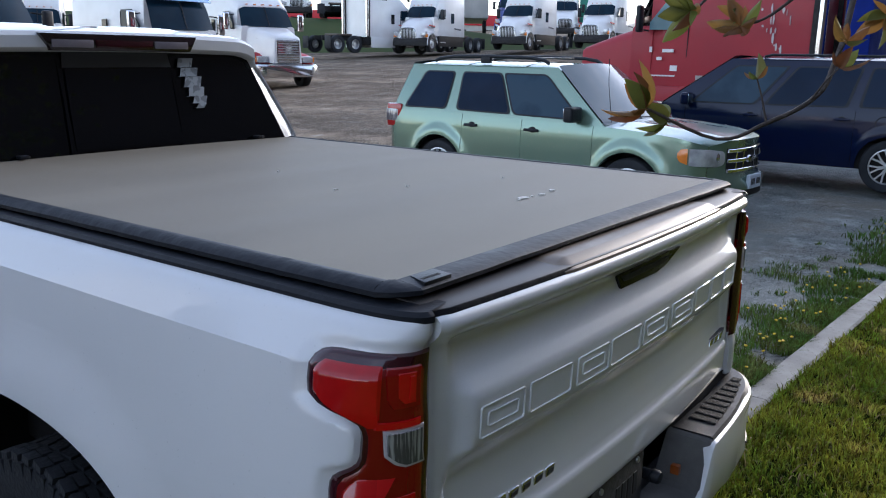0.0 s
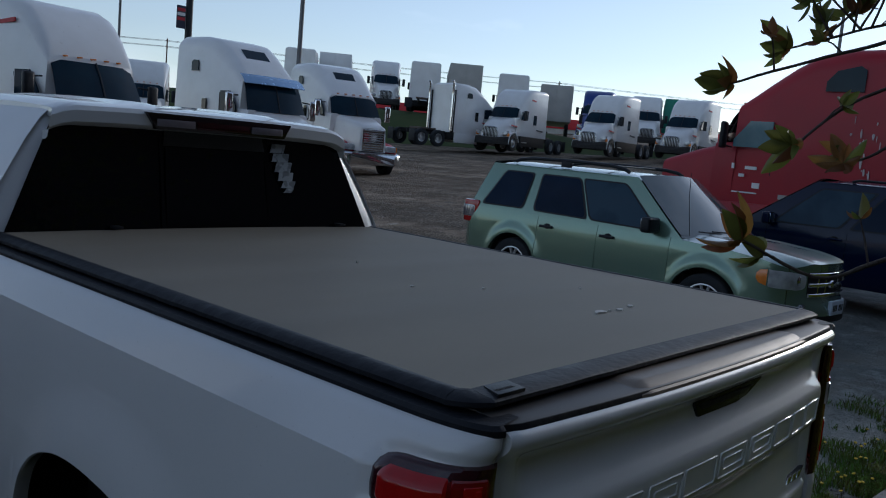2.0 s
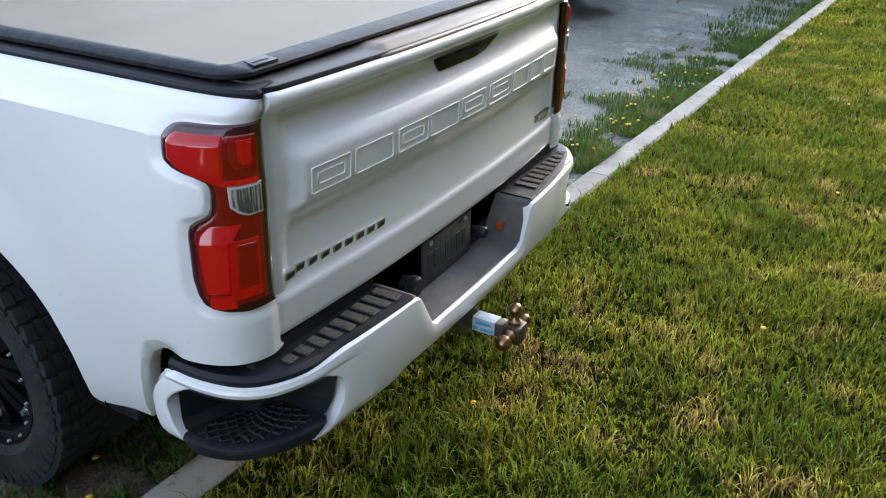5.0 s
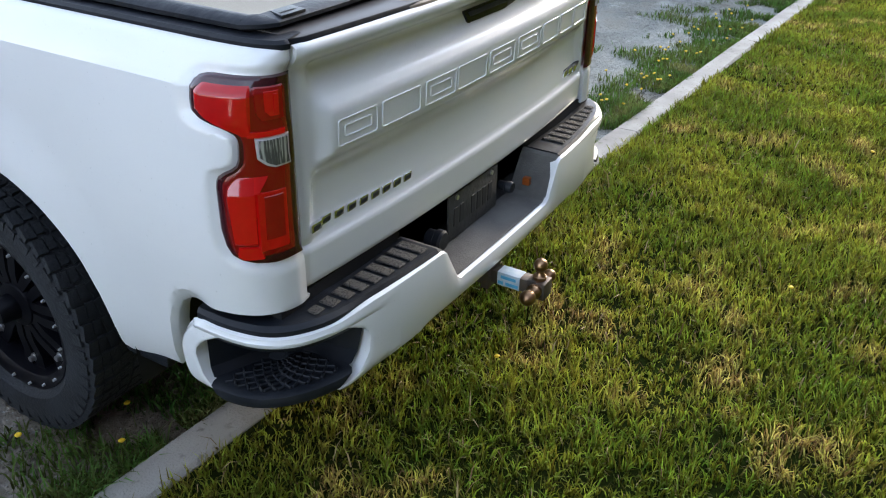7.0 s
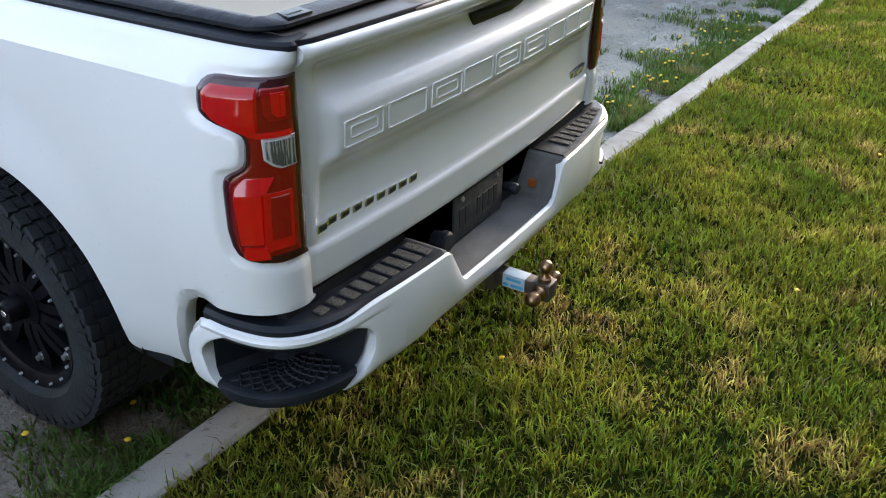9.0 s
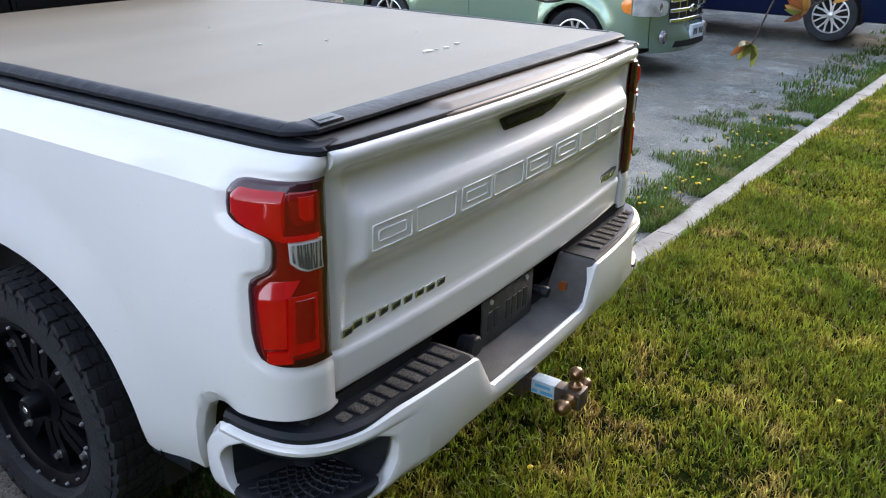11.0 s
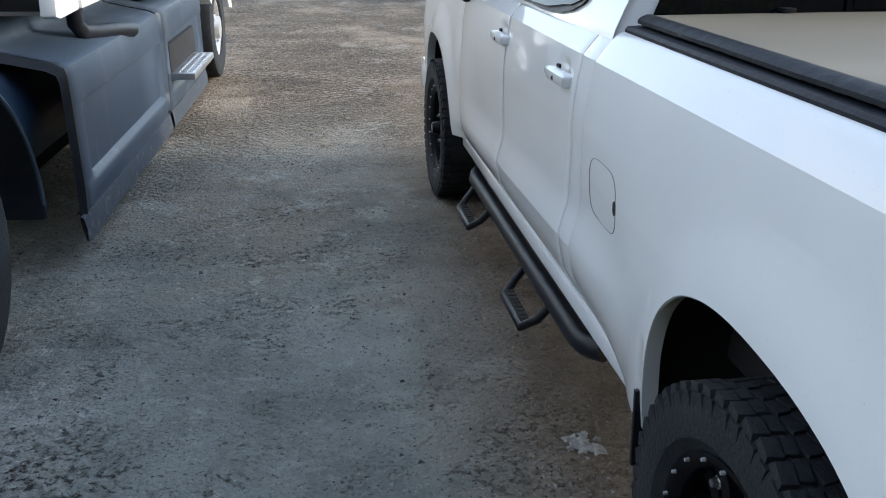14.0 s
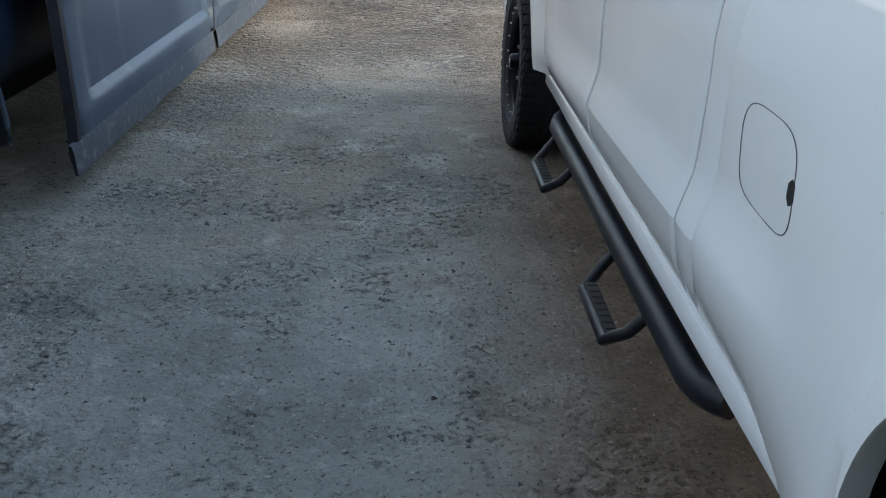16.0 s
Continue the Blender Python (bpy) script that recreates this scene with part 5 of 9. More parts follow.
# wheels
def tyre_mesh(r=0.416, w=0.29, rim=0.268):
    bm = bmesh.new()
    h = w / 2
    prof = [(rim - 0.01, -h * 0.80), (rim + 0.012, -h * 0.86), (rim + 0.03, -h * 0.98), (r * 0.83, -h * 1.02), (r * 0.92, -h * 0.98), (r * 0.96, -h * 0.92), (r * 0.968, -h * 0.7), (r * 0.970, 0), (r * 0.968, h * 0.7), (r * 0.96, h * 0.92), (r * 0.92, h * 0.98), (r * 0.83, h * 1.02), (rim + 0.03, h * 0.98), (rim + 0.012, h * 0.86), (rim - 0.01, h * 0.80)]
    lathe(bm, prof, (0, 0, 0), 'x', 56)
    return bm


def tread_pieces(wh, blocks, r=0.416, w=0.29):
    """Tread blocks and shoulder lugs of one tyre; blocks keeps the meshes that all tyres share."""
    h = w / 2
    n = 48
    for i in range(n):
        a = 2 * math.pi * i / n
        for j, (x0, x1, da, ln, hh) in enumerate(((-h * 0.98, -h * 0.56, 0.0, 0.047, 0.0105), (-h * 0.52, -h * 0.03, 0.5, 0.046, 0.0095), (h * 0.03, h * 0.52, 0.15, 0.046, 0.0095), (h * 0.56, h * 0.98, 0.6, 0.047, 0.0105))):
            t = a + da * 2 * math.pi / n
            m = Matrix.Rotation(t, 4, 'X') @ Matrix.Translation((0, 0, r * 0.955))
            if j not in blocks:
                bm = bmesh.new()
                xm = x0 + (x1 - x0) * (0.45 if j % 2 else 0.55)
                for xa, xb, ya, yb in ((x0, xm - 0.002, -ln / 2, ln / 2), (xm + 0.002, x1, -ln / 2 + 0.008, ln / 2 + 0.006)):
                    box(bm, xa, xb, ya, yb, -0.004, hh + 0.002)
                for v in bm.verts:
                    if v.co.z > 0:
                        v.co.y *= 0.92
                        v.co.x = x0 + (v.co.x - x0) * 0.94 + 0.03 * (x1 - x0)
                blocks[j] = finish("tread_block", bm, RUBBER, 0)
            share("tread_block", blocks[j], wh, m @ pose(0, 0, 0, 0, 0, 9 if j % 2 else -9))
        for sx in (-1, 1):
            if i % 1 == 0:
                m = Matrix.Rotation(a + (0.0 if sx < 0 else 0.6) * 2 * math.pi / n, 4, 'X') @ Matrix.Translation((sx * h * 0.985, 0, r * 0.885))
                wdt = 0.040 if i % 2 else 0.026
                key = "lug" + str(i % 2)
                if key not in blocks:
                    bm = bmesh.new()
                    box(bm, -0.0035, 0.0035, -wdt / 2, wdt / 2, -0.024, 0.024)
                    blocks[key] = finish("shoulder_lug", bm, RUBBER, 0)
                share("shoulder_lug", blocks[key], wh, m)


def rim_mesh(rim=0.268, w=0.29):
    """Open dished wheel: barrel, lip and a sunken face; the outside is towards -x."""
    bm = bmesh.new()
    h = w / 2
    lathe(bm, [(rim - 0.006, h * 0.8), (rim - 0.03, h * 0.75), (rim - 0.04, -h * 0.3), (rim - 0.030, -h * 0.72), (rim - 0.012, -h * 0.84), (rim + 0.004, -h * 0.86), (rim + 0.004, -h * 0.80)], (0, 0, 0), 'x', 48)
    lathe(bm, [(rim - 0.035, 0.03), (0.0, 0.05)], (0, 0, 0), 'x', 32)
    return bm


TREAD = {}
STUD = material("bright_rim_stud", (0.45, 0.46, 0.48), 0.35, metal=0.3)


def wheel(parent, m, label):
    wh = root("wheel", "", "")
    wh.parent, wh.matrix_basis = parent, m
    tagged(wh, label)
    part("tyre", tyre_mesh(), RUBBER, wh, "chunky all-terrain tyre", smooth=30)
    tread_pieces(wh, TREAD)
    rim = part("rim", rim_mesh(), RIM_BLACK, wh, "satin black dished alloy wheel")
    for k in range(8):
        bm = bmesh.new()
        a = 2 * math.pi * k / 8
        for off in (-0.014, 0.014):
            rows = []
            for r_, x_, hw in ((0.055, -0.080, 0.013), (0.12, -0.082, 0.016), (0.19, -0.072, 0.018), (0.245, -0.078, 0.022)):
                oo = off * (1 + r_ * 5)
                rows.append([(x_, oo - hw, r_), (x_, oo + hw, r_), (x_ + 0.03, oo + hw * 1.3, r_), (x_ + 0.03, oo - hw * 1.3, r_)])
            v = grid(bm, rows, close_v=True, caps=True)
        bmesh.ops.transform(bm, matrix=Matrix.Rotation(a, 4, 'X'), verts=bm.verts)
        part("spoke", bm, RIM_BLACK, wh)
    bm = bmesh.new()
    lathe(bm, [(0.0, -0.150), (0.030, -0.150), (0.036, -0.142), (0.045, -0.095), (0.072, -0.085), (0.080, -0.070), (0.080, -0.03)], (0, 0, 0), 'x', 20)
    part("hub_cap", bm, RIM_BLACK, wh)
    bm = bmesh.new()
    lathe(bm, [(0.0, -0.1515), (0.011, -0.1515), (0.014, -0.149)], (0, 0, 0), 'x', 6)
    part("cap_badge", bm, CHROME, wh)
    stud = None
    for k in range(20):
        a = 2 * math.pi * (k + 0.5) / 20
        if stud is None:
            bm = bmesh.new()
            lathe(bm, [(0.0, -0.004), (0.004, -0.003), (0.005, 0.006)], (0, 0, 0), 'x', 8)
            stud = finish("rim_stud", bm, STUD)
        share("rim_stud", stud, wh, pose(-0.131, 0.256 * math.cos(a), 0.256 * math.sin(a)))
    bolt = None
    for k in range(8):
        a = 2 * math.pi * k / 8
        if bolt is None:
            bm = bmesh.new()
            lathe(bm, [(0.0, -0.014), (0.009, -0.013), (0.011, 0.0), (0.015, 0.001), (0.016, 0.008)], (0, 0, 0), 'x', 8)
            bolt = finish("spoke_bolt", bm, ALU)
        share("spoke_bolt", bolt, wh, pose(-0.075, 0.205 * math.sin(-a), 0.205 * math.cos(a)))
    return wh


WHEEL_LABEL = "black alloy wheel with a chunky off-road tyre"
for yc in (AXLE_Y, FRONT_Y):
    wheel(pickup, pose(-0.885, yc, AXLE_Z, 8 if yc > 2 else 0, 0, 0), WHEEL_LABEL)
    wheel(pickup, pose(0.885, yc, AXLE_Z, 0, 0, 180), WHEEL_LABEL)

# ---- soft bed cover ----
cover = root("tonneau_cover", "taupe vinyl soft tonneau cover with black rails, stained by droppings", "bed cover")
CX, CY0, CY1, CZ = 0.826, 0.112, 2.125, 1.388
bm = bmesh.new()
rows = []
for j in range(61):
    y = CY0 + (CY1 - CY0) * j / 60
    row = []
    for k in range(41):
        x = -CX + 2 * CX * k / 40
        sag = 0.006 * math.cos(math.pi * x / (2 * CX)) * min(1.0, (y - CY0) / 0.12)
        bow = sum(0.0045 * math.exp(-((y - b) / 0.08) ** 2) for b in (0.62, 1.15, 1.68))
        e_ = min(1.0, min(CX - abs(x), y - CY0, CY1 - y) / 0.05)
        wr = 0.0015 * noise.noise(Vector((x * 2.2, y * 5, 0))) + 0.001 * noise.noise(Vector((x * 7, y * 9, 4)))
        crease = 0.0012 * math.exp(-(((y - 0.86) - 0.03 * math.sin(3 * x)) / 0.02) ** 2)
        row.append((x, y, CZ + sag + (bow + wr + crease) * e_))
    rows.append(row)
grid(bm, rows)
part("vinyl_top", bm, VINYL, cover, "taupe grained vinyl", smooth=60)


RAIL_SIDE = ((-0.012, -0.006), (0.0, 0.003), (0.014, 0.0025), (0.030, -0.004), (0.038, -0.011), (0.038, -0.020), (0.030, -0.024), (0.0, -0.024))
RAIL_REAR = ((-0.012, -0.006), (0.0, 0.003), (0.020, 0.0015), (0.050, -0.002), (0.058, -0.006), (0.058, -0.014), (0.050, -0.018), (0.0, -0.030))


def rail(p0, p1, outward, name, label, profile, ripple=0.0):
    """A flat-topped black edge rail between two corners, its wrap wrinkled along the way."""
    bm = bmesh.new()
    a, b = Vector(p0), Vector(p1)
    o = Vector(outward)
    n = 150 if ripple else 40
    rows = []
    for i in range(n + 1):
        c_ = a + (b - a) * i / n
        wv = 0.0012 * noise.noise(Vector((c_.x * 9, c_.y * 9, 2)))
        row = []
        for d, h in profile:
            k = smoothstep(0.004, 0.02, d) * (1 - smoothstep(0.032, 0.038, d))
            fold = ripple * k * max(0.0, math.sin(95 * c_.y + 60 * d + 3 * noise.noise(Vector((c_.y * 2.2, 0, 7))))) * (0.5 + noise.noise(Vector((c_.y * 3, 3, 1))))
            row.append(c_ + o * d + Vector((0, 0, h + (wv if d > 0 else 0) + fold)))
        rows.append(row)
    grid(bm, rows, caps=True)
    return part(name, bm, RAIL_BLACK, cover, label, smooth=40)


RC = (CX - 0.012, CY0 + 0.016)
for s in (-1, 1):
    rail((s * CX, RC[1], CZ), (s * CX, CY1, CZ), (s, 0, 0), "side_rail", "black vinyl-wrapped rail", RAIL_SIDE, 0.0035)
rail((-RC[0], RC[1] - 0.012, CZ), (RC[0], RC[1] - 0.012, CZ), (0, -1.0, 0), "rear_rail", "black rear rail", RAIL_REAR)
for s in (-1, 1):
    bm = bmesh.new()
    rows = []
    for k in range(7):
        a = math.pi / 2 * k / 6
        f = k / 6
        cut_ = 1 - 0.10 * math.sin(2 * a)
        row = []
        for (d0, h0), (d1, h1) in zip(RAIL_SIDE, RAIL_REAR):
            r = (0.012 + d0 + (d1 - d0) * f) * cut_
            row.append((s * (RC[0] + r * math.cos(a)), RC[1] - r * math.sin(a), CZ + h0 + (h1 - h0) * f + (0.001 if 0 < k < 6 else 0)))
        rows.append(row)
    grid(bm, rows)
    part("rail_corner", bm, RAIL_BLACK, cover, smooth=30)
bm = bmesh.new()
prism(bm, [(-0.800, 0.064), (-0.722, 0.064), (-0.712, 0.113), (-0.780, 0.113)], 'z', CZ - 0.010, CZ + 0.0042, 0.001)
tag_ = part("maker_tag", bm, BLACK_PL, cover, "small dark tag with an illegible mark")
for k in range(8):
    bm = bmesh.new()
    box(bm, -0.786 + 0.0065 * k, -0.7815 + 0.0065 * k, 0.078, 0.086, CZ + 0.0035, CZ + 0.0048)
    part("tag_bar", bm, GREY_PL, tag_)
SPLAT = material("dried_white_dropping", (0.62, 0.61, 0.58), 0.8, second=(0.45, 0.44, 0.41), scale=60)
for x, y, r, el in ((0.048, 0.380, 0.015, 1.9), (0.138, 0.373, 0.010, 1.5), (0.226, 0.390, 0.009, 1.5), (0.092, 0.378, 0.005, 1.2), (0.015, 0.372, 0.005, 1.3), (-0.19, 0.86, 0.006, 1.6), (0.0, 0.75, 0.005, 1.2), (0.32, 0.62, 0.004, 1.0), (-0.05, 1.25, 0.004, 1.0)):
    bm = bmesh.new()
    vs = []
    for k in range(14):
        a = 2 * math.pi * k / 14
        rr = r * (0.8 + 0.35 * noise.noise(Vector((math.cos(a) * 2 + x * 30, math.sin(a) * 2 + y * 30, 1))))
        vs.append((x + rr * el * math.cos(a), y + rr * math.sin(a)))
    base = CZ + 0.006 * math.cos(math.pi * x / (2 * CX)) + sum(0.0045 * math.exp(-((y - b) / 0.08) ** 2) for b in (0.62, 1.15, 1.68))
    prism(bm, vs, 'z', base - 0.001, base + 0.0042)
    part("dropping_stain", bm, SPLAT, cover, "white dried bird dropping")

# ---- parked cars ----
def car_wheel(parent, m, r, w, rim_mat, spokes, mirror=False):
    wh = root("wheel", "", "")
    wh.parent, wh.matrix_basis = parent, m
    h = w / 2
    rr = r * 0.68
    bm = bmesh.new()
    lathe(bm, [(rr - 0.01, -h * 0.7), (rr + 0.01, -h * 0.9), (r * 0.86, -h), (r * 0.95, -h * 0.93), (r, -h * 0.7), (r, h * 0.7), (r * 0.95, h * 0.93), (r * 0.86, h), (rr, h * 0.8)], (0, 0, 0), 'x', 36)
    part("tyre", bm, RUBBER, wh, "black road tyre")
    bm = bmesh.new()
    lathe(bm, [(rr - 0.002, -h * 0.86), (rr - 0.014, -h * 0.88), (rr - 0.022, -h * 0.72), (rr - 0.028, -h * 0.1), (0.0, 0.0)], (0, 0, 0), 'x', 36)
    rim = part("rim", bm, DARK, wh)
    for k in range(spokes):
        bm = bmesh.new()
        a = 2 * math.pi * k / spokes
        for o in (-1, 1):
            rows = []
            for q, x_, hw, oo in ((0.03, -h * 0.80, 0.012, 0.004), (rr * 0.5, -h * 0.80, 0.011, 0.014), (rr * 0.75, -h * 0.78, 0.011, 0.035), (rr - 0.012, -h * 0.82, 0.014, 0.052)):
                rows.append([(x_, o * oo - hw, q), (x_, o * oo + hw, q), (x_ + 0.025, o * oo + hw, q), (x_ + 0.025, o * oo - hw, q)])
            grid(bm, rows, close_v=True, caps=True)
        bmesh.ops.transform(bm, matrix=Matrix.Rotation(a, 4, 'X'), verts=bm.verts)
        part("spoke", bm, rim_mat, wh)
    bm = bmesh.new()
    lathe(bm, [(0, -h * 0.90), (0.03, -h * 0.88), (0.045, -h * 0.78), (0.045, 0)], (0, 0, 0), 'x', 16)
    part("hub_cap", bm, rim_mat, wh)
    bm = bmesh.new()
    lathe(bm, [(rr, -h * 0.9), (rr - 0.012, -h * 0.92), (rr - 0.02, -h * 0.8)], (0, 0, 0), 'x', 36)
    part("rim_lip", bm, rim_mat, wh)
    return wh


class Car:
    """Numbers of one car and the surfaces that follow from them; forward is +y."""

    def __init__(self, category, y0, y1, axles, arch, arch_h, axle_z, sill, w, r, nose, nose_in, tail, tail_in, flare, prof, belt, seams, panels, handle_z, black_handles, screen_y, gh_rear, roof_rear, roof_front, roof_z, roof_w, crown, bow, bonnet_label, windows, screen_mat, screen_label, rim_mat, spokes, mirror_y, mirror_z, mirror_mat, bonnet_mat=None, nose_pow=2.5):
        self.round_t = 0.016 if category == "car" else 0.006
        self.category, self.y0, self.y1, self.axles, self.arch = category, y0, y1, axles, arch
        self.arch_h, self.axle_z, self.sill, self.w, self.r = arch_h, axle_z, sill, w, r
        self.nose, self.nose_in, self.tail, self.tail_in, self.flare = nose, nose_in, tail, tail_in, flare
        self.prof, self.belt, self.seams, self.panels, self.handle_z = prof, belt, seams, panels, handle_z
        self.black_handles, self.screen_y, self.gh_rear, self.roof_rear, self.roof_front = black_handles, screen_y, gh_rear, roof_rear, roof_front
        self.roof_z, self.roof_w, self.crown, self.bow, self.bonnet_label = roof_z, roof_w, crown, bow, bonnet_label
        self.windows, self.screen_mat, self.screen_label, self.rim_mat, self.spokes = windows, screen_mat, screen_label, rim_mat, spokes
        self.mirror_y, self.mirror_z, self.mirror_mat, self.bonnet_mat, self.nose_pow = mirror_y, mirror_z, mirror_mat, bonnet_mat, nose_pow

    def low(self, y):
        for yc in self.axles:
            d = abs(y - yc)
            if d < self.arch:
                return self.axle_z + math.sqrt(max(0.0, self.arch ** 2 - d * d)) * self.arch_h
        return self.sill

    def half(self, y, z):
        """Half width of the body below the belt."""
        w = lerp(self.prof, z)
        e = 0.0
        f = (y - (self.y1 - self.nose)) / self.nose
        g = ((self.y0 + self.tail) - y) / self.tail
        for t, amt in ((f, self.nose_in), (g, self.tail_in)):
            if t > 0:
                e += amt * (1 - math.sqrt(max(0.0, 1 - min(1, t) ** 2.6)))
        fl = 0.0
        for yc in self.axles:
            d = math.hypot(y - yc, (z - self.axle_z) * 0.95)
            fl = max(fl, self.flare * (1 - smoothstep(self.arch * 1.02, self.arch * 1.32, d)))
        return w - e + fl


def build_car(c, name, label, m, paint):
    car = root(name, label, c.category, m)
    # sides
    ys = set(np.round(np.linspace(c.y0, c.y1, 60), 3).tolist())
    for yc in c.axles:
        for a in np.linspace(0, math.pi, 19):
            ys.add(round(yc + c.arch * math.cos(a), 4))
        ys.add(yc + c.arch + 0.002)
        ys.add(yc - c.arch - 0.002)
    ys = sorted(ys)
    for s in (1, -1):
        cuts = [c.y0] + list(c.seams) + [c.y1]
        for i in range(len(cuts) - 1):
            a, b = cuts[i], cuts[i + 1]
            yl = sorted(set([a + 0.003] + [y for y in ys if a + 0.01 < y < b - 0.01] + [b - 0.003]))
            cols = []
            for y in yl:
                lo, hi = c.low(y), lerp(c.belt, y)
                zs = [lo + (hi - lo) * k / 14 for k in range(15)]
                col = [(s * c.half(y, z), y, z) for z in zs]
                cols.append([(col[0][0] - s * 0.06, y, lo)] + col)
            cols = [[(p[0] - s * 0.02, p[1], p[2]) for p in cols[0]]] + cols + [[(p[0] - s * 0.02, p[1], p[2]) for p in cols[-1]]]
            bm = bmesh.new()
            grid(bm, cols)
            panel = part(c.panels[i], bm, paint, car, smooth=32)
            if c.panels[i] in ("front_door", "rear_door"):
                yh = a + 0.16
                zh = c.handle_z
                # dark disc that stands in for the shaded finger cup behind the grip
                bm = bmesh.new()
                X = c.half(yh, zh)
                lathe(bm, [(0, 0.006), (0.035, 0.004), (0.055, -0.002)], (0, 0, 0), 'x', 16)
                bmesh.ops.transform(bm, matrix=Matrix.Translation((s * X, yh, zh)) @ Matrix.Diagonal((s, 1.0, 0.75, 1)), verts=bm.verts)
                part("door_handle", bm, DARK, panel)
                bm = bmesh.new()
                box(bm, s * (X + 0.012) - 0.016, s * (X + 0.012) + 0.016, yh - 0.11, yh + 0.09, zh - 0.017, zh + 0.017, 0.012, 3)
                part("grip", bm, BLACK_PL if c.black_handles else paint, panel, smooth=60)
        # dark gap filler and wells
        for yc in c.axles:
            bm = bmesh.new()
            ring = [(yc + c.arch * 1.02 * math.cos(a), c.axle_z + c.arch * 1.05 * c.arch_h * math.sin(a)) for a in np.linspace(-0.1, math.pi + 0.1, 16)]
            v = grid(bm, [[(s * x, y, z) for y, z in ring] for x in (c.w - 0.06, c.w - 0.34)])
            bm.faces.new(v[-1])
            part("wheel_well", bm, DARK, car)
    # upper surfaces: bonnet, tail and roof frame
    bm = bmesh.new()
    rows = []
    for y in [y for y in np.linspace(c.screen_y - 0.12, c.y1, 22)]:
        z, hb = lerp(c.belt, y), None
        hb = c.half(y, z)
        rows.append([(hb * u, y + c.bow * (1 - abs(u) ** c.nose_pow) * smoothstep(c.y1 - 0.5, c.y1, y), z + c.crown * (1 - abs(u) ** 3) + (0.012 * (smoothstep(0.45, 0.55, abs(u)) - smoothstep(0.62, 0.78, abs(u))))) for u in np.linspace(-1, 1, 25)])
    grid(bm, rows)
    part("bonnet", bm, c.bonnet_mat or paint, car, c.bonnet_label, smooth=40)
    # nose and tail faces
    for end, y in ((1, c.y1), (-1, c.y0)):
        bm = bmesh.new()
        rows = []
        top = lerp(c.belt, y)
        for k in range(13):
            z = c.sill - 0.06 + (top - c.sill + 0.06) * k / 12
            hw = c.half(y, max(z, c.sill))
            bulge = (c.bow if end > 0 else 0.03) + 0.10 * math.exp(-((z - 0.40) / 0.13) ** 2) * (1 if end > 0 else 0.8)
            rows.append([(hw * u, y + end * bulge * (1 - abs(u) ** (c.nose_pow if end > 0 else 4)), z + (c.crown * (1 - abs(u) ** 3) if k == 12 else 0)) for u in np.linspace(-1, 1, 21)])
        grid(bm, rows)
        part("front_bumper" if end > 0 else "tailgate", bm, paint, car, smooth=45)
    # greenhouse
    for s in (1, -1):
        bm = bmesh.new()
        rows = []
        for z in np.linspace(0, 1, 7):
            row = []
            for k in range(25):
                t = k / 24
                yb, yt = c.gh_rear + (c.screen_y - c.gh_rear) * t, c.roof_rear + (c.roof_front - c.roof_rear) * t
                y = yb + (yt - yb) * z
                zb = lerp(c.belt, yb)
                zt = c.roof_z - 0.05
                x = c.half(yb, zb) + (c.roof_w - c.half(yb, zb)) * z ** 1.15
                row.append((s * x, y, zb + (zt - zb) * z))
            rows.append(row)
        grid(bm, rows)
        part("window_surround", bm, paint, car, smooth=50)

        def on_side(t, z, o):
            yb, yt = c.gh_rear + (c.screen_y - c.gh_rear) * t, c.roof_rear + (c.roof_front - c.roof_rear) * t
            zb, zt = lerp(c.belt, yb), c.roof_z - 0.05
            x = c.half(yb, zb) + (c.roof_w - c.half(yb, zb)) * z ** 1.15
            return (s * (x + o), yb + (yt - yb) * z, zb + (zt - zb) * z)
        for t0, t1, t0t, t1t, mat in c.windows:
            for inset, o, mt, nm in ((0.0, 0.006, BLACK_PL, "window_frame"), (0.014, 0.010, mat, "pane")):
                bm = bmesh.new()
                rows = []
                lo_, hi_ = 0.07 + inset * 2, 0.87 - inset * 2
                for q in (0, 0.02, 0.05, 0.09, 0.14, 0.3, 0.5, 0.7, 0.86, 0.91, 0.95, 0.98, 1.0):
                    z = lo_ + (hi_ - lo_) * q
                    f = (z - 0.07) / 0.80
                    e = max(0.0, (0.14 - min(q, 1 - q)) / 0.14)
                    e = c.round_t * (1 - math.sqrt(1 - e * e))
                    a, b = t0 + (t0t - t0) * f + inset * 0.7 + e, t1 + (t1t - t1) * f - inset * 0.7 - e
                    rows.append([on_side(a + (b - a) * k / 8, z, o) for k in range(9)])
                v = grid(bm, rows)
                edge = [v[0], [r[-1] for r in v], v[-1][::-1], [r[0] for r in v][::-1]]
                p_ = part(nm, bm, mt, car if nm == "window_frame" else holder, smooth=60)
                if nm == "window_frame":
                    holder = p_
    # roof
    bm = bmesh.new()
    rows = []
    for y in np.linspace(c.roof_rear - 0.02, c.roof_front + 0.02, 18):
        e = 0.03 * (1 - smoothstep(c.roof_rear - 0.02, c.roof_rear + 0.25, y)) + 0.04 * smoothstep(c.roof_front - 0.35, c.roof_front + 0.02, y)
        rows.append([((c.roof_w + 0.012) * u, y, c.roof_z - e - 0.06 * abs(u) ** 4) for u in np.linspace(-1, 1, 21)])
    grid(bm, rows)
    part("roof", bm, paint, car, smooth=45)
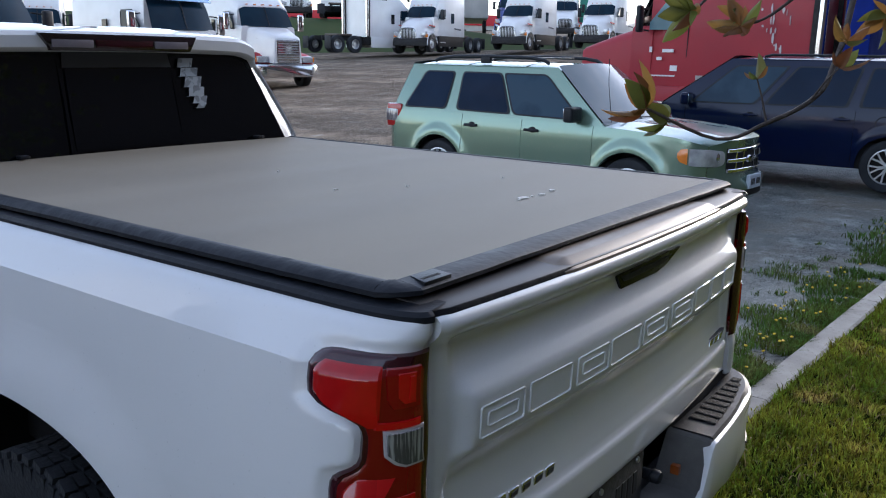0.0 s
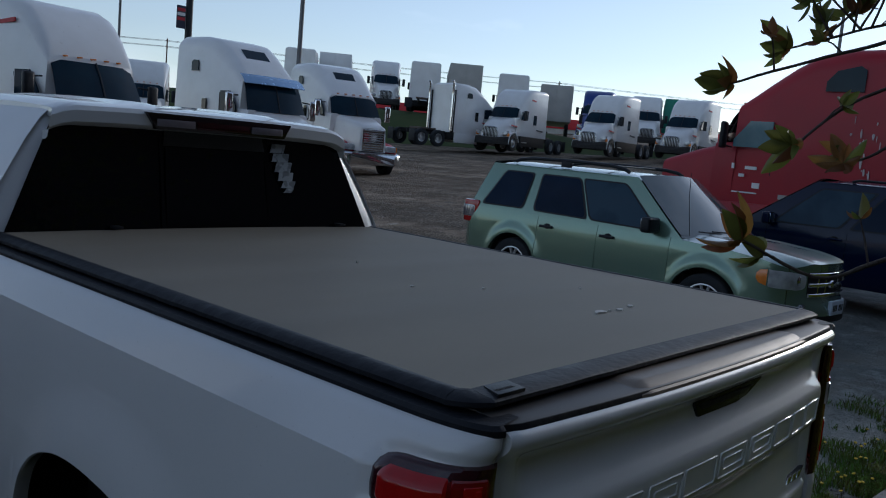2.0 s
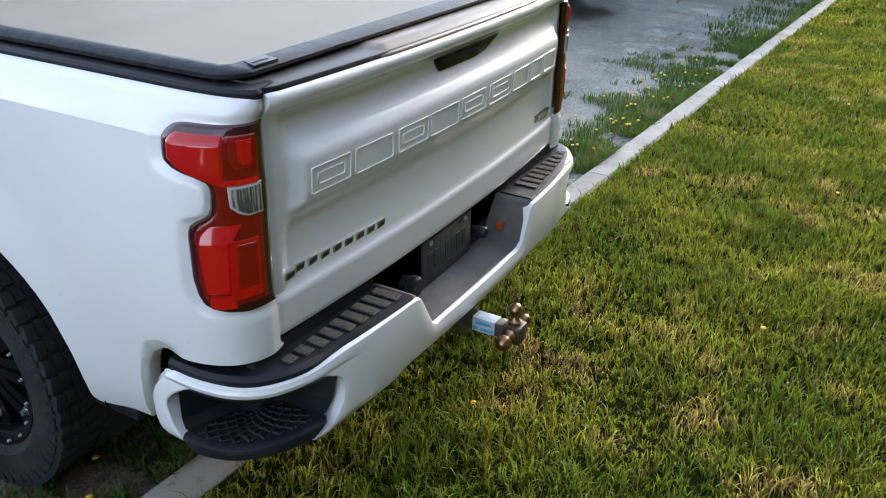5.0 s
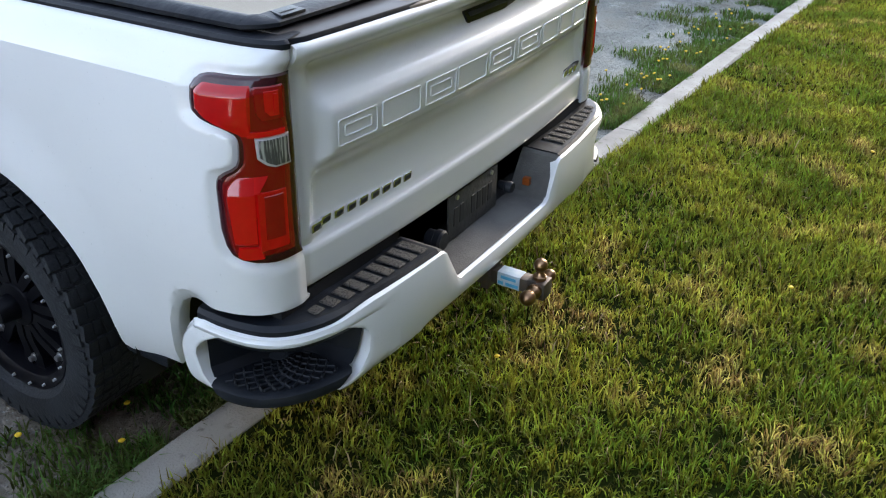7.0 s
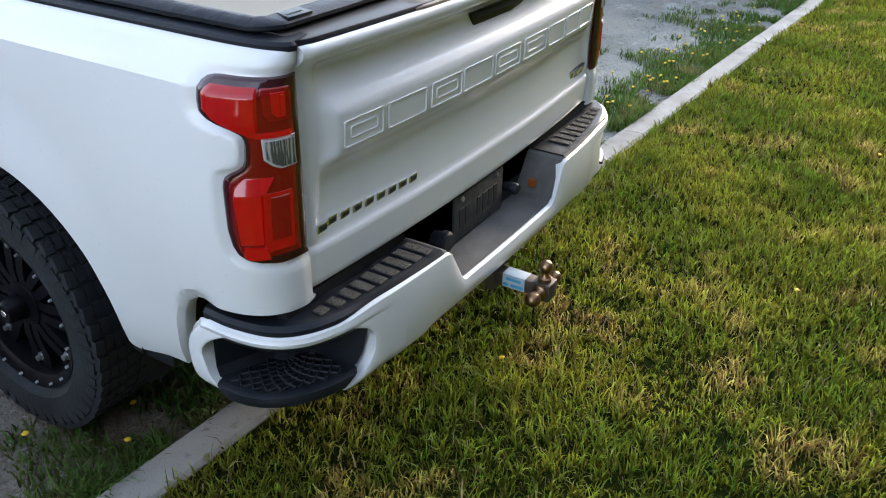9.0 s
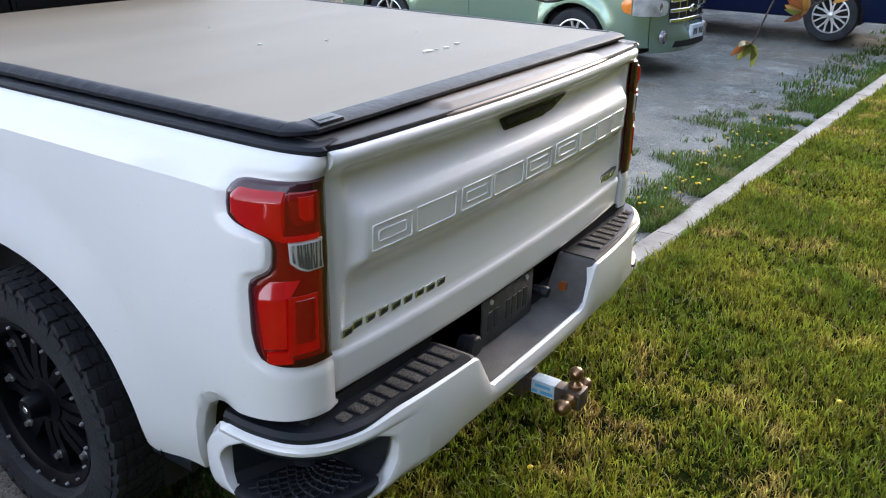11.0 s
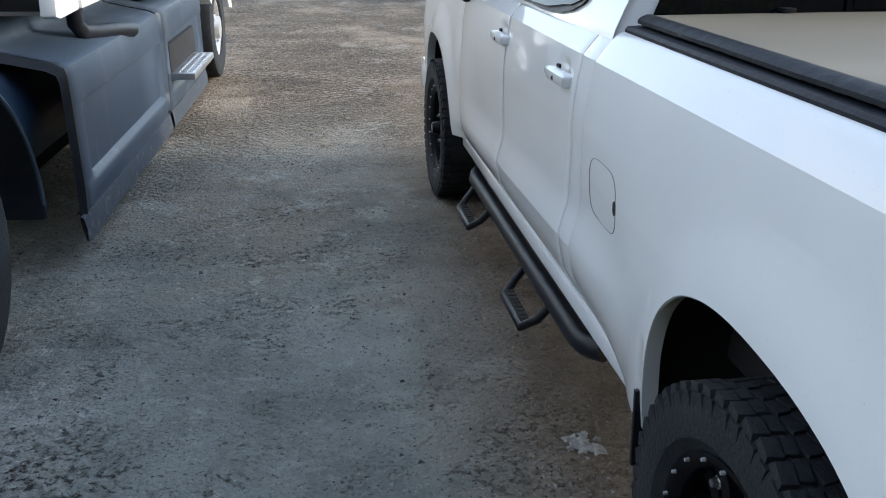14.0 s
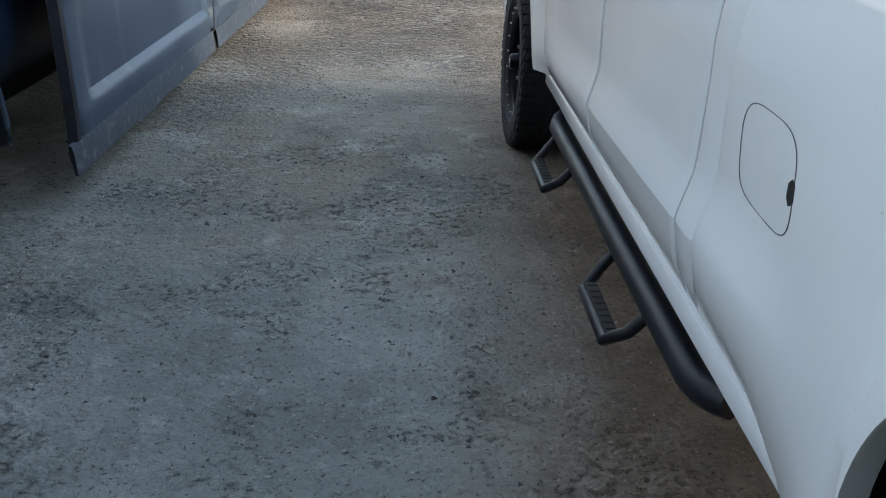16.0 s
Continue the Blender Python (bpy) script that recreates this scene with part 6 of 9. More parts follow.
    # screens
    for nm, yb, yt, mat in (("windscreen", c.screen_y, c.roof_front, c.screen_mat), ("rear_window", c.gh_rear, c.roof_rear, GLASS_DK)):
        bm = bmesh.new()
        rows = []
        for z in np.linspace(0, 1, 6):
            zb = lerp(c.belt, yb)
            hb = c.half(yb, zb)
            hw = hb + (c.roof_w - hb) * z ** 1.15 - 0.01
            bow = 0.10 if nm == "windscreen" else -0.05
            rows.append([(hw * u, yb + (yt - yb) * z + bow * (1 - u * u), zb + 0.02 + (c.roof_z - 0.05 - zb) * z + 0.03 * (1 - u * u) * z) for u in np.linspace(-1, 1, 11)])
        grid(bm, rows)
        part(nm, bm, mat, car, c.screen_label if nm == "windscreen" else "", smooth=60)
    # underside, gap filler and wheels
    bm = bmesh.new()
    box(bm, -c.w + 0.12, c.w - 0.12, c.y0 + 0.15, c.y1 - 0.15, c.sill - 0.02, 0.62, 0.02)
    part("floor_pan", bm, DARK, car)
    for s in (1, -1):
        for yc in c.axles:
            car_wheel(car, pose(s * (c.w - 0.115), yc, c.r, 0, 0, 180 if s > 0 else 0), c.r, 0.22, c.rim_mat, c.spokes)
        bm = bmesh.new()
        xm = s * (c.half(c.mirror_y, 1.05) + 0.115)
        box(bm, xm - 0.115, xm + 0.115, c.mirror_y - 0.05, c.mirror_y + 0.07, c.mirror_z, c.mirror_z + 0.17, 0.035, 3)
        mr = part("door_mirror", bm, c.mirror_mat, car, smooth=60)
        bm = bmesh.new()
        box(bm, xm - 0.095, xm + 0.095, c.mirror_y - 0.056, c.mirror_y - 0.046, c.mirror_z + 0.02, c.mirror_z + 0.15, 0.004)
        part("mirror_pane", bm, MIRROR, mr)
    return car


GREEN = material("metallic_green_paint", (0.190, 0.295, 0.225), 0.24, metal=0.55, coat=1.0, second=(0.215, 0.30, 0.215), scale=2, third=(0.30, 0.32, 0.25), scale3=30, lo3=0.62, hi3=0.88)
# bonnet copy of the green: dust flecks, plus reflected sky as a bluer base
DUSTY_SKY = material("dusty_sky_tinted_paint", (0.20, 0.295, 0.265), 0.3, metal=0.45, coat=1.0, second=(0.25, 0.30, 0.25), scale=3.5, amount=0.6, lo=0.42, hi=0.6, third=(0.40, 0.38, 0.33), scale3=40, lo3=0.58, hi3=0.8)
NAVY = material("navy_car_paint", (0.003, 0.007, 0.030), 0.15, coat=0.25, spec=0.2, second=(0.004, 0.009, 0.040), scale=2)
CAR_GLASS = material("dark_blue_car_glass", (0.004, 0.012, 0.030), 0.03, spec=0.14, second=(0.010, 0.026, 0.060), scale=1.5)
CLEAR_GLASS = material("untinted_car_glass", (0.035, 0.065, 0.095), 0.03, spec=0.16, second=(0.010, 0.024, 0.046), scale=1.2, lo=0.45, hi=0.55)
SILVER_RIM = material("silver_wheel", (0.62, 0.63, 0.65), 0.3, metal=0.8, second=(0.5, 0.5, 0.52), scale=10)
# windscreen glass with the pale sky reflection put into its base colour
SCREEN = material("sky_painted_windscreen", (0.10, 0.13, 0.135), 0.06, spec=0.8, second=(0.16, 0.18, 0.18), scale=1.5)

suv_c = Car(category="car", y0=-2.30, y1=2.10, axles=(1.30, -1.40), arch=0.41, arch_h=0.98, axle_z=0.35, sill=0.33, w=0.885, r=0.345, nose=0.62, nose_in=0.21, tail=0.35, tail_in=0.10, flare=0.034,
            prof=[(0.25, 0.83), (0.36, 0.865), (0.50, 0.885), (0.70, 0.890), (0.88, 0.885), (0.97, 0.872), (1.05, 0.855)],
            belt=[(-2.30, 1.02), (-1.5, 1.03), (-0.5, 1.02), (0.5, 1.005), (1.0, 1.0), (1.5, 0.975), (1.84, 0.94), (2.01, 0.90), (2.10, 0.865)],
            seams=(-1.02, -0.12, 0.84), panels=("rear_quarter", "rear_door", "front_door", "front_wing"), handle_z=0.90, black_handles=True,
            screen_y=0.98, gh_rear=-2.25, roof_rear=-2.02, roof_front=0.22, roof_z=1.665, roof_w=0.665, crown=0.055, bow=0.15, bonnet_label="dusty green bonnet with sky blue painted in",
            windows=[(0.065, 0.295, 0.12, 0.330, CAR_GLASS), (0.345, 0.615, 0.378, 0.636, CAR_GLASS), (0.622, 0.93, 0.644, 0.91, CLEAR_GLASS)],
            screen_mat=SCREEN, screen_label="windscreen with pale sky painted into its colour", rim_mat=SILVER_RIM, spokes=5, mirror_y=0.62, mirror_z=1.03, mirror_mat=BLACK_PL, bonnet_mat=DUSTY_SKY)
suv = build_car(suv_c, "suv", "light metallic green sport utility car parked facing the lawn", pose(7.45, 4.17, 0.03, 0, 0, 176), GREEN)


def fixture(name, mat, parent, x0, x1, y0, y1, z0, z1, bevel=0.01, label="", m=None):
    bm = bmesh.new()
    box(bm, x0, x1, y0, y1, z0, z1, bevel, 2, m)
    return part(name, bm, mat, parent, label)


def nose_y(x, z):
    """The front face of the car at a place across it and a height."""
    hw = suv_c.half(suv_c.y1, max(z, suv_c.sill))
    bulge = suv_c.bow + 0.10 * math.exp(-((z - 0.40) / 0.13) ** 2)
    return suv_c.y1 + bulge * (1 - min(1.0, abs(x) / hw) ** suv_c.nose_pow)


NOSE = [(x, nose_y(x, 0.74)) for x in (0.47, 0.51, 0.55, 0.59, 0.63, 0.655)] + [(suv_c.half(y, 0.74), y) for y in (2.095, 2.07, 2.02, 1.97, 1.92, 1.87, 1.83)]


def nose_band(bm, s, a, b, low, high, out):
    """A lens that wraps round the front corner; low and high are tables of height along it."""
    rows = []
    n = 22
    for q, o in ((0.0, -0.03), (0.02, out * 0.6), (0.12, out), (0.5, out * 1.3), (0.88, out), (0.98, out * 0.6), (1.0, -0.03)):
        row = []
        for k in range(n + 1):
            g = k / n
            f = a + (b - a) * g
            t = f * (len(NOSE) - 1)
            x = float(np.interp(t, range(len(NOSE)), [p[0] for p in NOSE]))
            y = float(np.interp(t, range(len(NOSE)), [p[1] for p in NOSE]))
            oo = o if 0 < k < n else -0.02
            z0, z1 = lerp(low, g), lerp(high, g)
            row.append((s * (x + oo * f), y + oo * (1 - 0.8 * f), z0 + (z1 - z0) * q))
        rows.append(row)
    grid(bm, rows)


def nose_bar(name, mat, parent, x0, x1, z0, z1, out, deep=0.03, label=""):
    """A bar that follows the bowed front face."""
    bm = bmesh.new()
    rows = []
    for x in np.linspace(x0, x1, 13 if x1 - x0 > 0.1 else 3):
        y = nose_y(x, (z0 + z1) / 2) + out
        rows.append([(x, y - deep, z0), (x, y - 0.004, z0), (x, y, z0 + 0.004), (x, y, z1 - 0.004), (x, y - 0.004, z1), (x, y - deep, z1)])
    grid(bm, rows, close_v=True, caps=True)
    return part(name, bm, mat, parent, label, smooth=40)


for s in (1, -1):
    # lamps, fog lamps, roof rails
    bm = bmesh.new()
    nose_band(bm, s, 0.0, 0.80, [(0, 0.70), (0.1, 0.66), (0.3, 0.645), (0.9, 0.66), (1, 0.67)], [(0, 0.78), (0.12, 0.815), (0.5, 0.835), (1, 0.845)], 0.012)
    hl = part("headlamp", bm, HEADLAMP, suv, "clear headlamp with an amber corner", smooth=50)
    bm = bmesh.new()
    nose_band(bm, s, 0.79, 0.98, [(0, 0.67), (0.7, 0.70), (1, 0.745)], [(0, 0.845), (0.6, 0.835), (1, 0.79)], 0.013)
    part("turn_signal", bm, AMBER, hl, "amber corner lens", smooth=50)
    bm = bmesh.new()
    lathe(bm, [(0.0, 0.010), (0.035, 0.008), (0.05, 0.0)], (s * 0.575, nose_y(0.575, 0.74) + 0.012, 0.745), 'y', 18)
    part("lamp_bowl", bm, CHROME, hl, "round chrome bowl")
    bm = bmesh.new()
    lathe(bm, [(0.0, 0.02), (0.045, 0.015), (0.055, 0.0), (0.07, 0.012), (0.075, 0.0), (0.07, -0.03)], (s * 0.53, nose_y(0.53, 0.44) + 0.006, 0.44), 'y', 20)
    part("fog_lamp", bm, CLEAR, suv, "round fog lamp")
    tl = fixture("tail_lamp", RED_LIT, suv, s * 0.80 - 0.06, s * 0.80 + 0.068, -2.325, -2.06, 0.80, 1.10, 0.03, "red and clear tail lamp")
    fixture("clear_band", CLEAR, tl, s * 0.81 - 0.03, s * 0.81 + 0.062, -2.332, -2.12, 0.87, 1.03, 0.015)
    bm = bmesh.new()
    tube(bm, [(s * 0.60, 0.05, 1.655), (s * 0.60, -0.02, 1.69), (s * 0.60, -0.2, 1.715), (s * 0.60, -0.8, 1.725), (s * 0.60, -1.4, 1.715), (s * 0.60, -1.62, 1.69), (s * 0.60, -1.70, 1.655)], 0.022, 8)
    box(bm, s * 0.60 - 0.02, s * 0.60 + 0.02, -0.95, -0.80, 1.64, 1.72, 0.01)
    part("roof_rail", bm, BLACK_PL, suv, "black roof rail", smooth=60)
    bm = bmesh.new()
    tube(bm, [(s * 0.15 + 0.1, 1.10, 1.075), (s * 0.15 + 0.45, 1.02, 1.09)], 0.008, 6)
    part("wiper", bm, BLACK_PL, suv)
for y in (-0.35, -1.25):
    bm = bmesh.new()
    tube(bm, [(-0.60, y, 1.715), (0.60, y, 1.715)], 0.018, 8, flat=0.6)
    part("cross_bar", bm, BLACK_PL, suv)
gr = nose_bar("grille", DARK, suv, -0.45, 0.45, 0.575, 0.835, 0.008, 0.05)
for z in (0.60, 0.705, 0.81):
    nose_bar("grille_bar", CHROME, gr, -0.445, 0.445, z - 0.018, z + 0.018, 0.022)
for x in (-0.3, -0.15, 0.15, 0.3):
    nose_bar("grille_bar", CHROME, gr, x - 0.009, x + 0.009, 0.585, 0.825, 0.018)
bm = bmesh.new()
lathe(bm, [(0, 0.02), (0.05, 0.016), (0.06, 0)], (0, 0, 0), 'y', 24)
bmesh.ops.transform(bm, matrix=Matrix.Translation((0, nose_y(0, 0.70) + 0.02, 0.705)) @ Matrix.Diagonal((1.5, 1, 0.75, 1)), verts=bm.verts)
part("grille_badge", bm, CHROME, gr, "plain oval badge")
pl = fixture("number_plate", material("white_plate", (0.55, 0.62, 0.7), 0.5, second=(0.45, 0.5, 0.58), scale=20), suv, -0.155, 0.155, nose_y(0, 0.42) - 0.03, nose_y(0, 0.42) + 0.012, 0.40, 0.545, 0.004, "pale blue-white number plate")
for k in range(7):
    if k != 3:
        fixture("plate_bar", bpy.data.materials["plate_ink"], pl, -0.125 + 0.037 * k, -0.102 + 0.037 * k, nose_y(0, 0.42) + 0.01, nose_y(0, 0.42) + 0.0145, 0.44, 0.505, 0.0)
nose_bar("lower_grille", DARK, suv, -0.40, 0.40, 0.325, 0.395, 0.006, 0.04)
bm = bmesh.new()
tube(bm, [(0.72, 0.98, 1.03), (0.74, 0.93, 1.45), (0.745, 0.92, 1.72)], 0.004, 5)
part("aerial", bm, BLACK_PL, suv)

van_c = Car(category="minivan", y0=-2.42, y1=2.50, axles=(1.62, -1.46), arch=0.40, arch_h=0.98, axle_z=0.35, sill=0.30, w=0.975, r=0.345, nose=0.7, nose_in=0.28, tail=0.5, tail_in=0.20, flare=0.018,
            prof=[(0.2, 0.91), (0.34, 0.945), (0.50, 0.965), (0.75, 0.975), (0.92, 0.968), (1.0, 0.955), (1.1, 0.94)],
            belt=[(-2.72, 1.06), (-1.5, 1.05), (0.0, 1.03), (1.0, 1.02), (1.6, 1.02), (2.0, 0.96), (2.3, 0.87), (2.5, 0.76)],
            seams=(-1.0, 0.20, 1.30), panels=("rear_quarter", "rear_door", "front_door", "front_wing"), handle_z=0.93, black_handles=False,
            screen_y=1.72, gh_rear=-2.38, roof_rear=-2.22, roof_front=0.72, roof_z=1.75, roof_w=0.80, crown=0.06, bow=0.08, bonnet_label="",
            windows=[(0.05, 0.335, 0.065, 0.36, CAR_GLASS), (0.365, 0.64, 0.39, 0.66, CAR_GLASS), (0.665, 0.90, 0.69, 0.93, CLEAR_GLASS)],
            screen_mat=SCREEN, screen_label="", rim_mat=SILVER_RIM, spokes=7, mirror_y=1.25, mirror_z=1.04, mirror_mat=NAVY)
van = build_car(van_c, "minivan", "dark navy minivan with silver wheels parked behind the green car", pose(11.28, 2.50, 0.08, 0, 0, 1), NAVY)
for s in (1, -1):
    tl = fixture("tail_lamp", RED_LIT, van, s * 0.86 - 0.05, s * 0.86 + 0.085, -2.45, -2.22, 0.76, 1.06, 0.03, "red tail lamp")
    bm = bmesh.new()
    tube(bm, [(s * 0.70, 0.3, 1.735), (s * 0.70, 0.2, 1.76), (s * 0.70, -1.7, 1.76), (s * 0.70, -1.8, 1.735)], 0.018, 8)
    part("roof_rail", bm, BLACK_PL, van)
fixture("number_plate", bpy.data.materials["white_plate"], van, -0.15, 0.15, -2.50, -2.44, 0.86, 1.0, 0.004)
fixture("rear_trim", CHROME, van, -0.45, 0.45, -2.50, -2.45, 1.03, 1.06, 0.006)
bm = bmesh.new()
tube(bm, [(-0.40 + 0.18 * math.cos(a), 0.95 - 0.06 * math.sin(a), 1.10 + 0.18 * math.sin(a)) for a in np.linspace(0, 2 * math.pi, 25)], 0.015, 6)
part("steering_wheel", bm, GREY_PL, van)
bm = bmesh.new()
lathe(bm, [(0.085, 0.001), (0.09, 0.003), (0.095, 0.001)], (0, 0, 0), 'x', 24)
bmesh.ops.transform(bm, matrix=Matrix.Translation((-van_c.half(-1.35, 0.90), -1.35, 0.90)) @ Matrix.Diagonal((-1, 1, 1, 1)), verts=bm.verts)
part("fuel_flap", bm, DARK, van)

# ---- semi trucks ----
TRUCK_WHITE = material("white_truck_paint", (0.82, 0.82, 0.81), 0.35, coat=0.6, second=(0.72, 0.71, 0.69), scale=1.5, amount=0.5, third=(0.45, 0.42, 0.38), scale3=12, lo3=0.68, hi3=0.85)
TRUCK_RED = material("faded_red_truck_paint", (0.36, 0.010, 0.022), 0.5, coat=0.1, second=(0.30, 0.018, 0.03), scale=1.4, amount=0.7, bump=0.02, bump_scale=3)
TRUCK_BLUE = material("blue_truck_paint", (0.012, 0.04, 0.22), 0.35, coat=0.6, second=(0.02, 0.05, 0.26), scale=2)
# opaque pale blue stands in for sky seen through the red cab's windows
SKY_GLASS = material("sky_painted_window_glass", (0.10, 0.20, 0.24), 0.06, spec=0.6, second=(0.16, 0.27, 0.30), scale=2.5)
TRUCK_GREEN = material("green_trailer_paint", (0.01, 0.19, 0.13), 0.45, second=(0.02, 0.22, 0.15), scale=2)
RUBBER_EDGE = material("dusty_skirt_rubber", (0.030, 0.040, 0.056), 0.75, second=(0.050, 0.060, 0.076), scale=5, amount=0.8, bump=0.2, bump_scale=60, third=(0.12, 0.12, 0.12), scale3=22, lo3=0.55, hi3=0.75)
GUARD_DUST = material("dusty_black_guard", (0.012, 0.013, 0.015), 0.6, second=(0.05, 0.052, 0.055), scale=12, lo=0.52, hi=0.64, bump=0.2, bump_scale=40)
FAIR_GREY = material("dusty_grey_fairing", (0.036, 0.054, 0.082), 0.42, spec=0.4, second=(0.058, 0.080, 0.112), scale=1.6, amount=0.8, bump=0.06, bump_scale=180, stretch=(1, 1, 0.35), third=(0.10, 0.120, 0.145), scale3=6, lo3=0.58, hi3=0.8)
TRAILER = material("dull_trailer_panel", (0.46, 0.45, 0.42), 0.55, second=(0.34, 0.33, 0.30), scale=1.2, bump=0.1, bump_scale=8)
DECAL_RED = material("red_decal", (0.45, 0.02, 0.03), 0.5)
DECAL_DARK = material("dark_decal", (0.03, 0.035, 0.06), 0.5)


def hull(bm, stations, n=6):
    """A rounded box lofted along y; stations are (y, bottom, top, half width below, half width above, corner radius)."""
    rows = []
    for y, zb, zt, wb, wt, r in stations:
        row = []
        for cx, cz, a0 in ((1, 1, 0), (-1, 1, 90), (-1, -1, 180), (1, -1, 270)):
            w = wt if cz > 0 else wb
            rr = min(r, (zt - zb) * 0.45, w * 0.9) if cz > 0 else 0.02
            for k in range(n):
                a = radians(a0 + 90 * k / (n - 1))
                x0, z0 = cx * (w - rr), (zt - rr if cz > 0 else zb + rr)
                row.append((x0 + rr * math.cos(a), y, z0 + rr * math.sin(a)))
        rows.append(row)
    grid(bm, rows, close_v=True, caps=True)


def side_panel_flat(name, poly, x, mat, parent, thick=0.02, label="", bevel=0.0):
    """A flat plate on a side wall: outline in (y, z) at x, growing outward."""
    bm = bmesh.new()
    s = 1 if x > 0 else -1
    prism(bm, poly, 'x', x - s * 0.01, x + s * thick, bevel)
    return part(name, bm, mat, parent, label)


def truck_wheel(parent, x, y, r, w, rim_mat, outward, dual=False):
    wh = root("wheel", "", "")
    wh.parent, wh.matrix_basis = parent, pose(x, y, r, 0, 0, 180 if outward > 0 else 0)
    h = w / 2
    bm = bmesh.new()
    lathe(bm, [(r * 0.56, -h * 0.75), (r * 0.60, -h * 0.95), (r * 0.88, -h), (r * 0.97, -h * 0.9), (r, -h * 0.7), (r, h * 0.7), (r * 0.97, h * 0.9), (r * 0.88, h), (r * 0.58, h * 0.9)], (0, 0, 0), 'x', 36)
    part("tyre", bm, RUBBER, wh, "large black truck tyre")
    bm = bmesh.new()
    if dual:
        lathe(bm, [(r * 0.565, -h * 0.80), (r * 0.53, -h * 0.78), (r * 0.50, -h * 0.2), (r * 0.46, h * 0.5), (r * 0.22, h * 0.55), (r * 0.20, -h * 0.2), (r * 0.16, -h * 0.3), (0, -h * 0.3)], (0, 0, 0), 'x', 32)
    else:
        lathe(bm, [(r * 0.565, -h * 0.80), (r * 0.53, -h * 0.80), (r * 0.47, -h * 0.35), (r * 0.36, -h * 0.55), (r * 0.24, -h * 0.75), (r * 0.22, -h * 1.05), (r * 0.12, -h * 1.1), (0, -h * 1.1)], (0, 0, 0), 'x', 32)
    rim = part("rim", bm, rim_mat, wh, "dull metal truck wheel")
    nut = None
    for k in range(10):
        a = 2 * math.pi * k / 10
        if nut is None:
            bm = bmesh.new()
            lathe(bm, [(0, -0.03), (0.014, -0.028), (0.017, 0.01)], (0, 0, 0), 'x', 6)
            nut = finish("wheel_nut", bm, CHROME)
        share("wheel_nut", nut, rim, pose(-h * (0.66 if not dual else -0.45), r * 0.30 * math.cos(a), r * 0.30 * math.sin(a)))
    if not dual:
        for k in range(10):
            a = 2 * math.pi * (k + 0.5) / 10
            bm = bmesh.new()
            lathe(bm, [(0.0, -0.002), (0.033, 0.0)], (-h * 0.42, r * 0.41 * math.cos(a), r * 0.41 * math.sin(a)), 'x', 10)
            part("hand_hole", bm, DARK, rim)
    return wh


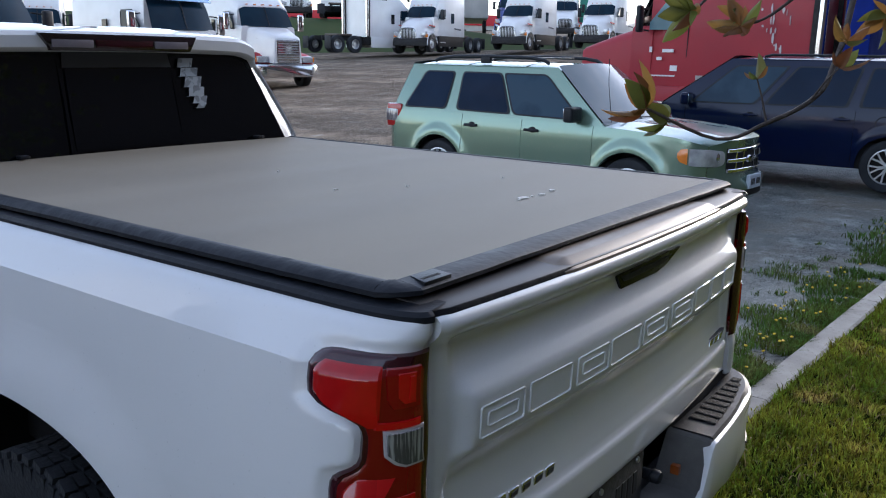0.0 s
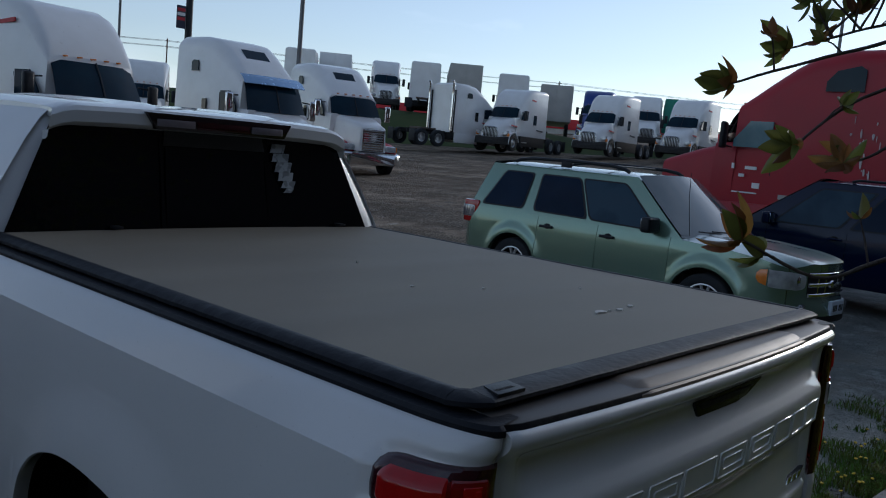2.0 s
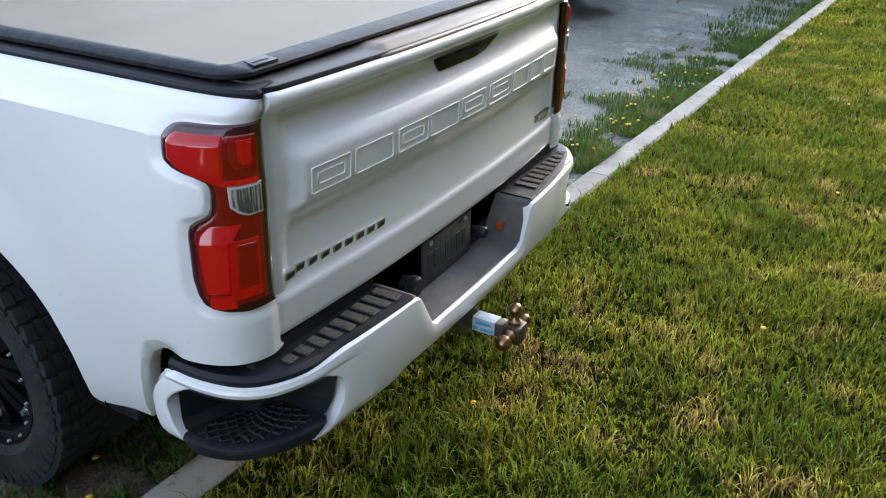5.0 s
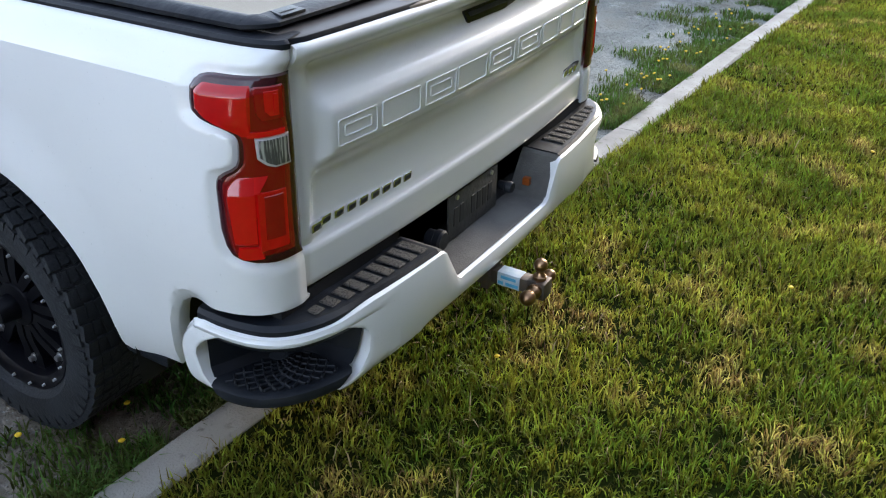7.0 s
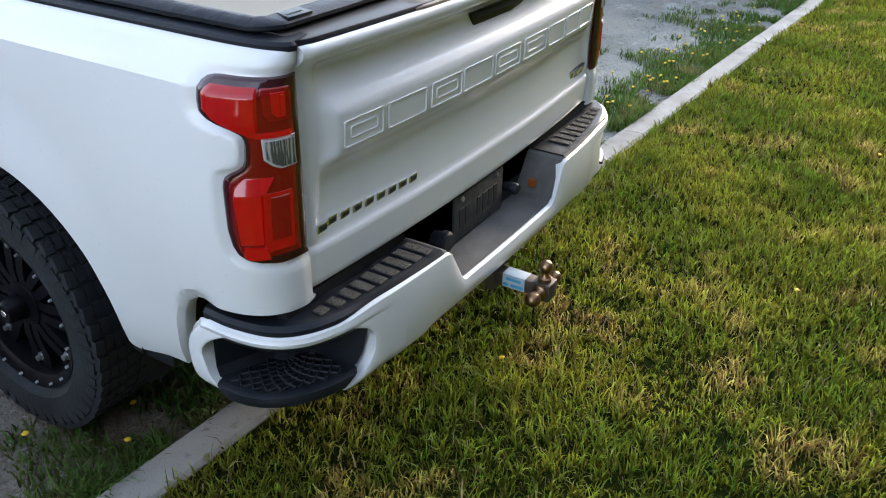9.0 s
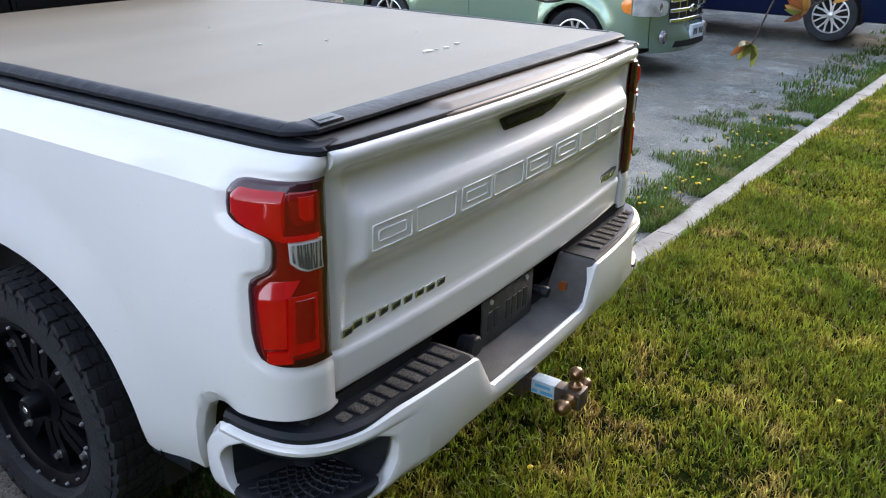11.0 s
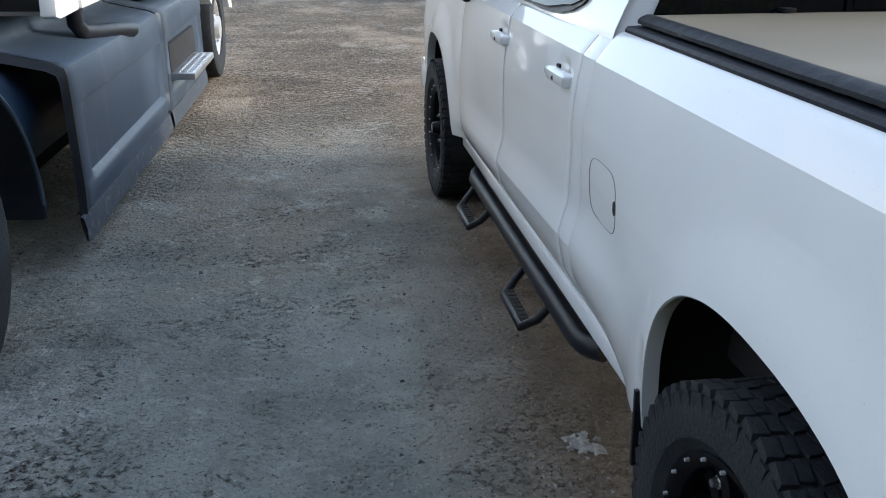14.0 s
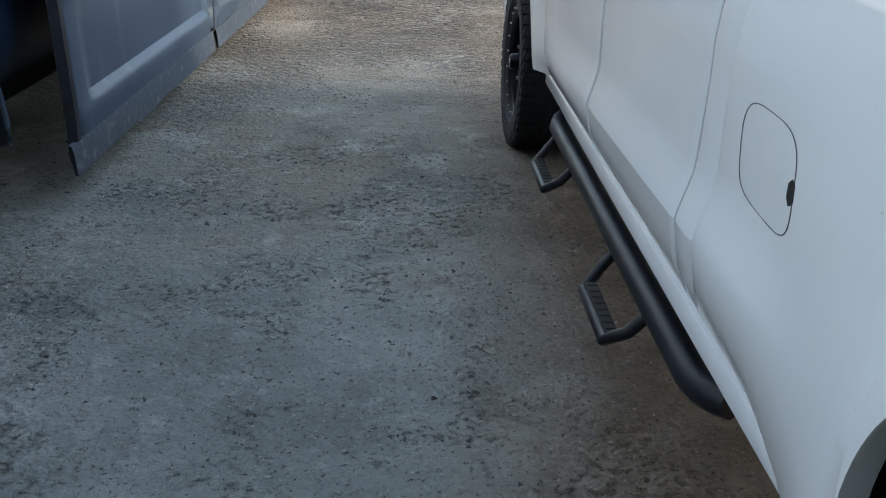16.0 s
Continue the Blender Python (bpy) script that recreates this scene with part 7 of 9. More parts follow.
def tractor(label, paint, style="classic", fender=None, visor=None, grille=CHROME, skirt=None, stacks=True, bumper_mat=CHROME, roof_h=3.95, marks=(), rear=True, up=0.0, group="parked semi tractors"):
    """A sleeper tractor at the origin, facing +y, its front bumper near y = 3."""
    tk = root("semi_tractor", label, "truck", group=group)
    skirt = skirt or paint
    # sleeper with the high roof, then the cab
    bm = bmesh.new()
    H = roof_h
    if style == "classic":
        st = [(-2.45, 0.95, H - 0.12, 1.20, 1.12, 0.25), (-2.3, 0.95, H, 1.21, 1.13, 0.32), (-1.3, 0.95, H - 0.01, 1.21, 1.12, 0.38), (-0.6, 0.95, H - 0.12, 1.20, 1.10, 0.42), (-0.1, 0.95, H - 0.38, 1.17, 1.05, 0.42), (0.35, 0.95, H - 0.70, 1.12, 1.00, 0.38), (0.75, 0.95, H - 1.02, 1.08, 0.97, 0.30), (0.98, 0.95, H - 1.21, 1.05, 0.95, 0.2)]
    else:
        st = [(-2.45, 0.95, H - 0.06, 1.22, 1.16, 0.15), (-2.3, 0.95, H, 1.22, 1.16, 0.20), (-1.0, 0.95, H, 1.22, 1.15, 0.25), (-0.3, 0.95, H - 0.06, 1.20, 1.13, 0.28), (0.15, 0.95, H - 0.22, 1.16, 1.08, 0.30), (0.50, 0.95, H - 0.52, 1.12, 1.04, 0.30), (0.78, 0.95, H - 0.88, 1.09, 1.0, 0.25), (0.98, 0.95, H - 1.22, 1.05, 0.97, 0.15)]
    hull(bm, st)
    part("sleeper_cab", bm, paint, tk, smooth=40)
    zt = st[-1][2]
    bm = bmesh.new()
    grid(bm, [[(u * w, y + 0.16 * (1 - u * u), z) for u in np.linspace(-1, 1, 9)] for y, z, w in ((0.92, zt - 0.03, 0.89), (1.10, zt - 0.30, 0.92), (1.34, 2.04 + up, 0.97))])
    part("windscreen", bm, TRUCK_GLASS, tk, "dark split windscreen", smooth=60)
    bm = bmesh.new()
    tube(bm, [(0, 1.10, zt - 0.02), (0, 1.28, zt - 0.30), (0, 1.515, 2.04 + up)], 0.018, 6)
    part("screen_divider", bm, BLACK_PL, tk)
    bm = bmesh.new()
    hull(bm, [(0.9, 0.95, 2.08 + up, 1.06, 1.04, 0.06), (1.4, 0.95, 2.06 + up, 1.05, 1.0, 0.1)])
    part("cowl", bm, paint, tk)
    # bonnet and wings
    bm = bmesh.new()
    if style == "classic":
        hull(bm, [(1.3, 1.0, 2.05 + up, 0.92, 0.84, 0.22), (1.9, 0.95, 1.95 + up * 0.8, 0.78, 0.70, 0.24), (2.5, 0.85, 1.80 + up * 0.6, 0.62, 0.56, 0.2), (2.82, 0.82, 1.70 + up * 0.5, 0.55, 0.49, 0.12), (2.88, 0.85, 1.64 + up * 0.5, 0.51, 0.46, 0.08)])
    else:
        hull(bm, [(1.3, 1.0, 2.05, 1.02, 0.90, 0.28), (1.8, 0.95, 1.93, 1.0, 0.84, 0.36), (2.3, 0.85, 1.75, 0.95, 0.76, 0.38), (2.65, 0.75, 1.56, 0.84, 0.66, 0.32), (2.82, 0.72, 1.40, 0.66, 0.54, 0.2)])
    part("bonnet", bm, paint, tk, smooth=45)
    fm = fender or paint
    for s in (1, -1):
        bm = bmesh.new()
        ring = [(1.90 + 0.66 * math.cos(a), 0.52 + 0.64 * math.sin(a)) for a in np.linspace(-0.12, math.pi * 0.97, 15)]
        ring2 = [(1.90 + 0.58 * math.cos(a), 0.52 + 0.56 * math.sin(a)) for a in np.linspace(-0.12, math.pi * 0.97, 15)]
        grid(bm, [[(s * 0.50, y, z + 0.02) for y, z in ring], [(s * 0.95, y, z + 0.03) for y, z in ring], [(s * 1.14, y, z - 0.02) for y, z in ring], [(s * 1.18, y, z - 0.05) for y, z in ring], [(s * 1.16, y, z) for y, z in ring2]])
        part("front_wing", bm, fm, tk, "red wing" if fender else "", smooth=50)
        bm = bmesh.new()
        if style == "classic":
            box(bm, s * 0.83 - 0.20, s * 0.83 + 0.20, 2.45, 2.72, 0.84, 1.06, 0.06)
        else:
            prism(bm, [(s * 0.62, 0.86), (s * 1.06, 0.94), (s * 1.10, 1.20), (s * 0.92, 1.14), (s * 0.66, 1.02)], 'y', 2.40, 2.66, 0.04)
        part("headlamp", bm, HEADLAMP, tk)
        bm = bmesh.new()
        box(bm, s * 1.07 - 0.06, s * 1.07 + 0.05, 2.40, 2.60, 0.86, 1.04, 0.02)
        part("turn_signal", bm, AMBER, tk)
        # doors, windows, mirrors
        win = [(0.12, 1.98 + up), (0.12, 2.55 + up), (0.62, 2.55 + up), (0.95, 2.14 + up), (0.95, 1.98 + up)]
        side_panel_flat("side_window", win, s * 1.10, TRUCK_GLASS if paint is not TRUCK_RED else SKY_GLASS, tk, 0.03)
        side_panel_flat("door_seam", [(0.06, 1.0), (0.075, 1.0), (0.075, 2.5), (0.06, 2.5)], s * 1.11, BLACK_PL, tk, 0.012)
        side_panel_flat("sleeper_window", ([(-1.60, 3.42), (-1.60, 3.86), (-1.48, 3.94), (-1.05, 3.84), (-0.86, 3.62), (-0.86, 3.42)] if paint is TRUCK_RED else [(-1.5, 3.10), (-1.5, 3.35), (-1.40, 3.42), (-1.15, 3.40), (-1.10, 3.30), (-1.10, 3.10)]) if style == "classic" else [(-0.95, 1.75), (-0.95, 2.35), (-0.55, 2.35), (-0.55, 1.75)], s * 1.16, TRUCK_GLASS, tk, 0.02 if style == "classic" else 0.05)
        if style == "classic" and paint is not TRUCK_RED:
            side_panel_flat("vent_window", [(-0.75, 1.75), (-0.75, 2.30), (-0.52, 2.30), (-0.52, 1.75)], s * 1.19, GLASS_DK, tk, 0.025)
        bm = bmesh.new()
        box(bm, s * 1.40 - 0.11, s * 1.40 + 0.11, 1.02, 1.14, 1.92 + up, 2.50 + up, 0.05)
        mr = part("door_mirror", bm, CHROME if style == "classic" and paint is not TRUCK_RED else BLACK_PL, tk, smooth=60)
        bm = bmesh.new()
        tube(bm, [(s * 1.08, 1.0, 2.44 + up), (s * 1.3, 1.05, 2.42 + up)], 0.02, 6)
        tube(bm, [(s * 1.08, 1.0, 1.96 + up), (s * 1.3, 1.05, 1.98 + up)], 0.02, 6)
        part("mirror_bracket", bm, BLACK_PL, mr)
        # skirts, steps, tanks
        bm = bmesh.new()
        box(bm, s * 1.17 - 0.05, s * 1.17 + 0.04, -2.35, 1.12, 0.34, 0.97, 0.03)
        part("side_skirt", bm, skirt, tk)
        bm = bmesh.new()
        box(bm, s * 1.19 - 0.04, s * 1.19 + 0.05, 0.25, 0.95, 0.56, 0.62, 0.01)
        part("step", bm, ALU, tk)
        truck_wheel(tk, s * 1.02, 1.90, 0.50, 0.29, ALU, s)
        if rear:
            for yw in (-3.55, -4.85):
                truck_wheel(tk, s * 1.05, yw, 0.50, 0.30, ALU, s, dual=True)
        if stacks:
            bm = bmesh.new()
            tube(bm, [(s * 1.12, -2.62, 1.0), (s * 1.12, -2.62, 3.2), (s * 1.12, -2.64, 3.9), (s * 1.12, -2.74, 4.05)], [0.10, 0.10, 0.065, 0.065], 14)
            part("exhaust_pipe", bm, CHROME, tk, "upright chrome exhaust", smooth=60)
            bm = bmesh.new()
            box(bm, s * 1.12 - 0.10, s * 1.12 + 0.10, -2.56, -2.46, 0.95, 3.5, 0.02)
            part("side_extender", bm, GREY_PL, tk)
        bm = bmesh.new()
        box(bm, s * 0.36 - 0.05, s * 0.36 + 0.05, -5.4, 2.4, 0.72, 0.98, 0.01)
        part("frame_rail", bm, DARK, tk)
    bm = bmesh.new()
    box(bm, -0.55, 0.55, -4.5, -3.3, 0.98, 1.10, 0.03)
    part("fifth_wheel", bm, STEEL, tk)
    bm = bmesh.new()
    box(bm, -1.15, 1.15, -2.4, 1.3, 0.5, 0.95, 0.02)
    part("underbody", bm, DARK, tk)
    if rear:
        for s in (1, -1):
            bm = bmesh.new()
            box(bm, s * 1.05 - 0.28, s * 1.05 + 0.28, -5.52, -5.49, 0.25, 0.95, 0.005)
            part("mud_flap", bm, BLACK_PL, tk)
    # grille, bumper, visor
    gr_w, gr_z0, gr_z1, gy = (0.42, 0.85, 1.60, 2.92) if style == "classic" else (0.46, 0.74, 1.33, 2.86)
    bm = bmesh.new()
    box(bm, -gr_w, gr_w, gy - 0.06, gy, gr_z0, gr_z1, 0.03)
    gl_ = part("grille", bm, grille if style == "classic" else DARK, tk, "upright slatted grille")
    if style != "classic":
        bm = bmesh.new()
        ring = [(gr_w * 1.08 * math.copysign(abs(math.cos(a)) ** 0.5, math.cos(a)), (gr_z0 + gr_z1) / 2 + 0.34 * math.copysign(abs(math.sin(a)) ** 0.5, math.sin(a))) for a in np.linspace(0, 2 * math.pi, 33)]
        tube(bm, [(x, gy + 0.01, z) for x, z in ring], 0.035, 6)
        part("grille_surround", bm, CHROME, gl_, smooth=60)
    for k in range(9):
        z = gr_z0 + 0.05 + (gr_z1 - gr_z0 - 0.1) * k / 8
        bm = bmesh.new()
        if style == "classic":
            box(bm, -gr_w + 0.05, gr_w - 0.05, gy - 0.01, gy + 0.012, z - 0.014, z + 0.014, 0.004)
        else:
            x = -gr_w + 0.06 + (2 * gr_w - 0.12) * k / 8
            box(bm, x - 0.014, x + 0.014, gy - 0.01, gy + 0.02, gr_z0 + 0.03, gr_z1 - 0.03, 0.004)
        part("grille_slat", bm, ALU, gl_)
    bm = bmesh.new()
    hull(bm, [(2.55, 0.38, 0.80, 1.18, 1.18, 0.06), (2.85, 0.36, 0.80, 1.12, 1.12, 0.08), (3.02, 0.38, 0.76, 0.85, 0.85, 0.08)] if style == "classic" else [(2.35, 0.36, 0.84, 1.18, 1.18, 0.06), (2.75, 0.34, 0.82, 1.10, 1.06, 0.12), (3.0, 0.36, 0.72, 0.75, 0.7, 0.12)])
    part("front_bumper", bm, bumper_mat, tk, smooth=45)
    if style == "classic" and paint is not TRUCK_RED:
        bm = bmesh.new()
        grid(bm, [[(u * 0.40, y, H + dz + 0.03) for u in (-1, -0.5, 0, 0.5, 1)] for y, dz in ((-0.12, -0.37), (0.16, -0.585), (0.34, -0.74))])
        part("skylight", bm, TRUCK_GLASS, tk, "dark roof skylight")
    if visor:
        bm = bmesh.new()
        grid(bm, [[(u * w, y + 0.16 * (1 - u * u), z) for u in np.linspace(-1, 1, 9)] for y, z, w in ((0.86, zt + 0.12, 0.98), (1.06, zt + 0.02, 1.0), (1.20, zt - 0.14, 1.02), (1.17, zt - 0.15, 1.02))])
        part("sun_visor", bm, visor, tk, "bright metal sun visor")
    for k in range(5):
        bm = bmesh.new()
        x = -0.6 + 0.3 * k
        box(bm, x - 0.03, x + 0.03, 0.86, 0.97 + 0.1 * (1 - (x / 0.9) ** 2), zt + 0.04, zt + 0.075, 0.012)
        part("marker_lamp", bm, AMBER, tk)
    for (sx, y0, z0, y1, z1, mt) in marks:
        side_panel_flat("decal_bar", [(y0, z0), (y1, z0 + 0.05), (y1, z1 + 0.05), (y0, z1)], sx, mt, tk, 0.02)
    return tk


def place(tk, x, y, heading, dz=0.0):
    """Sets a truck on the yard, its front pointing along heading (degrees from +x)."""
    tk.matrix_basis = pose(x, y, rise(x, y) + dz, 0, 0, heading - 90)
    return tk


BLUE_VISOR = material("blue_tinted_visor", (0.32, 0.47, 0.68), 0.25, metal=0.7, second=(0.42, 0.55, 0.72), scale=8)
aero_marks = ((1.135, -0.9, 3.18, -0.2, 3.27, DECAL_RED), (-1.135, -0.9, 3.18, -0.2, 3.27, DECAL_RED), (1.225, -1.9, 1.36, -1.0, 1.44, DECAL_DARK), (-1.225, -1.9, 1.36, -1.0, 1.44, DECAL_DARK), (1.03, 1.35, 1.55, 2.1, 1.48, DECAL_RED), (-1.03, 1.35, 1.55, 2.1, 1.48, DECAL_RED), (1.03, 1.35, 1.47, 1.9, 1.42, DECAL_DARK), (-1.03, 1.35, 1.47, 1.9, 1.42, DECAL_DARK))
place(tractor("white long-nose sleeper tractor with red front wings and chrome grille", TRUCK_WHITE, "classic", fender=TRUCK_RED, stacks=False), 19.12, 23.45, 253, -0.02)
place(tractor("white high-roof sleeper tractor with a bright blue metal visor", TRUCK_WHITE, "classic", visor=BLUE_VISOR, stacks=False, roof_h=4.15), 12.9, 20.3, 267)
place(tractor("white high-roof sleeper tractor with a red and dark stripe", TRUCK_WHITE, "aero", roof_h=4.05, stacks=False, marks=((-1.13, -0.5, 3.42, 0.1, 3.5, DECAL_RED), (1.13, -0.5, 3.42, 0.1, 3.5, DECAL_RED))), 6.0, 17.2, 278)
aero = place(tractor("white aerodynamic sleeper tractor with red and dark side stripes", TRUCK_WHITE, "aero", bumper_mat=GREY_PL, skirt=GREY_PL, stacks=False, marks=aero_marks), 40.9, 32.0, 190, 0.2)
for x, y, h in ((45.5, 27.9, 189), (49.2, 24.1, 187), (52.7, 20.0, 188), (19.5, 38.8, 240)):
    place(copy_thing(aero, Matrix()), x, y, h, 0.2)
place(tractor("white tractor turned away with upright chrome exhausts", TRUCK_WHITE, "classic", stacks=True), 39.3, 34.1, 352, 0.15)


def along(x, y):
    """Metres along the foot of the bank behind the front row."""
    return 0.627 * (x - 42.0) - 0.779 * (y - 41.5)


def terrace(x, y):
    """Height of the upper yard behind the grass bank."""
    return lerp([(-40, 4.6), (-4, 4.25), (3, 4.15), (7, 3.75), (10, 3.45), (13.5, 3.1), (19, 2.9), (30, 2.75), (60, 2.9)], along(x, y))


for x, y, h in ((45.8, 49.0, 228), (37.5, 58.0, 225), (55.9, 30.9, 212), (48.1, 46.7, 42), (51.9, 40.8, 40), (41.0, 53.5, 44), (60.5, 24.0, 205)):
    place(copy_thing(aero, Matrix()), x, y, h, terrace(x, y) - rise(x, y))
place(tractor("blue high-roof sleeper tractor", TRUCK_BLUE, "aero", stacks=False), 54.1, 34.1, 206, terrace(54.1, 34.1) - rise(54.1, 34.1))
red = place(tractor("faded red sleeper tractor with peeling paint behind the cars", TRUCK_RED, "classic", stacks=True, grille=GREY_PL, bumper_mat=GREY_PL, roof_h=4.32, rear=True, up=0.20), 17.4, 6.05, 91, 0.02)
PEEL = material("bare_primer_patch", (0.62, 0.58, 0.56), 0.6, second=(0.5, 0.42, 0.4), scale=30)
random.seed(7)
for k in range(18):
    y = random.choice((-1.50, -1.95, -1.75)) + random.gauss(0, 0.06)
    z = random.uniform(1.75, 2.9)
    w, h = random.uniform(0.006, 0.03), random.uniform(0.02, 0.12)
    pts = [(y + w * math.cos(a) * random.uniform(0.6, 1.2), z + h * math.sin(a) * random.uniform(0.6, 1.2)) for a in np.linspace(0, 2 * math.pi, 8)[:-1]]
    side_panel_flat("paint_chip", pts, -1.205, PEEL, red, 0.012)
for z0, z1, y0, y1, mt in ((1.70, 1.77, 0.36, 0.62, TRUCK_WHITE), (1.70, 1.82, 0.86, 0.92, TRUCK_WHITE), (1.53, 1.60, 0.62, 0.74, TRUCK_WHITE), (1.30, 1.42, 0.26, 0.42, TRUCK_WHITE), (1.18, 1.21, 0.3, 0.85, TRUCK_WHITE), (1.12, 1.22, -0.42, -0.2, TRAILER)):
    side_panel_flat("door_sign_bar", [(y0, z0), (y1, z0), (y1, z1), (y0, z1)], -1.12 if y0 > 0 else -1.20, mt, red, 0.012)
bm = bmesh.new()
box(bm, -1.25, 1.25, -3.55, -3.05, 1.0, 3.75, 0.05)
part("blue_headboard", bm, material("deep_blue_guard", (0.006, 0.022, 0.20), 0.6, spec=0.15, second=(0.004, 0.012, 0.11), scale=3), red, "deep blue cab guard")

w2029 = place(tractor("white sleeper tractor with red and dark bonnet stripes, unit number 2029", TRUCK_WHITE, "aero", stacks=False, marks=((1.09, 1.3, 1.30, 2.2, 1.42, DECAL_RED), (1.09, 1.3, 1.45, 2.2, 1.52, DECAL_DARK))), 21.2, 1.6, 268, 0.2)
num = bpy.data.curves.new("unit_number", 'FONT')
num.body, num.size, num.extrude, num.align_x = "2029", 0.26, 0.004, 'CENTER'
tmp = bpy.data.objects.new("unit_number_tmp", num)
scene.collection.objects.link(tmp)
num_mesh = bpy.data.meshes.new_from_object(tmp.evaluated_get(bpy.context.evaluated_depsgraph_get()))
bpy.data.objects.remove(tmp)
num_mesh.materials.append(DECAL_DARK)
share("unit_number", num_mesh, w2029, pose(1.245, -0.3, 1.62, 90, 0, 90))
place(tractor("red sleeper tractor far along the row", TRUCK_RED, "aero", stacks=False), 30.0, 0.5, 262)


# box trailers and containers in the distance
def box_trailer(label, mat, x, y, heading, length=12.0, base=1.1, top=4.05):
    tr = root("box_trailer", label, "trailer", pose(x, y, rise(x, y) if y < 15 else terrace(x, y), 0, 0, heading - 90), group="distant trailers")
    bm = bmesh.new()
    box(bm, -1.28, 1.28, -length / 2, length / 2, base, top, 0.03)
    part("box_body", bm, mat, tr)
    for s in (1, -1):
        for k in range(int(length / 0.6)):
            y0 = -length / 2 + 0.3 + 0.6 * k
            if k % 2 == 0:
                bm = bmesh.new()
                box(bm, s * 1.28 - 0.015, s * 1.28 + 0.015, y0, y0 + 0.06, base + 0.1, top - 0.1)
                part("side_post", bm, mat, tr)
        for yw in (-length / 2 + 1.2, -length / 2 + 2.4):
            bm = bmesh.new()
            lathe(bm, [(0, -0.14), (0.3, -0.14), (0.5, -0.12), (0.5, 0.12), (0, 0.14)], (s * 1.05, yw, 0.5), 'x', 20)
            part("wheel", bm, RUBBER, tr)
    for s in (1, -1):
        for e in (1, -1):
            bm = bmesh.new()
            box(bm, s * 0.62 - 0.60, s * 0.62 + 0.60, e * length / 2 - 0.02, e * length / 2 + 0.02, base + 0.05, top - 0.08, 0.01)
            part("end_door", bm, mat, tr)
    return tr


box_trailer("pale box trailer parked end-on on the upper yard", TRAILER, 52.4, 46.5, 43)
box_trailer("weathered grey box trailer", TRAILER, 58.5, 41.2, 36, top=3.95)
box_trailer("white box trailer with dark upper edge", TRUCK_WHITE, 47.0, 56.5, 48, top=4.1)
box_trailer("deep green box trailer", TRUCK_GREEN, 62.5, 31.5, 28, top=3.95)
box_trailer("pale box trailer far off", TRAILER, 69.0, 27.0, 24)
box_trailer("weathered grey trailer behind the row", TRAILER, 34.0, 3.0, 272, length=14, top=4.6)

# near grey-skirted tractor beside the pickup
near = root("white_day_tractor", "white semi tractor with dusty grey side skirts and aluminium steps", "truck", Matrix.Translation((-2.87, 3.9, 0)) @ Matrix.Rotation(radians(-2.3), 4, 'Z') @ Matrix.Translation((2.87, -3.9, 0)))
NX = -2.87


def skirt_panel(y0, y1, name, flat_from=0.95):
    bm = bmesh.new()
    prof = [(-0.55, 1.14), (-0.42, 1.12), (-0.385, 1.10), (-0.365, 1.05), (-0.34, 1.025), (-0.25, 1.005), (-0.05, 0.965), (-0.008, 0.945), (0.0, 0.91), (0.003, 0.775), (-0.004, 0.755), (-0.012, 0.745), (-0.0121, 0.385), (-0.004, 0.36), (0.006, 0.335), (0.004, 0.30), (0.0, 0.235), (-0.012, 0.225)]
    rows = []
    for u in (0.0, 0.006, 0.012, 0.02, 0.03, 0.055, 0.075, 0.09, 0.105, 0.13, 0.3, 0.5, 0.7, 0.88, 0.94, 0.96, 0.975, 0.985, 1.0):
        y = y0 + (y1 - y0) * u
        e = 0.03 * (1 - smoothstep(0, 0.06, min(y - y0, y1 - y)))
        inner = smoothstep(0.16, 0.24, min(y - y0, y1 - y + 0.12))
        row = []
        for j, (d, z) in enumerate(prof):
            dd = d - e
            if d in (-0.012, -0.0121) and z < 0.9:
                dd = -0.004 - 0.026 * inner - e
            row.append((NX + dd, y, z))
        rows.append([(row[0][0], y, 0.9)] + row + [(NX - 0.06, y, 0.23)])
    grid(bm, rows)
    return part(name, bm, FAIR_GREY, near, "dusty dark grey moulded skirt", smooth=40)


# thick black rubber seal down the rear edge of the skirt
bm = bmesh.new()
seal = [(-0.46, 1.135), (-0.40, 1.118), (-0.375, 1.10), (-0.355, 1.055), (-0.33, 1.035), (-0.24, 1.012), (-0.045, 0.972), (0.0, 0.95), (0.010, 0.915), (0.012, 0.775), (0.012, 0.60), (0.012, 0.35), (0.006, 0.24)]
grid(bm, [[(NX + d, y, z) for d, z in seal] for y in (4.03, 3.995)] + [[(NX + d - 0.03, y, z - 0.03) for d, z in seal] for y in (3.965, 3.97)] + [[(NX + d - 0.05, 4.04, z - 0.035) for d, z in seal]])
part("edge_seal", bm, BLACK_PL, near, "thick black rubber edge", smooth=40)
bm = bmesh.new()
grid(bm, [[(NX + d, y, z) for d, z in seal] for y in (6.198, 6.232)])
part("panel_seal", bm, BLACK_PL, near, smooth=40)
skirt_panel(4.02, 6.19, "side_skirt")
skirt_panel(6.24, 8.05, "side_skirt")
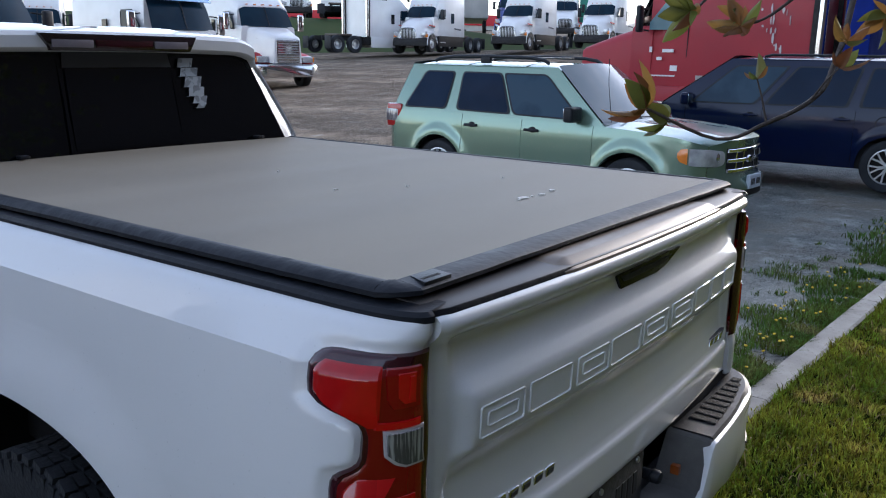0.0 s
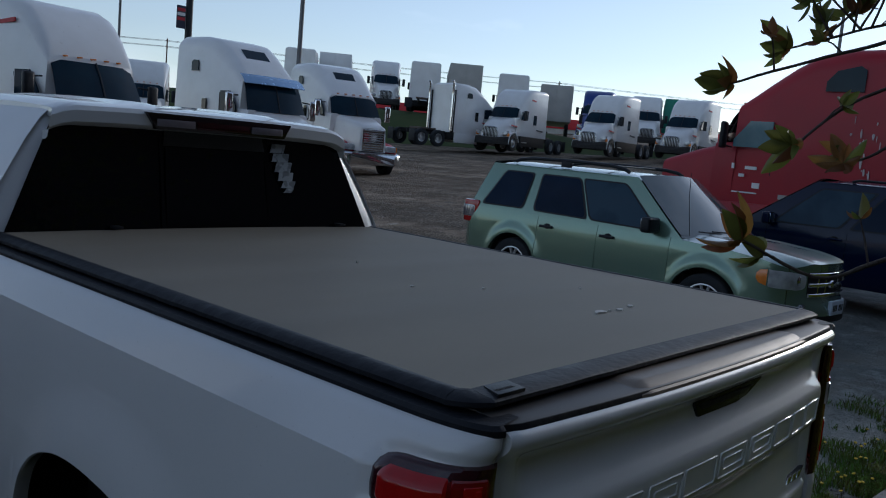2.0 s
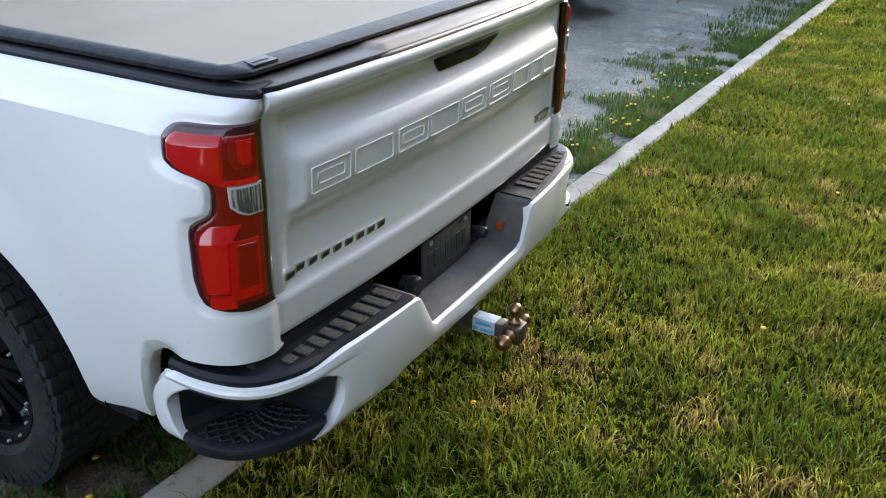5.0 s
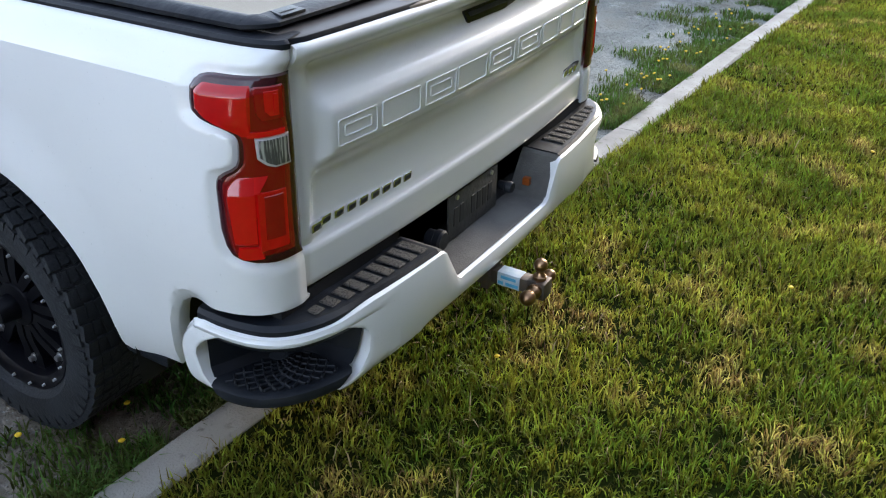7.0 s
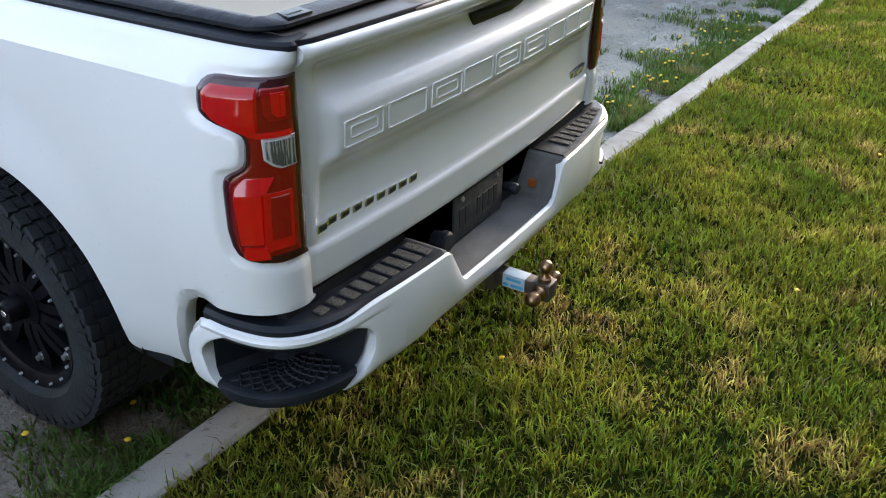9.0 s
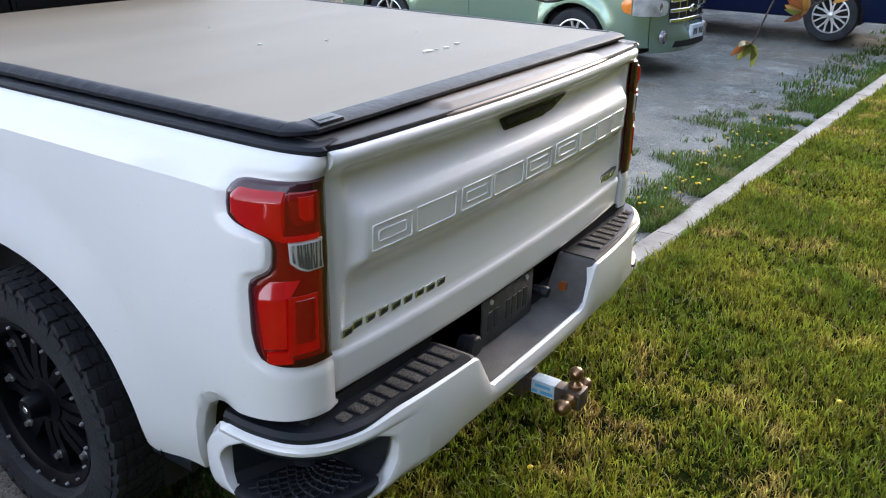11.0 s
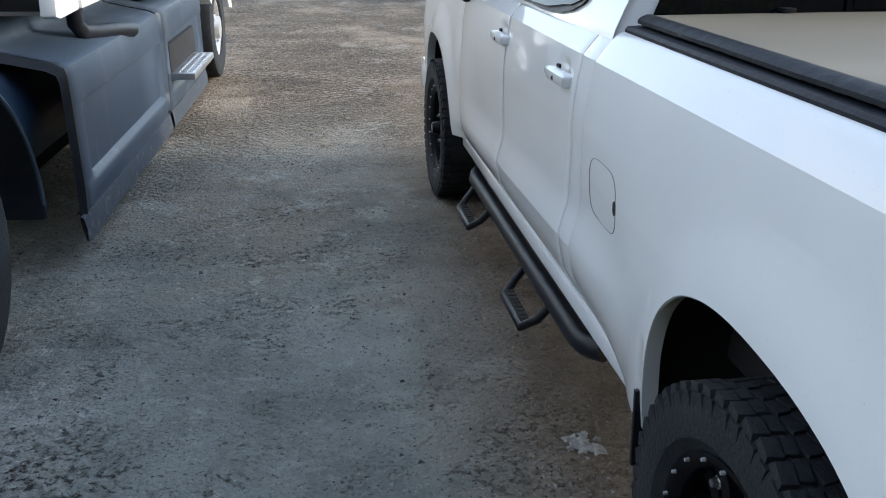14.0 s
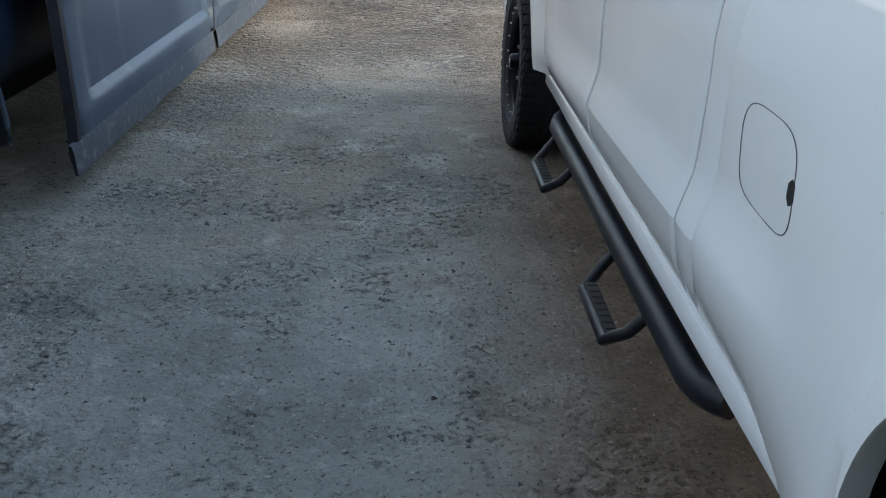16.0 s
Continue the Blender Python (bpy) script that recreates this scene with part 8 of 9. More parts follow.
for ya, yb in ((3.93, 6.17), (6.25, 7.95)):
    ys_ = [ya + (yb - ya) * k / 10 for k in range(11)]
    bm = bmesh.new()
    grid(bm, [[(NX + d + 0.006 * noise.noise(Vector((y * 2.1, z * 9, 3))), y, z + (0.012 * noise.noise(Vector((y * 3, 7, 1))) if z < 0.15 else 0)) for y in ys_] for d, z in ((-0.012, 0.245), (0.004, 0.24), (0.012, 0.20), (0.016, 0.12), (0.004, 0.12), (-0.014, 0.22))])
    part("rubber_edge", bm, RUBBER_EDGE, near, "dusty hanging rubber skirt edge", smooth=50)
for z, y0, y1, d in ((0.49, 6.40, 7.40, 0.17), (1.06, 6.50, 7.55, -0.12)):
    bm = bmesh.new()
    box(bm, NX + d - 0.20, NX + d, y0, y1, z - 0.05, z, 0.008)
    st_ = part("step", bm, ALU, near, "perforated aluminium step")
    bm = bmesh.new()
    for i in range(12):
        for j in range(3):
            lathe(bm, [(0.006, 0.002), (0.016, 0.004), (0.018, 0.0)], (NX + d - 0.13 + 0.05 * j, y0 + 0.07 + (y1 - y0 - 0.14) * i / 11, z), 'z', 8)
    tagged(part("step_grip", bm, ALU, st_), kind="stuff")
bm = bmesh.new()
box(bm, NX - 0.10, NX + 0.0035, 6.42, 7.55, 0.475, 0.70, 0.03)
part("step_recess", bm, DARK, near)
tube_bm = bmesh.new()
tube(tube_bm, [(NX - 0.13, 4.70, 1.20), (NX - 0.13, 4.71, 1.06), (NX - 0.12, 4.78, 1.01), (NX - 0.08, 4.90, 0.995), (NX - 0.03, 5.18, 0.970), (NX + 0.0, 5.36, 0.945)], 0.044, 10)
part("skirt_strap", tube_bm, BLACK_PL, near, smooth=60)
# cab walls
bm = bmesh.new()
hull(bm, [(4.20, 1.16, 3.9, 1.15, 1.1, 0.3), (4.35, 1.16, 3.95, 1.17, 1.12, 0.3), (5.4, 1.18, 3.9, 1.17, 1.12, 0.35), (6.2, 1.22, 3.5, 1.16, 1.05, 0.3), (6.9, 1.22, 2.7, 1.12, 1.0, 0.2)])
bmesh.ops.transform(bm, matrix=Matrix.Translation((-4.07, 0, 0)), verts=bm.verts)
part("sleeper_cab", bm, TRUCK_WHITE, near, smooth=40)
bm = bmesh.new()
hull(bm, [(6.9, 0.9, 1.95, 1.12, 1.05, 0.15), (7.6, 0.9, 1.9, 1.12, 1.0, 0.25), (8.6, 0.95, 1.75, 1.0, 0.85, 0.3), (9.5, 0.75, 1.35, 0.85, 0.7, 0.25)])
bmesh.ops.transform(bm, matrix=Matrix.Translation((-4.07, 0, 0)), verts=bm.verts)
part("bonnet", bm, TRUCK_WHITE, near, smooth=40)
bm = bmesh.new()
ring = [(8.95 + 0.74 * math.cos(a), 0.60 + 0.70 * math.sin(a)) for a in np.linspace(0.05, math.pi * 0.90, 17)]
ring2 = [(8.95 + 0.66 * math.cos(a), 0.60 + 0.62 * math.sin(a)) for a in np.linspace(0.05, math.pi * 0.90, 17)]
grid(bm, [[(-3.3, y, z + 0.30) for y, z in ring], [(-2.95, y, z + 0.10) for y, z in ring], [(-2.82, y, z + 0.02) for y, z in ring], [(-2.80, y, z - 0.02) for y, z in ring], [(-2.82, y, z) for y, z in ring2], [(-3.2, y, z) for y, z in ring2]])
part("front_wing", bm, TRUCK_WHITE, near, "white front wing", smooth=50)
bm = bmesh.new()
box(bm, -2.98, -2.90, 6.92, 8.25, 1.02, 1.30, 0.03)
part("wing_panel", bm, TRUCK_WHITE, near)
bm = bmesh.new()
prism(bm, [(4.195, 1.16), (4.21, 3.6), (4.15, 3.6), (4.10, 1.25)], 'x', -3.0, -2.92, 0.01)
part("side_extender", bm, GREY_PL, near, "grey rubber cab side extender")
bm = bmesh.new()
prism(bm, [(4.06, 1.17), (4.12, 1.155), (4.42, 1.165), (4.45, 1.26), (4.08, 1.27)], 'x', -2.96, -2.885, 0.012)
part("corner_sill", bm, TRUCK_WHITE, near)
bm = bmesh.new()
prism(bm, [(4.46, 1.165), (5.6, 1.18), (6.85, 1.22), (6.85, 1.34), (4.46, 1.30)], 'x', -2.95, -2.88, 0.015)
part("cab_sill", bm, TRUCK_WHITE, near)
vent = root("side_vent", "", "")
vent.parent = near
bm = bmesh.new()
box(bm, -2.915, -2.888, 4.60, 5.20, 1.40, 1.78, 0.02)
part("vent_panel", bm, TRUCK_WHITE, vent)
for k in range(6):
    bm = bmesh.new()
    for c in range(3):
        box(bm, -2.895, -2.884, 4.66 + 0.15 * c, 4.78 + 0.15 * c, 1.47 + 0.045 * k, 1.495 + 0.045 * k, 0.002)
    part("vent_slot", bm, DARK, vent)
for y, z in ((4.84, 1.215), (6.45, 1.33)):
    bm = bmesh.new()
    lathe(bm, [(0.0, 0.028), (0.025, 0.024), (0.038, 0.008), (0.042, 0.0)], (NX - 0.012, y, z), 'x', 18)
    part("marker_lamp", bm, AMBER, near, "amber marker lamp")
for y0, z0, y1, z1, mt in ((5.80, 1.27, 5.95, 1.36, material("teal_permit", (0.02, 0.30, 0.27), 0.5, second=(0.05, 0.4, 0.35), scale=30)), (5.75, 1.50, 6.0, 1.53, DECAL_DARK), (5.70, 1.62, 5.85, 1.80, material("blue_sticker", (0.08, 0.12, 0.35), 0.5)), (6.25, 1.52, 6.55, 1.56, DECAL_DARK)):
    bm = bmesh.new()
    box(bm, -2.888, -2.878, y0, y1, z0, z1, 0.002)
    part("decal_bar", bm, mt, near)
truck_wheel(near, -3.0, 8.95, 0.50, 0.30, POLISHED, 1)
RIM_GREY = material("grey_painted_rim", (0.42, 0.44, 0.43), 0.45, second=(0.25, 0.25, 0.24), scale=7)
for yw in (2.72, 1.40):
    truck_wheel(near, -3.06, yw, 0.50, 0.30, RIM_GREY, 1, dual=True)
    truck_wheel(near, -5.10, yw, 0.50, 0.30, ALU, -1, dual=True)
# dark equipment wall, mudguard, tank, frame and deck behind the cab
bm = bmesh.new()
box(bm, -3.34, -2.95, 4.06, 4.19, 1.335, 1.425, 0.006)
hose_bar = part("hose_bar", bm, BLACK_PL, near, "black hose bracket with a small label")
bm = bmesh.new()
for k in range(3):
    box(bm, -3.22, -3.12 + 0.01 * (k % 2), 4.0575, 4.061, 1.372 + 0.011 * k, 1.377 + 0.011 * k)
part("label_bar", bm, TRUCK_WHITE, hose_bar)
bm = bmesh.new()
box(bm, -3.26, -2.95, 4.10, 4.195, 1.19, 1.33, 0.01)
part("equipment_panel", bm, DARK, near, "black panel behind the cab")
bm = bmesh.new()
prism(bm, [(-3.28, 1.42), (-3.20, 1.40), (-3.14, 1.50), (-3.18, 2.2), (-3.30, 2.2)], 'y', 4.12, 4.19, 0.01)
part("cable_guide", bm, DARK, near)
bm = bmesh.new()
box(bm, -3.60, -3.44, 3.90, 4.02, 1.04, 1.26, 0.03, 3)
lathe(bm, [(0.0, -0.05), (0.05, -0.05), (0.055, 0.04), (0.0, 0.04)], (-3.52, 3.96, 1.02), 'z', 16)
box(bm, -3.56, -3.48, 3.92, 4.0, 0.80, 1.0, 0.01)
part("air_dryer", bm, GREY_PL, near, "dusty grey canister")
bm = bmesh.new()
box(bm, -5.1, -3.30, 4.2, 8.0, 1.02, 1.155, 0.01)
part("cab_floor", bm, DARK, near)
bm = bmesh.new()
ring = [(2.80 + 0.74 * math.cos(a), 0.46 + 0.66 * math.sin(a)) for a in np.linspace(-0.12, 1.02, 14)]
ring2 = [(y + 0.02, z + 0.01) for y, z in ring]
grid(bm, [[(x, y, z) for y, z in ring] for x in (-3.62, -3.36, -2.93, -2.90)] + [[(x, y, z) for y, z in ring2] for x in (-2.90, -3.62)])
guard = part("mudguard", bm, BLACK_PL, near, "black curved mudguard", smooth=50)
bm = bmesh.new()
tube(bm, [(-2.90, y + 0.008, z + 0.004) for y, z in ring], 0.011, 6)
part("guard_edge", bm, FAIR_GREY, guard, "dusty rolled edge", smooth=60)
bm = bmesh.new()
prism(bm, [(2.55, 1.06), (3.28, 1.00), (3.24, 1.20), (2.50, 1.22)], 'x', -3.60, -3.58, 0.004)
box(bm, -3.60, -2.93, 3.24, 3.46, 1.185, 1.20, 0.004)
box(bm, -3.60, -2.93, 3.44, 3.455, 1.10, 1.20, 0.003)
part("guard_plate", bm, GUARD_DUST, guard, "dusty black plate over the mudguard")
for yy, zz in ((3.25, 1.04), (3.31, 0.89)):
    bm = bmesh.new()
    box(bm, -3.58, -2.96, yy - 0.006, yy + 0.006, zz - 0.022, zz + 0.022, 0.004)
    bar = part("guard_bracket", bm, STEEL, guard, "dull steel strap")
    for kx in (-2.99, -3.10, -3.24):
        bm = bmesh.new()
        lathe(bm, [(0.0, -0.014), (0.010, -0.013), (0.012, 0.0)], (kx, yy - 0.006, zz), 'y', 6)
        part("bolt", bm, STEEL, bar)
bm = bmesh.new()
lathe(bm, [(0.0, -0.70), (0.27, -0.70), (0.32, -0.66), (0.34, -0.58), (0.34, 0.60), (0.28, 0.66), (0.0, 0.66)], (-3.40, 4.26, 0.70), 'y', 28)
part("fuel_tank", bm, material("dark_navy_tank", (0.012, 0.026, 0.052), 0.4, spec=0.4, second=(0.022, 0.038, 0.066), scale=3), near, "dull blue-black cylinder tank", smooth=50)
bm = bmesh.new()
box(bm, -3.75, -3.62, 0.2, 8.8, 0.72, 0.98, 0.01)
box(bm, -4.52, -4.39, 0.2, 8.8, 0.72, 0.98, 0.01)
part("frame_rail", bm, DARK, near)
bm = bmesh.new()
box(bm, -5.1, -3.2, 4.10, 8.8, 0.35, 0.95, 0.02)
part("underbody", bm, DARK, near)
for k in range(3):
    bm = bmesh.new()
    tube(bm, [(-3.21 + 0.075 * k, 4.10, 1.40), (-3.21 + 0.075 * k, 4.09, 1.75), (-3.22 + 0.07 * k, 4.10, 2.1)], 0.022, 10)
    part("air_hose", bm, ALU, near)
# the next white tractor beyond it
place(tractor("white tractor parked beyond the grey-skirted one", TRUCK_WHITE, "aero", stacks=False), -7.6, 4.6, 90)
# a dark vehicle far up the yard
place(copy_thing(aero, Matrix()), -8.6, 34.5, 350)

# ---- far background ----
LAWN_FAR = material("far_rough_grass", (0.05, 0.075, 0.025), 0.95, second=(0.08, 0.09, 0.035), scale=0.8, bump=0.5, bump_scale=3)
bm = bmesh.new()
rows = []
for d, h in ((0.0, -0.03), (0.6, 0.15), (1.6, 0.5), (2.6, 0.82), (3.4, 0.97), (4.2, 1.0), (30.0, 1.0), (44.0, 1.0), (70.0, -0.3)):
    row = []
    for k in range(80):
        m = -50 + 1.3 * k
        x, y = 42.0 + 0.627 * m + 0.779 * d, 41.5 - 0.779 * m + 0.627 * d
        w = noise.noise(Vector((m * 0.5, d, 0)))
        z0 = rise(42.0 + 0.627 * m, max(12.0, 41.5 - 0.779 * m))
        row.append((x + 0.3 * w, y, z0 + (max(0.15, terrace(x, y) - z0) - 0.03) * h + 0.05 * w * (0 < d < 4)))
    rows.append(row)
grid(bm, rows)
thing("grass_bank", bm, LAWN_FAR, "low rough grass bank behind the parked trucks", "bank", kind="structure")
store = root("store_building", "low distant store with a red fascia", "building", pose(112, 92, 3.0, 0, 0, -38))
bm = bmesh.new()
box(bm, -45, 45, 0, 20, 0, 5.2)
part("wall", bm, TRAILER, store)
bm = bmesh.new()
box(bm, -45.2, 45.2, -0.3, 0.2, 3.6, 5.4, 0.05)
part("fascia", bm, DECAL_RED, store)
for k in range(12):
    bm = bmesh.new()
    box(bm, -42 + 7 * k, -38 + 7 * k, -0.15, 0.1, 0.6, 2.9, 0.02)
    part("shop_window", bm, GLASS_DK, store)
bm = bmesh.new()
box(bm, -30, -22, -0.7, -0.3, 5.4, 7.2, 0.05)
part("sign_panel", bm, TRUCK_WHITE, store)
POLE = material("grey_steel_pole", (0.16, 0.16, 0.165), 0.5, metal=0.4, second=(0.11, 0.11, 0.11), scale=5)
WOOD_POLE = material("old_timber_pole", (0.12, 0.085, 0.06), 0.9, second=(0.08, 0.06, 0.05), scale=4, stretch=(1, 1, 0.1))


def lamp_post(x, y, h=11.0, r=0.10):
    lp = root("lamp_post", "tall grey steel yard lamp post", "lamp post", pose(x, y, rise(x, y)), group="yard lamp posts")
    bm = bmesh.new()
    tube(bm, [(0, 0, 0), (0, 0, h * 0.5), (0, 0, h)], [r, r * 0.85, r * 0.65], 10)
    part("post", bm, POLE, lp, smooth=60)
    for s in (1, -1):
        bm = bmesh.new()
        box(bm, s * 0.45 - 0.32, s * 0.45 + 0.32, -0.14, 0.14, h - 0.04, h + 0.06, 0.03)
        part("lamp_head", bm, POLE, lp)
    return lp


lamp_post(19.6, 26.8, 16)
lamp_post(16.1, 34.9, 9.2, 0.07)
lamp_post(40.9, 12.9, 14, 0.09)


def utility_pole(x, y, base, h=11.0):
    up = root("utility_pole", "timber utility pole with cross arms", "utility pole", pose(x, y, base, 0, 0, -38), group="utility poles")
    bm = bmesh.new()
    tube(bm, [(0, 0, 0), (0, 0, h)], [0.16, 0.11], 8)
    part("post", bm, WOOD_POLE, up, smooth=60)
    for z in (h - 0.5, h - 1.5):
        bm = bmesh.new()
        box(bm, -0.06, 0.06, -1.2, 1.2, z - 0.06, z + 0.06)
        part("cross_arm", bm, WOOD_POLE, up)


POLES = [(19.6 + 57.7 * k, 183.0 - 44.7 * k, 4.2) for k in range(6)]
for x, y, b in POLES:
    utility_pole(x, y, b, 12.0)
for dy, dz in ((-1.1, 11.6), (1.1, 11.6), (-1.1, 10.6), (1.1, 10.6)):
    bm = bmesh.new()
    pts = []
    for (x0, y0, b0), (x1, y1, b1) in zip(POLES[:-1], POLES[1:]):
        for k in range(8):
            t = k / 8
            pts.append((x0 + (x1 - x0) * t, y0 + (y1 - y0) * t + dy, b0 + dz - 1.6 * t * (1 - t)))
    tube(bm, pts, 0.028, 4)
    thing("power_line", bm, BLACK_PL, "dark overhead power line sagging between poles", "cable", group="power lines")
sign = root("banner_pole", "dark post with a small red banner sign", "sign", pose(18.9, 34.0, rise(18.9, 34.0)))
bm = bmesh.new()
tube(bm, [(0, 0, 0), (0, 0, 15.0)], [0.17, 0.14], 10)
part("post", bm, BLACK_PL, sign)
bm = bmesh.new()
box(bm, -0.62, -0.18, -0.02, 0.02, 5.4, 6.4, 0.01)
ban = part("banner", bm, DECAL_DARK, sign)
for z, m_ in ((6.15, DECAL_RED), (5.75, DECAL_RED), (5.95, TRUCK_WHITE)):
    bm = bmesh.new()
    box(bm, -0.59, -0.21, -0.026, 0.026, z, z + 0.14)
    part("banner_bar", bm, m_, ban)

# unseen wall added behind the lawn; closes the place and darkens the tailgate
BLOCKER = material("dark_blocker_wall", (0.085, 0.06, 0.05), 0.9, second=(0.06, 0.05, 0.045), scale=1.2, bump=0.3, bump_scale=20)
bm = bmesh.new()
box(bm, -40, 62, -12.9, -12.5, 0.0, 15.0)
thing("wall_south", bm, BLOCKER, "unseen dark wall added beyond the lawn to block sky light", "wall", kind="structure")

# unseen wall added to give car windows a tan reflection and warm bounce
SAND_WALL = material("sand_render_wall", (0.52, 0.44, 0.34), 0.9, second=(0.42, 0.35, 0.27), scale=0.6, bump=0.1, bump_scale=12)
bm = bmesh.new()
box(bm, -46.4, -46, -12, 60, 0.0, 6.5)
thing("wall_west", bm, SAND_WALL, "unseen sand-coloured wall added for warm bounce and window reflections", "wall", kind="structure")

# ---- the young tree at the lawn's edge ----
BARK = material("dark_bark", (0.055, 0.042, 0.035), 0.85, second=(0.10, 0.08, 0.065), scale=30, bump=0.5, bump_scale=120)
LEAF_GREEN = material("young_green_leaf", (0.155, 0.165, 0.038), 0.42, second=(0.065, 0.08, 0.018), scale=20, objrand=0.35, spec=0.35)
LEAF_RED = material("bronze_red_leaf", (0.25, 0.115, 0.036), 0.40, second=(0.11, 0.078, 0.022), scale=16, objrand=0.35, spec=0.35)
for lm in (LEAF_GREEN, LEAF_RED):
    lt = lm.node_tree
    lb = lt.nodes["Principled BSDF"]
    tr_ = lt.nodes.new("ShaderNodeBsdfTranslucent")
    src_ = lb.inputs["Base Color"].links[0].from_socket
    lt.links.new(src_, tr_.inputs["Color"])
    ms = lt.nodes.new("ShaderNodeMixShader")
    ms.inputs["Fac"].default_value = 0.4
    lt.links.new(lb.outputs["BSDF"], ms.inputs[1])
    lt.links.new(tr_.outputs["BSDF"], ms.inputs[2])
    lt.links.new(ms.outputs["Shader"], lt.nodes["Material Output"].inputs["Surface"])


def leaf_mesh(name, mat, length, width, curl, fold):
    bm = bmesh.new()
    rows = []
    for k in range(7):
        t = k / 6
        w = width * (math.sin(math.pi * t ** 0.75) ** 0.85) * 0.5 + 0.0006
        y = length * t
        z = curl * t * t
        rows.append([(-w, y, z + fold * w), (-w * 0.5, y, z + fold * w * 0.35), (0, y, z), (w * 0.5, y, z + fold * w * 0.35), (w, y, z + fold * w)])
    grid(bm, rows)
    return finish(name, bm, mat, smooth=80)


LEAVES = [leaf_mesh("leaf", m_, l_, w_, c_, f_) for m_, l_, w_, c_, f_ in ((LEAF_GREEN, 0.062, 0.029, -0.010, 0.5), (LEAF_GREEN, 0.052, 0.024, 0.010, 0.7), (LEAF_GREEN, 0.042, 0.021, -0.006, 0.4), (LEAF_RED, 0.056, 0.026, -0.012, 0.5), (LEAF_RED, 0.046, 0.021, 0.008, 0.8), (LEAF_RED, 0.036, 0.017, 0.0, 0.5))]
tree = root("tree", "young ornamental tree with thin dark twigs and bronze-green spring leaves", "tree", pose(1.35, -2.45, 0.0))
TO = Vector((1.35, -2.45, 0.0))


def tree_part(name, pts, rad, label=""):
    bm = bmesh.new()
    smooth_pts, rr = [], []
    P = [Vector(p) - TO for p in pts]
    for i in range(len(P) - 1):
        p0, p1, p2, p3 = P[max(0, i - 1)], P[i], P[i + 1], P[min(len(P) - 1, i + 2)]
        for k in range(5):
            t = k / 5
            v = 0.5 * ((2 * p1) + (p2 - p0) * t + (2 * p0 - 5 * p1 + 4 * p2 - p3) * t * t + (3 * p1 - p0 - 3 * p2 + p3) * t ** 3)
            w = 0.004 * Vector((noise.noise(v * 9), noise.noise(v * 9 + Vector((5, 0, 0))), noise.noise(v * 9 + Vector((0, 5, 0)))))
            smooth_pts.append(v + w)
            f = (i + t) / (len(P) - 1)
            rr.append((rad[0] + (rad[1] - rad[0]) * f) * (1 + 0.18 * noise.noise(v * 25)))
    smooth_pts.append(P[-1])
    rr.append(rad[1])
    tube(bm, smooth_pts, rr, 7)
    return part(name, bm, BARK, tree, label, smooth=70), smooth_pts


tree_part("trunk", [(1.35, -2.45, -0.05), (1.36, -2.44, 0.6), (1.33, -2.42, 1.2), (1.30, -2.38, 1.7)], (0.055, 0.042))
tree_part("limb", [(1.30, -2.38, 1.7), (1.10, -1.9, 2.15), (0.75, -1.35, 2.38), (0.34, -0.83, 2.36), (0.10, -0.50, 2.27)], (0.038, 0.011))
tree_part("limb", [(1.30, -2.38, 1.7), (1.12, -1.95, 1.9), (0.80, -1.35, 1.95), (0.50, -1.02, 1.93), (0.367, -0.89, 1.80)], (0.028, 0.009))
tree_part("limb", [(1.30, -2.38, 1.7), (1.55, -2.5, 2.3), (1.75, -2.75, 3.0)], (0.035, 0.008))
tree_part("limb", [(1.10, -1.9, 2.15), (0.95, -1.9, 2.7), (0.9, -1.8, 3.2)], (0.022, 0.006))
